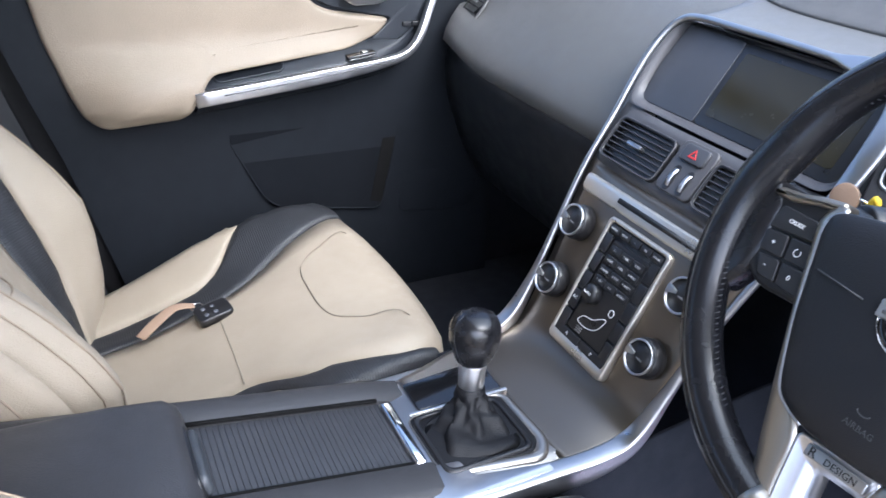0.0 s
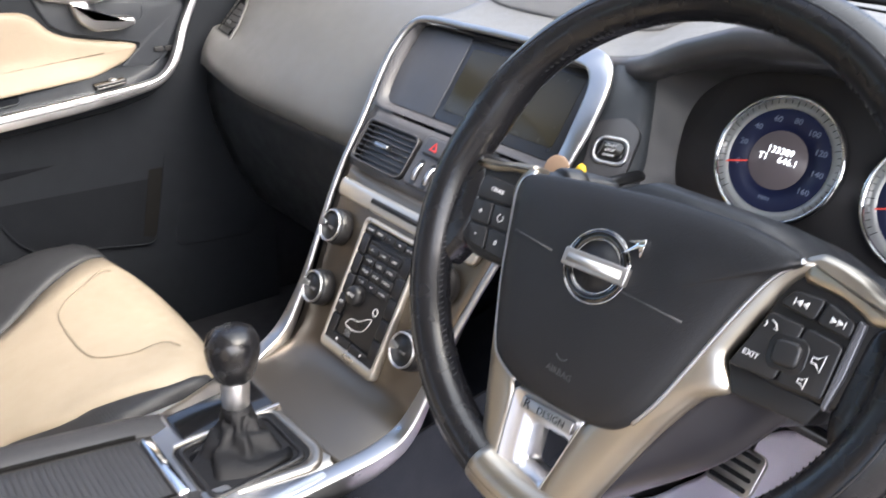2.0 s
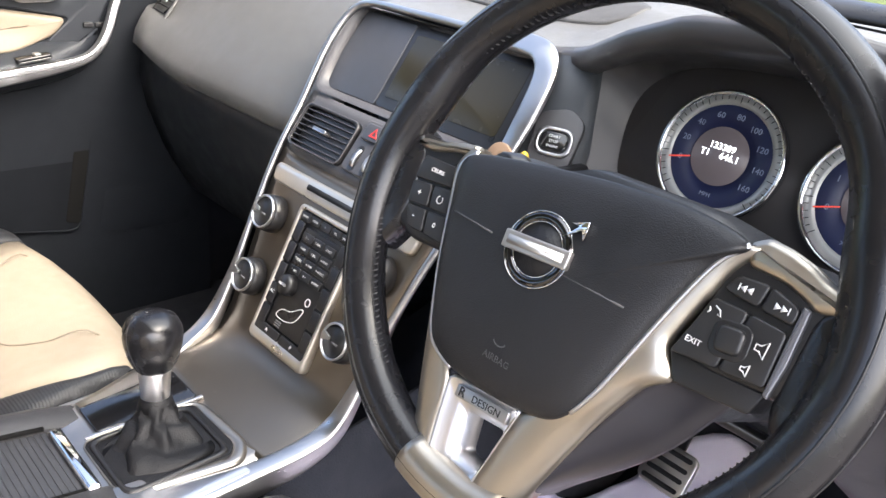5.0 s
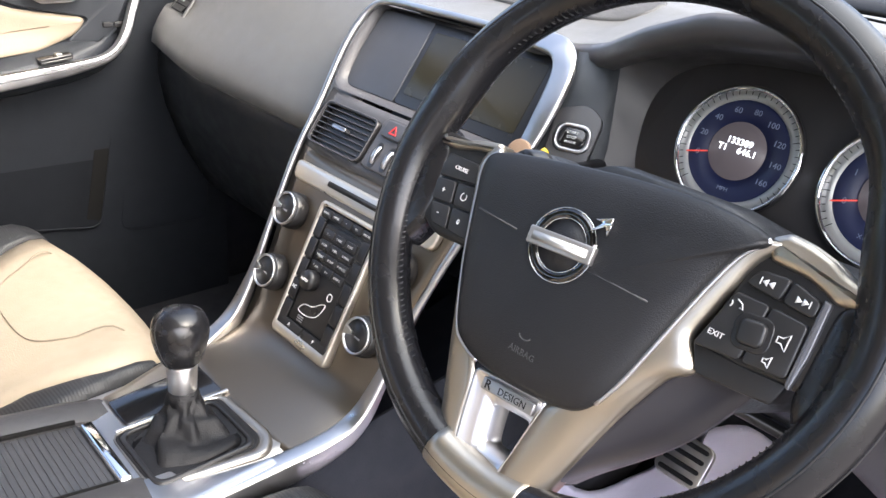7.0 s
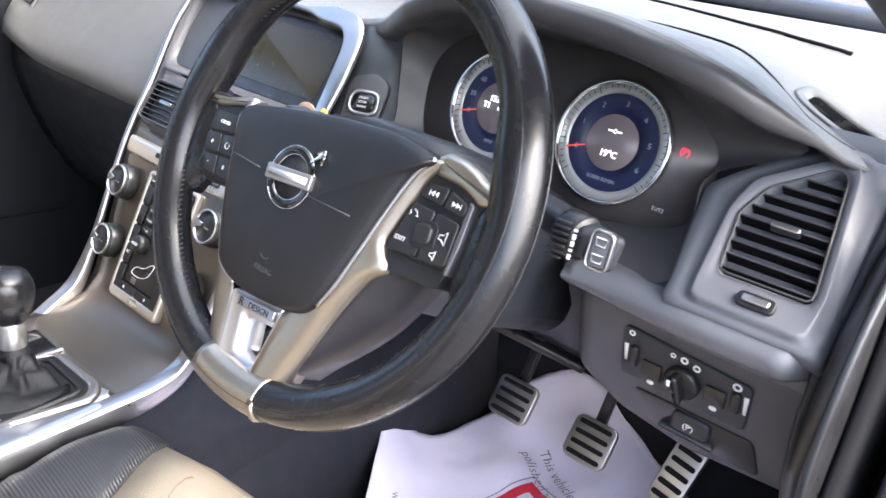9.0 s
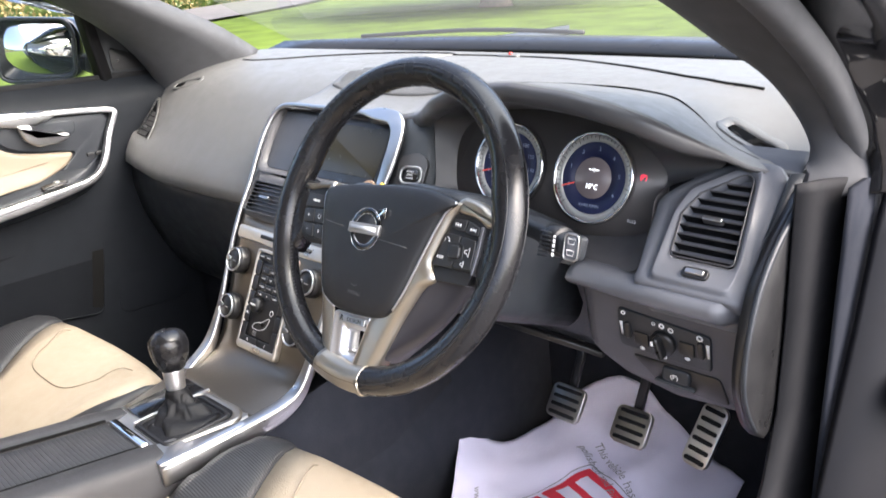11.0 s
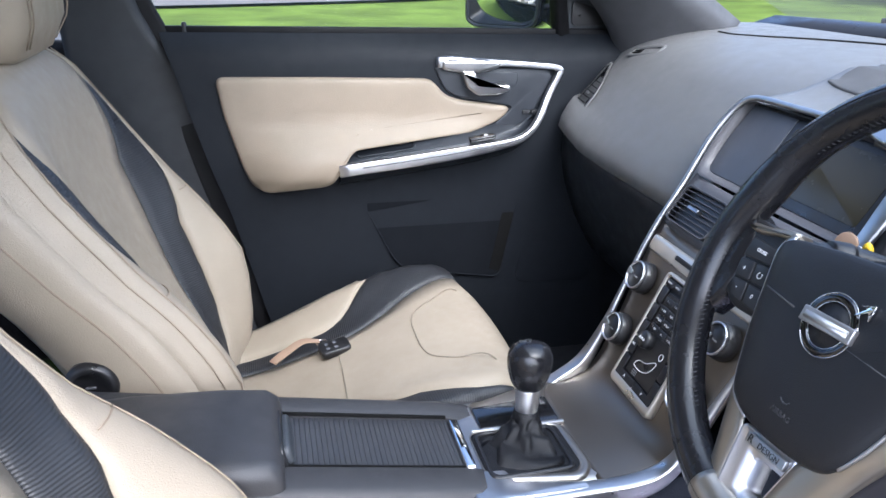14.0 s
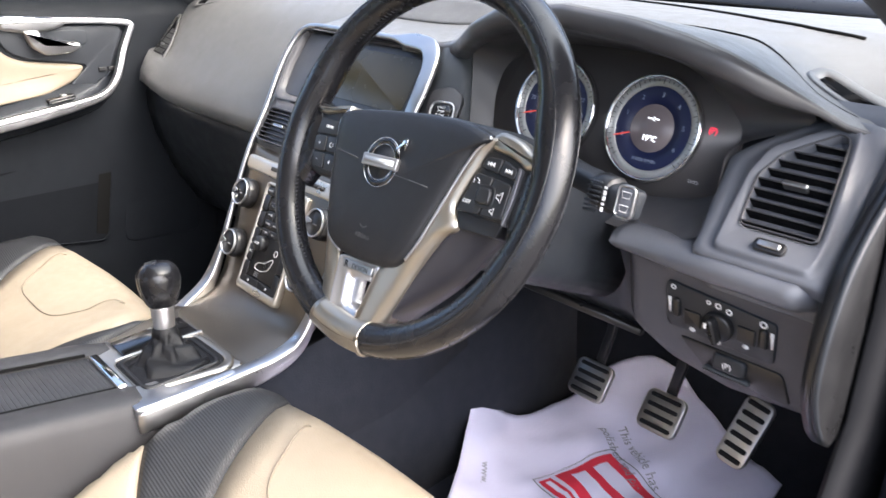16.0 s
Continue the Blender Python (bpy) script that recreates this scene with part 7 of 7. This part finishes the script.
# door mirror outside
mir = thing("door_mirror", "black door mirror reflecting the grass and car side", "mirror")
mm = axes((-0.878, 0.05, 1.176), (1, 0, 0), (0.60, -0.80, 0.03))
oo = rounded([(-0.095, -0.062), (-0.10, 0.045), (-0.07, 0.068), (0.085, 0.062), (0.10, 0.03), (0.09, -0.055), (0.06, -0.068), (-0.07, -0.072)], 0.03, 5)
rings = []
for k, z in ((1.0, 0.0), (1.03, -0.01), (1.02, -0.04), (0.85, -0.08), (0.5, -0.105)):
    rings.append([mm @ V(x * k, y * k, z) for x, y in oo])
part("mirror_shell", loft(rings), PAINT, mir, "black mirror housing")
part("mirror_glass", prism([(x * 0.92, y * 0.9) for x, y in oo], 0.0, 0.003, mm), MIRROR, mir, "mirror glass")
part("mirror_rim", sweep([mm @ V(x * 0.97, y * 0.97, 0.003) for x, y in oo], circle(0.004, 6), closed=True), BLACK, mir)
part("mirror_foot", sweep([V(-0.76, 0.17, 1.12), V(-0.80, 0.16, 1.125), V(-0.86, 0.13, 1.15)], rrect(0.05, 0.04, 0.015)), BLACK, mir)

# centre pillar and belt of the passenger side
PILLAR_LOW = material("dark grey pillar trim", (0.020, 0.022, 0.025), 0.6, grain=0.3, grain_scale=1400, grain_kind="voronoi", vary=0.06)
part("rear_door_seal", sweep([V(-0.742, rear_y(z) - 0.010, z) for z in (0.45, 0.6, 0.75, 0.87, 0.96, 1.06, 1.12)] + [V(-0.735, -0.672, 1.20), V(-0.70, -0.71, 1.36)], rrect(0.05, 0.022, 0.008), up=(1, 0, 0)), RUBBER, body, "black rubber door seal")
part("centre_pillar", sweep(spline([V(-0.760, -0.53, 0.40), V(-0.760, -0.575, 0.60), V(-0.757, -0.65, 0.9), V(-0.745, -0.71, 1.1), V(-0.70, -0.76, 1.35), V(-0.66, -0.78, 1.5)], 6), lambda f: rrect(0.23 - 0.10 * smooth01(0.45, 0.68, f), 0.05, 0.02), up=(1, 0, 0)), PILLAR_LOW, body, "dark grey centre pillar trim")


# ---- stalks ----
def stalk(s, label):
    t = thing("column_stalk", label, "stalk", "column stalks")
    base, tip = V(0.364 + s * 0.085, 0.02, 1.028), (V(0.560, -0.003, 1.024) if s > 0 else V(0.262, -0.035, 1.036))
    pts = spline([base, base.lerp(tip, 0.5) + V(0, 0.004, 0.002), tip], 6)
    part("stalk_arm", sweep(pts, lambda f: rrect(0.020 + 0.004 * f, 0.018 + 0.003 * f, 0.006, 4)), DARK, t, "dark grey stalk arm")
    d = (tip - base).normalized()
    m = axes(tip, (0, 0.3, 1), d)
    part("stalk_collar", lathe([(0.015, -0.03), (0.016, -0.026), (0.016, -0.014), (0.015, -0.012)], m, 20), BLACK, t, "ribbed turning ring")
    o = rrect(0.025, 0.016, 0.005)
    part("stalk_end", prism(o, 0.0, 0.014, m, 0.004), DARK, t)
    if s > 0:
        f = axes(tip + V(0.007, -0.009, 0.003), (1, -0.1, 0), (0.1, -1, 0.2))
        part("end_frame", ringplate(rrect(0.0165, 0.027, 0.005), rrect(0.0130, 0.0235, 0.0035), 0, 0.005, f, 0.0015), ALU, t, "silver frame of the wash switch")
        part("wash_switch", prism(rrect(0.0130, 0.0235, 0.0035), 0, 0.004, f, 0.0015), GREYPANEL, t, "grey wash switch")
        for k in (-1, 1):
            part("wash_symbol", sweep([f @ V(x, y + k * 0.0055, 0.0045) for x, y in ((-0.003, -0.0025), (0.003, -0.0025), (0.004, 0.0025), (-0.004, 0.0025))], circle(0.0005, 4), closed=True), WHITE, t)
        g = axes(tip + V(-0.022, -0.012, 0.002), (1, -0.1, 0), (0.1, -1, 0.2))
        for k in range(7):
            part("ring_rib", box(0.012, 0.0014, 0.004, g @ Matrix.Translation((0, -0.012 + 0.004 * k, 0.004)), 0.0005), DARK, t)
        for k, w in enumerate((0.006, 0.003, 0.006, 0.006, 0.003)):
            part("ring_mark", box(0.0025, w * 0.6, 0.0006, g @ Matrix.Translation((0.0105, -0.009 + 0.0045 * k, 0.0045)), 0.0002), WHITE, t)
    return t


stalk(1, "dark grey wiper stalk with silver-framed wash switch")
stalk(-1, "grey indicator stalk behind the wheel")

# ---- keys in the dash dock ----
keys = thing("key_bunch", "black key fob in the dash with brown and yellow tags", "keys")
YELLOW = material("yellow plastic", (0.75, 0.52, 0.02), 0.4)
BROWN = material("tan leather tag", (0.275, 0.185, 0.122), 0.7, grain=0.5, grain_scale=600)
part("dock_fob", box(0.014, 0.009, 0.075, axes((0.206, 0.128, 0.992), (1, 0.1, 0), (0, 1, -0.05)), 0.004), BLACK, keys, "black key fob")
part("leather_tag", prism([(0.012 * math.cos(a), 0.013 * math.sin(a)) for a in [2 * math.pi * i / 24 for i in range(24)]], 0, 0.003, axes((0.194, 0.056, 1.013), (1, 0, 0.1), (0.2, -0.9, 0.3)), 0.001), BROWN, keys, "round tan leather tag")
part("key_ring", sweep([V(0.206 + 0.009 * math.cos(a), 0.076 - 0.018 * math.sin(a), 1.006 + 0.011 * math.sin(a)) for a in [2 * math.pi * i / 20 for i in range(20)]], circle(0.0011, 5), closed=True), CHROME, keys, "thin steel key ring")
part("yellow_loop", sweep(spline([V(0.212, 0.056, 1.006), V(0.216, 0.055, 1.014), V(0.221, 0.055, 1.024), V(0.224, 0.056, 1.015), V(0.230, 0.057, 1.006)], 5), circle(0.003, 7)), YELLOW, keys, "yellow plastic tag")

# ---- key fob on the seat ----
fob = thing("key_fob", "black remote key with tan leather strap on the seat", "keys", at=(-0.420, -0.366, 0.0))
FOBZ = 0.630
fm = Matrix.Translation((0, 0, FOBZ)) @ Matrix.Rotation(radians(3), 4, "Y") @ Matrix.Rotation(radians(8), 4, "X") @ Matrix.Rotation(radians(10), 4, "Z")
part("fob_body", prism(rrect(0.038, 0.052, 0.008), -0.006, 0.006, fm, 0.003), BLACK, fob, "black remote with grey buttons")
for i in range(2):
    for j in range(2):
        part("fob_button", prism(rrect(0.007, 0.006, 0.002), 0.005, 0.007, fm @ Matrix.Translation((-0.008 + 0.016 * i, -0.012 + 0.014 * j, 0)), 0.0006), GREYPANEL, fob)
part("fob_ring", sweep([fm @ V(-0.024 + 0.009 * math.cos(a), -0.016 + 0.009 * math.sin(a), 0.003) for a in [2 * math.pi * i / 16 for i in range(16)]], circle(0.001, 5), closed=True), CHROME, fob)
sp_ = spline([fm @ V(-0.028, -0.018, 0.004), fm @ V(-0.030, -0.045, 0.012), fm @ V(-0.018, -0.075, 0.010), fm @ V(-0.002, -0.105, 0.006)], 6)
part("leather_strap", sweep(sp_, lambda f: rrect(0.010 + 0.014 * f * (1.4 - f), 0.002, 0.0008, 2), up=(0.1, 0, 1)), BROWN, fob, "tan leather strap")

# ---- pedals ----
PEDAL = material("brushed steel pedal", (0.55, 0.53, 0.50), 0.35, metal=1.0)


def pedal(name, label, c, w, h, n, tilt, yaw=0, roll=0):
    t = thing(name, label, "pedal", "pedals")
    m = Matrix.Translation(c) @ Matrix.Rotation(radians(yaw), 4, "Z") @ Matrix.Rotation(radians(90 - tilt), 4, "X") @ Matrix.Rotation(radians(roll), 4, "Z")
    m = m @ Matrix.Translation((0, 0, 0))
    part("pedal_plate", prism(rrect(w, h, 0.012), -0.006, 0.003, m, 0.002), PEDAL, t, "brushed steel plate")
    for k in range(n):
        y = -h / 2 + h * (k + 0.6) / (n + 0.2)
        part("rubber_bar", prism(rrect(w * 0.78, h / n * 0.42, 0.003), 0.002, 0.0055, m @ Matrix.Translation((0, y, 0)), 0.001), RUBBER, t, "black rubber bar")
    a = m @ V(0, h * 0.3, -0.008)
    part("pedal_arm", sweep([a, a + V(0, 0.03, 0.06), a + V(0, 0.05, 0.2)], rrect(0.016, 0.01, 0.003)), BLACK, t)


pedal("clutch_pedal", "steel clutch pedal with black rubber bars", (0.262, 0.405, 0.548), 0.068, 0.062, 4, 35, 0, 0)
pedal("brake_pedal", "steel brake pedal with black rubber bars", (0.405, 0.385, 0.565), 0.064, 0.062, 4, 35, 0, 0)
pedal("accelerator_pedal", "tall steel accelerator pedal with black rubber bars", (0.531, 0.385, 0.598), 0.042, 0.100, 6, 30, 0, -8)

# ---- paper floor mat ----
PAPER = material("white paper", (0.66, 0.64, 0.80), 0.75, vary=0.03, vary_scale=6, grain=0.4, grain_scale=40)
mat = thing("paper_floor_mat", "creased white paper floor mat with red print", "paper mat")
top = spline([V(0.140, 0.262, 0.532), V(0.172, 0.330, 0.468), V(0.20, 0.43, 0.475), V(0.237, 0.552, 0.522), V(0.309, 0.586, 0.522), V(0.40, 0.535, 0.505), V(0.503, 0.485, 0.492), V(0.566, 0.460, 0.490)], 5)
bot = spline([V(0.345, -0.045, 0.452), V(0.42, -0.03, 0.45), V(0.50, -0.02, 0.45), V(0.60, 0.0, 0.455)], 5)
top = resample(top, 29)
bot = resample(bot, 29)


def mat_pt(u, v, lift=0.0):
    i = min(27, int(u * 28))
    f = u * 28 - i
    a, b = top[i].lerp(top[i + 1], f), bot[i].lerp(bot[i + 1], f)
    p = a.lerp(b, v)
    sag = 0.02 * math.sin(math.pi * min(1, v * 1.5)) * (a.z - 0.46) / 0.06
    w = noise.noise(V(p.x * 16, p.y * 16, 3.1)) * 0.009 + (0.5 - abs(noise.noise(V(p.x * 13, p.y * 9, 7.7)))) * 0.010 - 0.004 + noise.noise(V(p.x * 45, p.y * 45, 1.2)) * 0.002
    return V(p.x, p.y, p.z - sag + w + lift)


part("paper", sheet([[mat_pt(i / 56, j / 40) for i in range(57)] for j in range(41)], 0.0008, out=(0, 0, 1)), PAPER, mat, "creased white paper")


MAT_GRID = np.array([mat_pt(i / 84, j / 60)[:] for i in range(85) for j in range(61)])


def drape(ob, lift):
    """Lays a flat print onto the creased paper."""
    for v in ob.data.vertices:
        d = (MAT_GRID[:, 0] - v.co.x) ** 2 + (MAT_GRID[:, 1] - v.co.y) ** 2
        near = np.argsort(d)[:6]
        w = 1.0 / (d[near] + 1e-7)
        v.co.z = float((MAT_GRID[near, 2] * w).sum() / w.sum()) + lift
    return ob


GREYINK = material("grey print", (0.22, 0.22, 0.25), 0.8)
REDINK = material("red print", (0.62, 0.03, 0.06), 0.7)
dr = Vector((0.134, -0.085, 0)).normalized()
ang = math.atan2(dr.y, dr.x)
for k, tx in enumerate(("This vehicle has", "polished and pro")):
    m = Matrix.Translation((0.320 - 0.018 * k, 0.417 - 0.022 * k, 0.48)) @ Matrix.Rotation(ang, 4, "Z")
    o = words(tx, 0.022, m, GREYINK, mat, "printed_words", 0.0, "LEFT")
    for v in o.data.vertices:
        v.co.z = 0.4
    drape(o, 0.0016)
    tagged(o, kind="stuff")


def print_patch(x0, y0, x1, y1, m, mat_, name, lift, label=""):
    nx, ny = 12, 10
    rows = [[m @ V(x0 + (x1 - x0) * i / nx, y0 + (y1 - y0) * j / ny, 0) for i in range(nx + 1)] for j in range(ny + 1)]
    o = part(name, sheet(rows, 0), mat_, mat, label)
    return drape(o, lift)


lm = Matrix.Translation((0.313, 0.260, 0.47)) @ Matrix.Rotation(radians(-18), 4, "Z")
print_patch(0.0, 0.0, 0.16, 0.102, lm, REDINK, "red_print", 0.0014, "red printed block")
print_patch(0.0, -0.028, 0.13, -0.007, lm, REDINK, "red_print", 0.0014, "small red printed block")
print_patch(0.008, -0.021, 0.075, -0.013, lm, PAPER, "print_bar", 0.0024)
for by, w in ((0.058, 0.125), (0.018, 0.095)):
    print_patch(0.016, by, 0.016 + w, by + 0.026, lm, PAPER, "print_bar", 0.0024)
for x0, y0, x1, y1 in ((-0.008, -0.034, -0.006, 0.112), (-0.006, 0.110, 0.17, 0.112), (-0.006, -0.034, 0.14, -0.032)):
    print_patch(x0, y0, x1, y1, lm, GREYINK, "frame_line", 0.0018)
wm = Matrix.Translation((0.222, 0.205, 0.47)) @ Matrix.Rotation(math.atan2(-0.068, 0.06), 4, "Z")
o = words("www.", 0.018, wm, GREYINK, mat, "printed_words", 0.0, "LEFT")
drape(o, 0.0016)
tagged(o, kind="stuff")

# ---- door opening on the driver's side ----
KICK = material("grey kick trim", (0.012, 0.012, 0.0135), 0.65, spec=0.15, grain=0.4, grain_scale=1200)
rows = []
for z, ya, yb in ((1.072, 0.146, 0.232), (1.060, 0.146, 0.236), (1.00, 0.148, 0.248), (0.93, 0.152, 0.258), (0.82, 0.151, 0.264), (0.74, 0.130, 0.255), (0.66, 0.085, 0.22), (0.58, 0.02, 0.16), (0.50, -0.10, 0.05), (0.455, -0.30, -0.10)):
    rows.append([V(0.706, ya + 0.012, z - 0.004), V(0.713, ya, z), V(0.722, (ya + yb) / 2, z - 0.004), V(0.731, yb, z - 0.010), V(0.731, yb + 0.02, z - 0.012)])
part("kick_trim", sheet(rows, 0.004, out=(1, -0.4, 0)), KICK, body, "grey trim below the windscreen pillar")
part("sill_seal", sweep(spline([V(0.742, 0.285, 0.93), V(0.744, 0.287, 0.80), V(0.742, 0.24, 0.66), V(0.74, 0.12, 0.53), V(0.735, -0.1, 0.46), V(0.73, -0.5, 0.45)], 6), rrect(0.03, 0.026, 0.011, 4), up=(1, 0, 0)), RUBBER, body, "black rubber door seal")
part("pillar_seal", sweep(spline([V(0.655, -0.46, 1.462), V(0.69, -0.30, 1.386), V(0.72, -0.145, 1.308), V(0.72, -0.031, 1.270), V(0.72, 0.075, 1.225), V(0.722, 0.18, 1.166), V(0.73, 0.255, 1.092), V(0.737, 0.285, 1.02), V(0.74, 0.29, 0.93)], 6), rrect(0.03, 0.026, 0.011, 4), up=(1, 0, 0)), PILLAR, body, "grey seal along the windscreen pillar")
rows = []
for y, jx in ((0.24, 0.762), (0.30, 0.80), (0.335, 0.86), (0.35, 0.95), (0.36, 1.08)):
    rows.append([V(jx, y + 0.10 * smooth01(1.0, 0.6, z) * -1 + 0.05 * smooth01(0.95, 1.1, z), z) for z in (1.05, 1.0, 0.9, 0.8, 0.7, 0.6, 0.5, 0.42)])
part("hinge_pillar", sheet(rows, 0.01, out=(1, -0.4, 0)), JAMB, body, "black painted hinge pillar")
part("sill", sweep([V(0.77, 0.15, 0.42), V(0.77, -0.4, 0.41), V(0.77, -0.9, 0.42)], rrect(0.08, 0.08, 0.02)), JAMB, body)
h = part("door_hinge", box(0.04, 0.03, 0.035, Matrix.Translation((0.815, 0.24, 0.835)), 0.006), PAINT, body, "black door hinge")
part("hinge_bolt", lathe([(0.008, 0), (0.008, 0.01), (0.004, 0.012)], axes((0.818, 0.222, 0.838), (1, 0, 0), (0.3, -1, 0)), 8), material("dark steel bolt", (0.15, 0.15, 0.15), 0.35, metal=1.0), h)

# interior mirror
rv = thing("interior_mirror", "black framed interior mirror", "mirror")
rm = axes((-0.02, -0.175, 1.368), (1, 0, 0), (0.30, -1, -0.12))
part("mirror_case", loft([[rm @ V(x * k, y * k, z) for x, y in rrect(0.25, 0.065, 0.025, 5)] for k, z in ((0.96, 0.004), (1, 0), (0.98, -0.02), (0.7, -0.035))]), BLACK, rv)
part("mirror_face", prism(rrect(0.235, 0.055, 0.022), 0.003, 0.006, rm), MIRROR, rv)
part("mirror_stem", sweep([rm @ V(0, 0.0, -0.03), rm @ V(0, 0.05, -0.06), V(0, -0.14, 1.50)], rrect(0.02, 0.015, 0.005)), BLACK, rv)
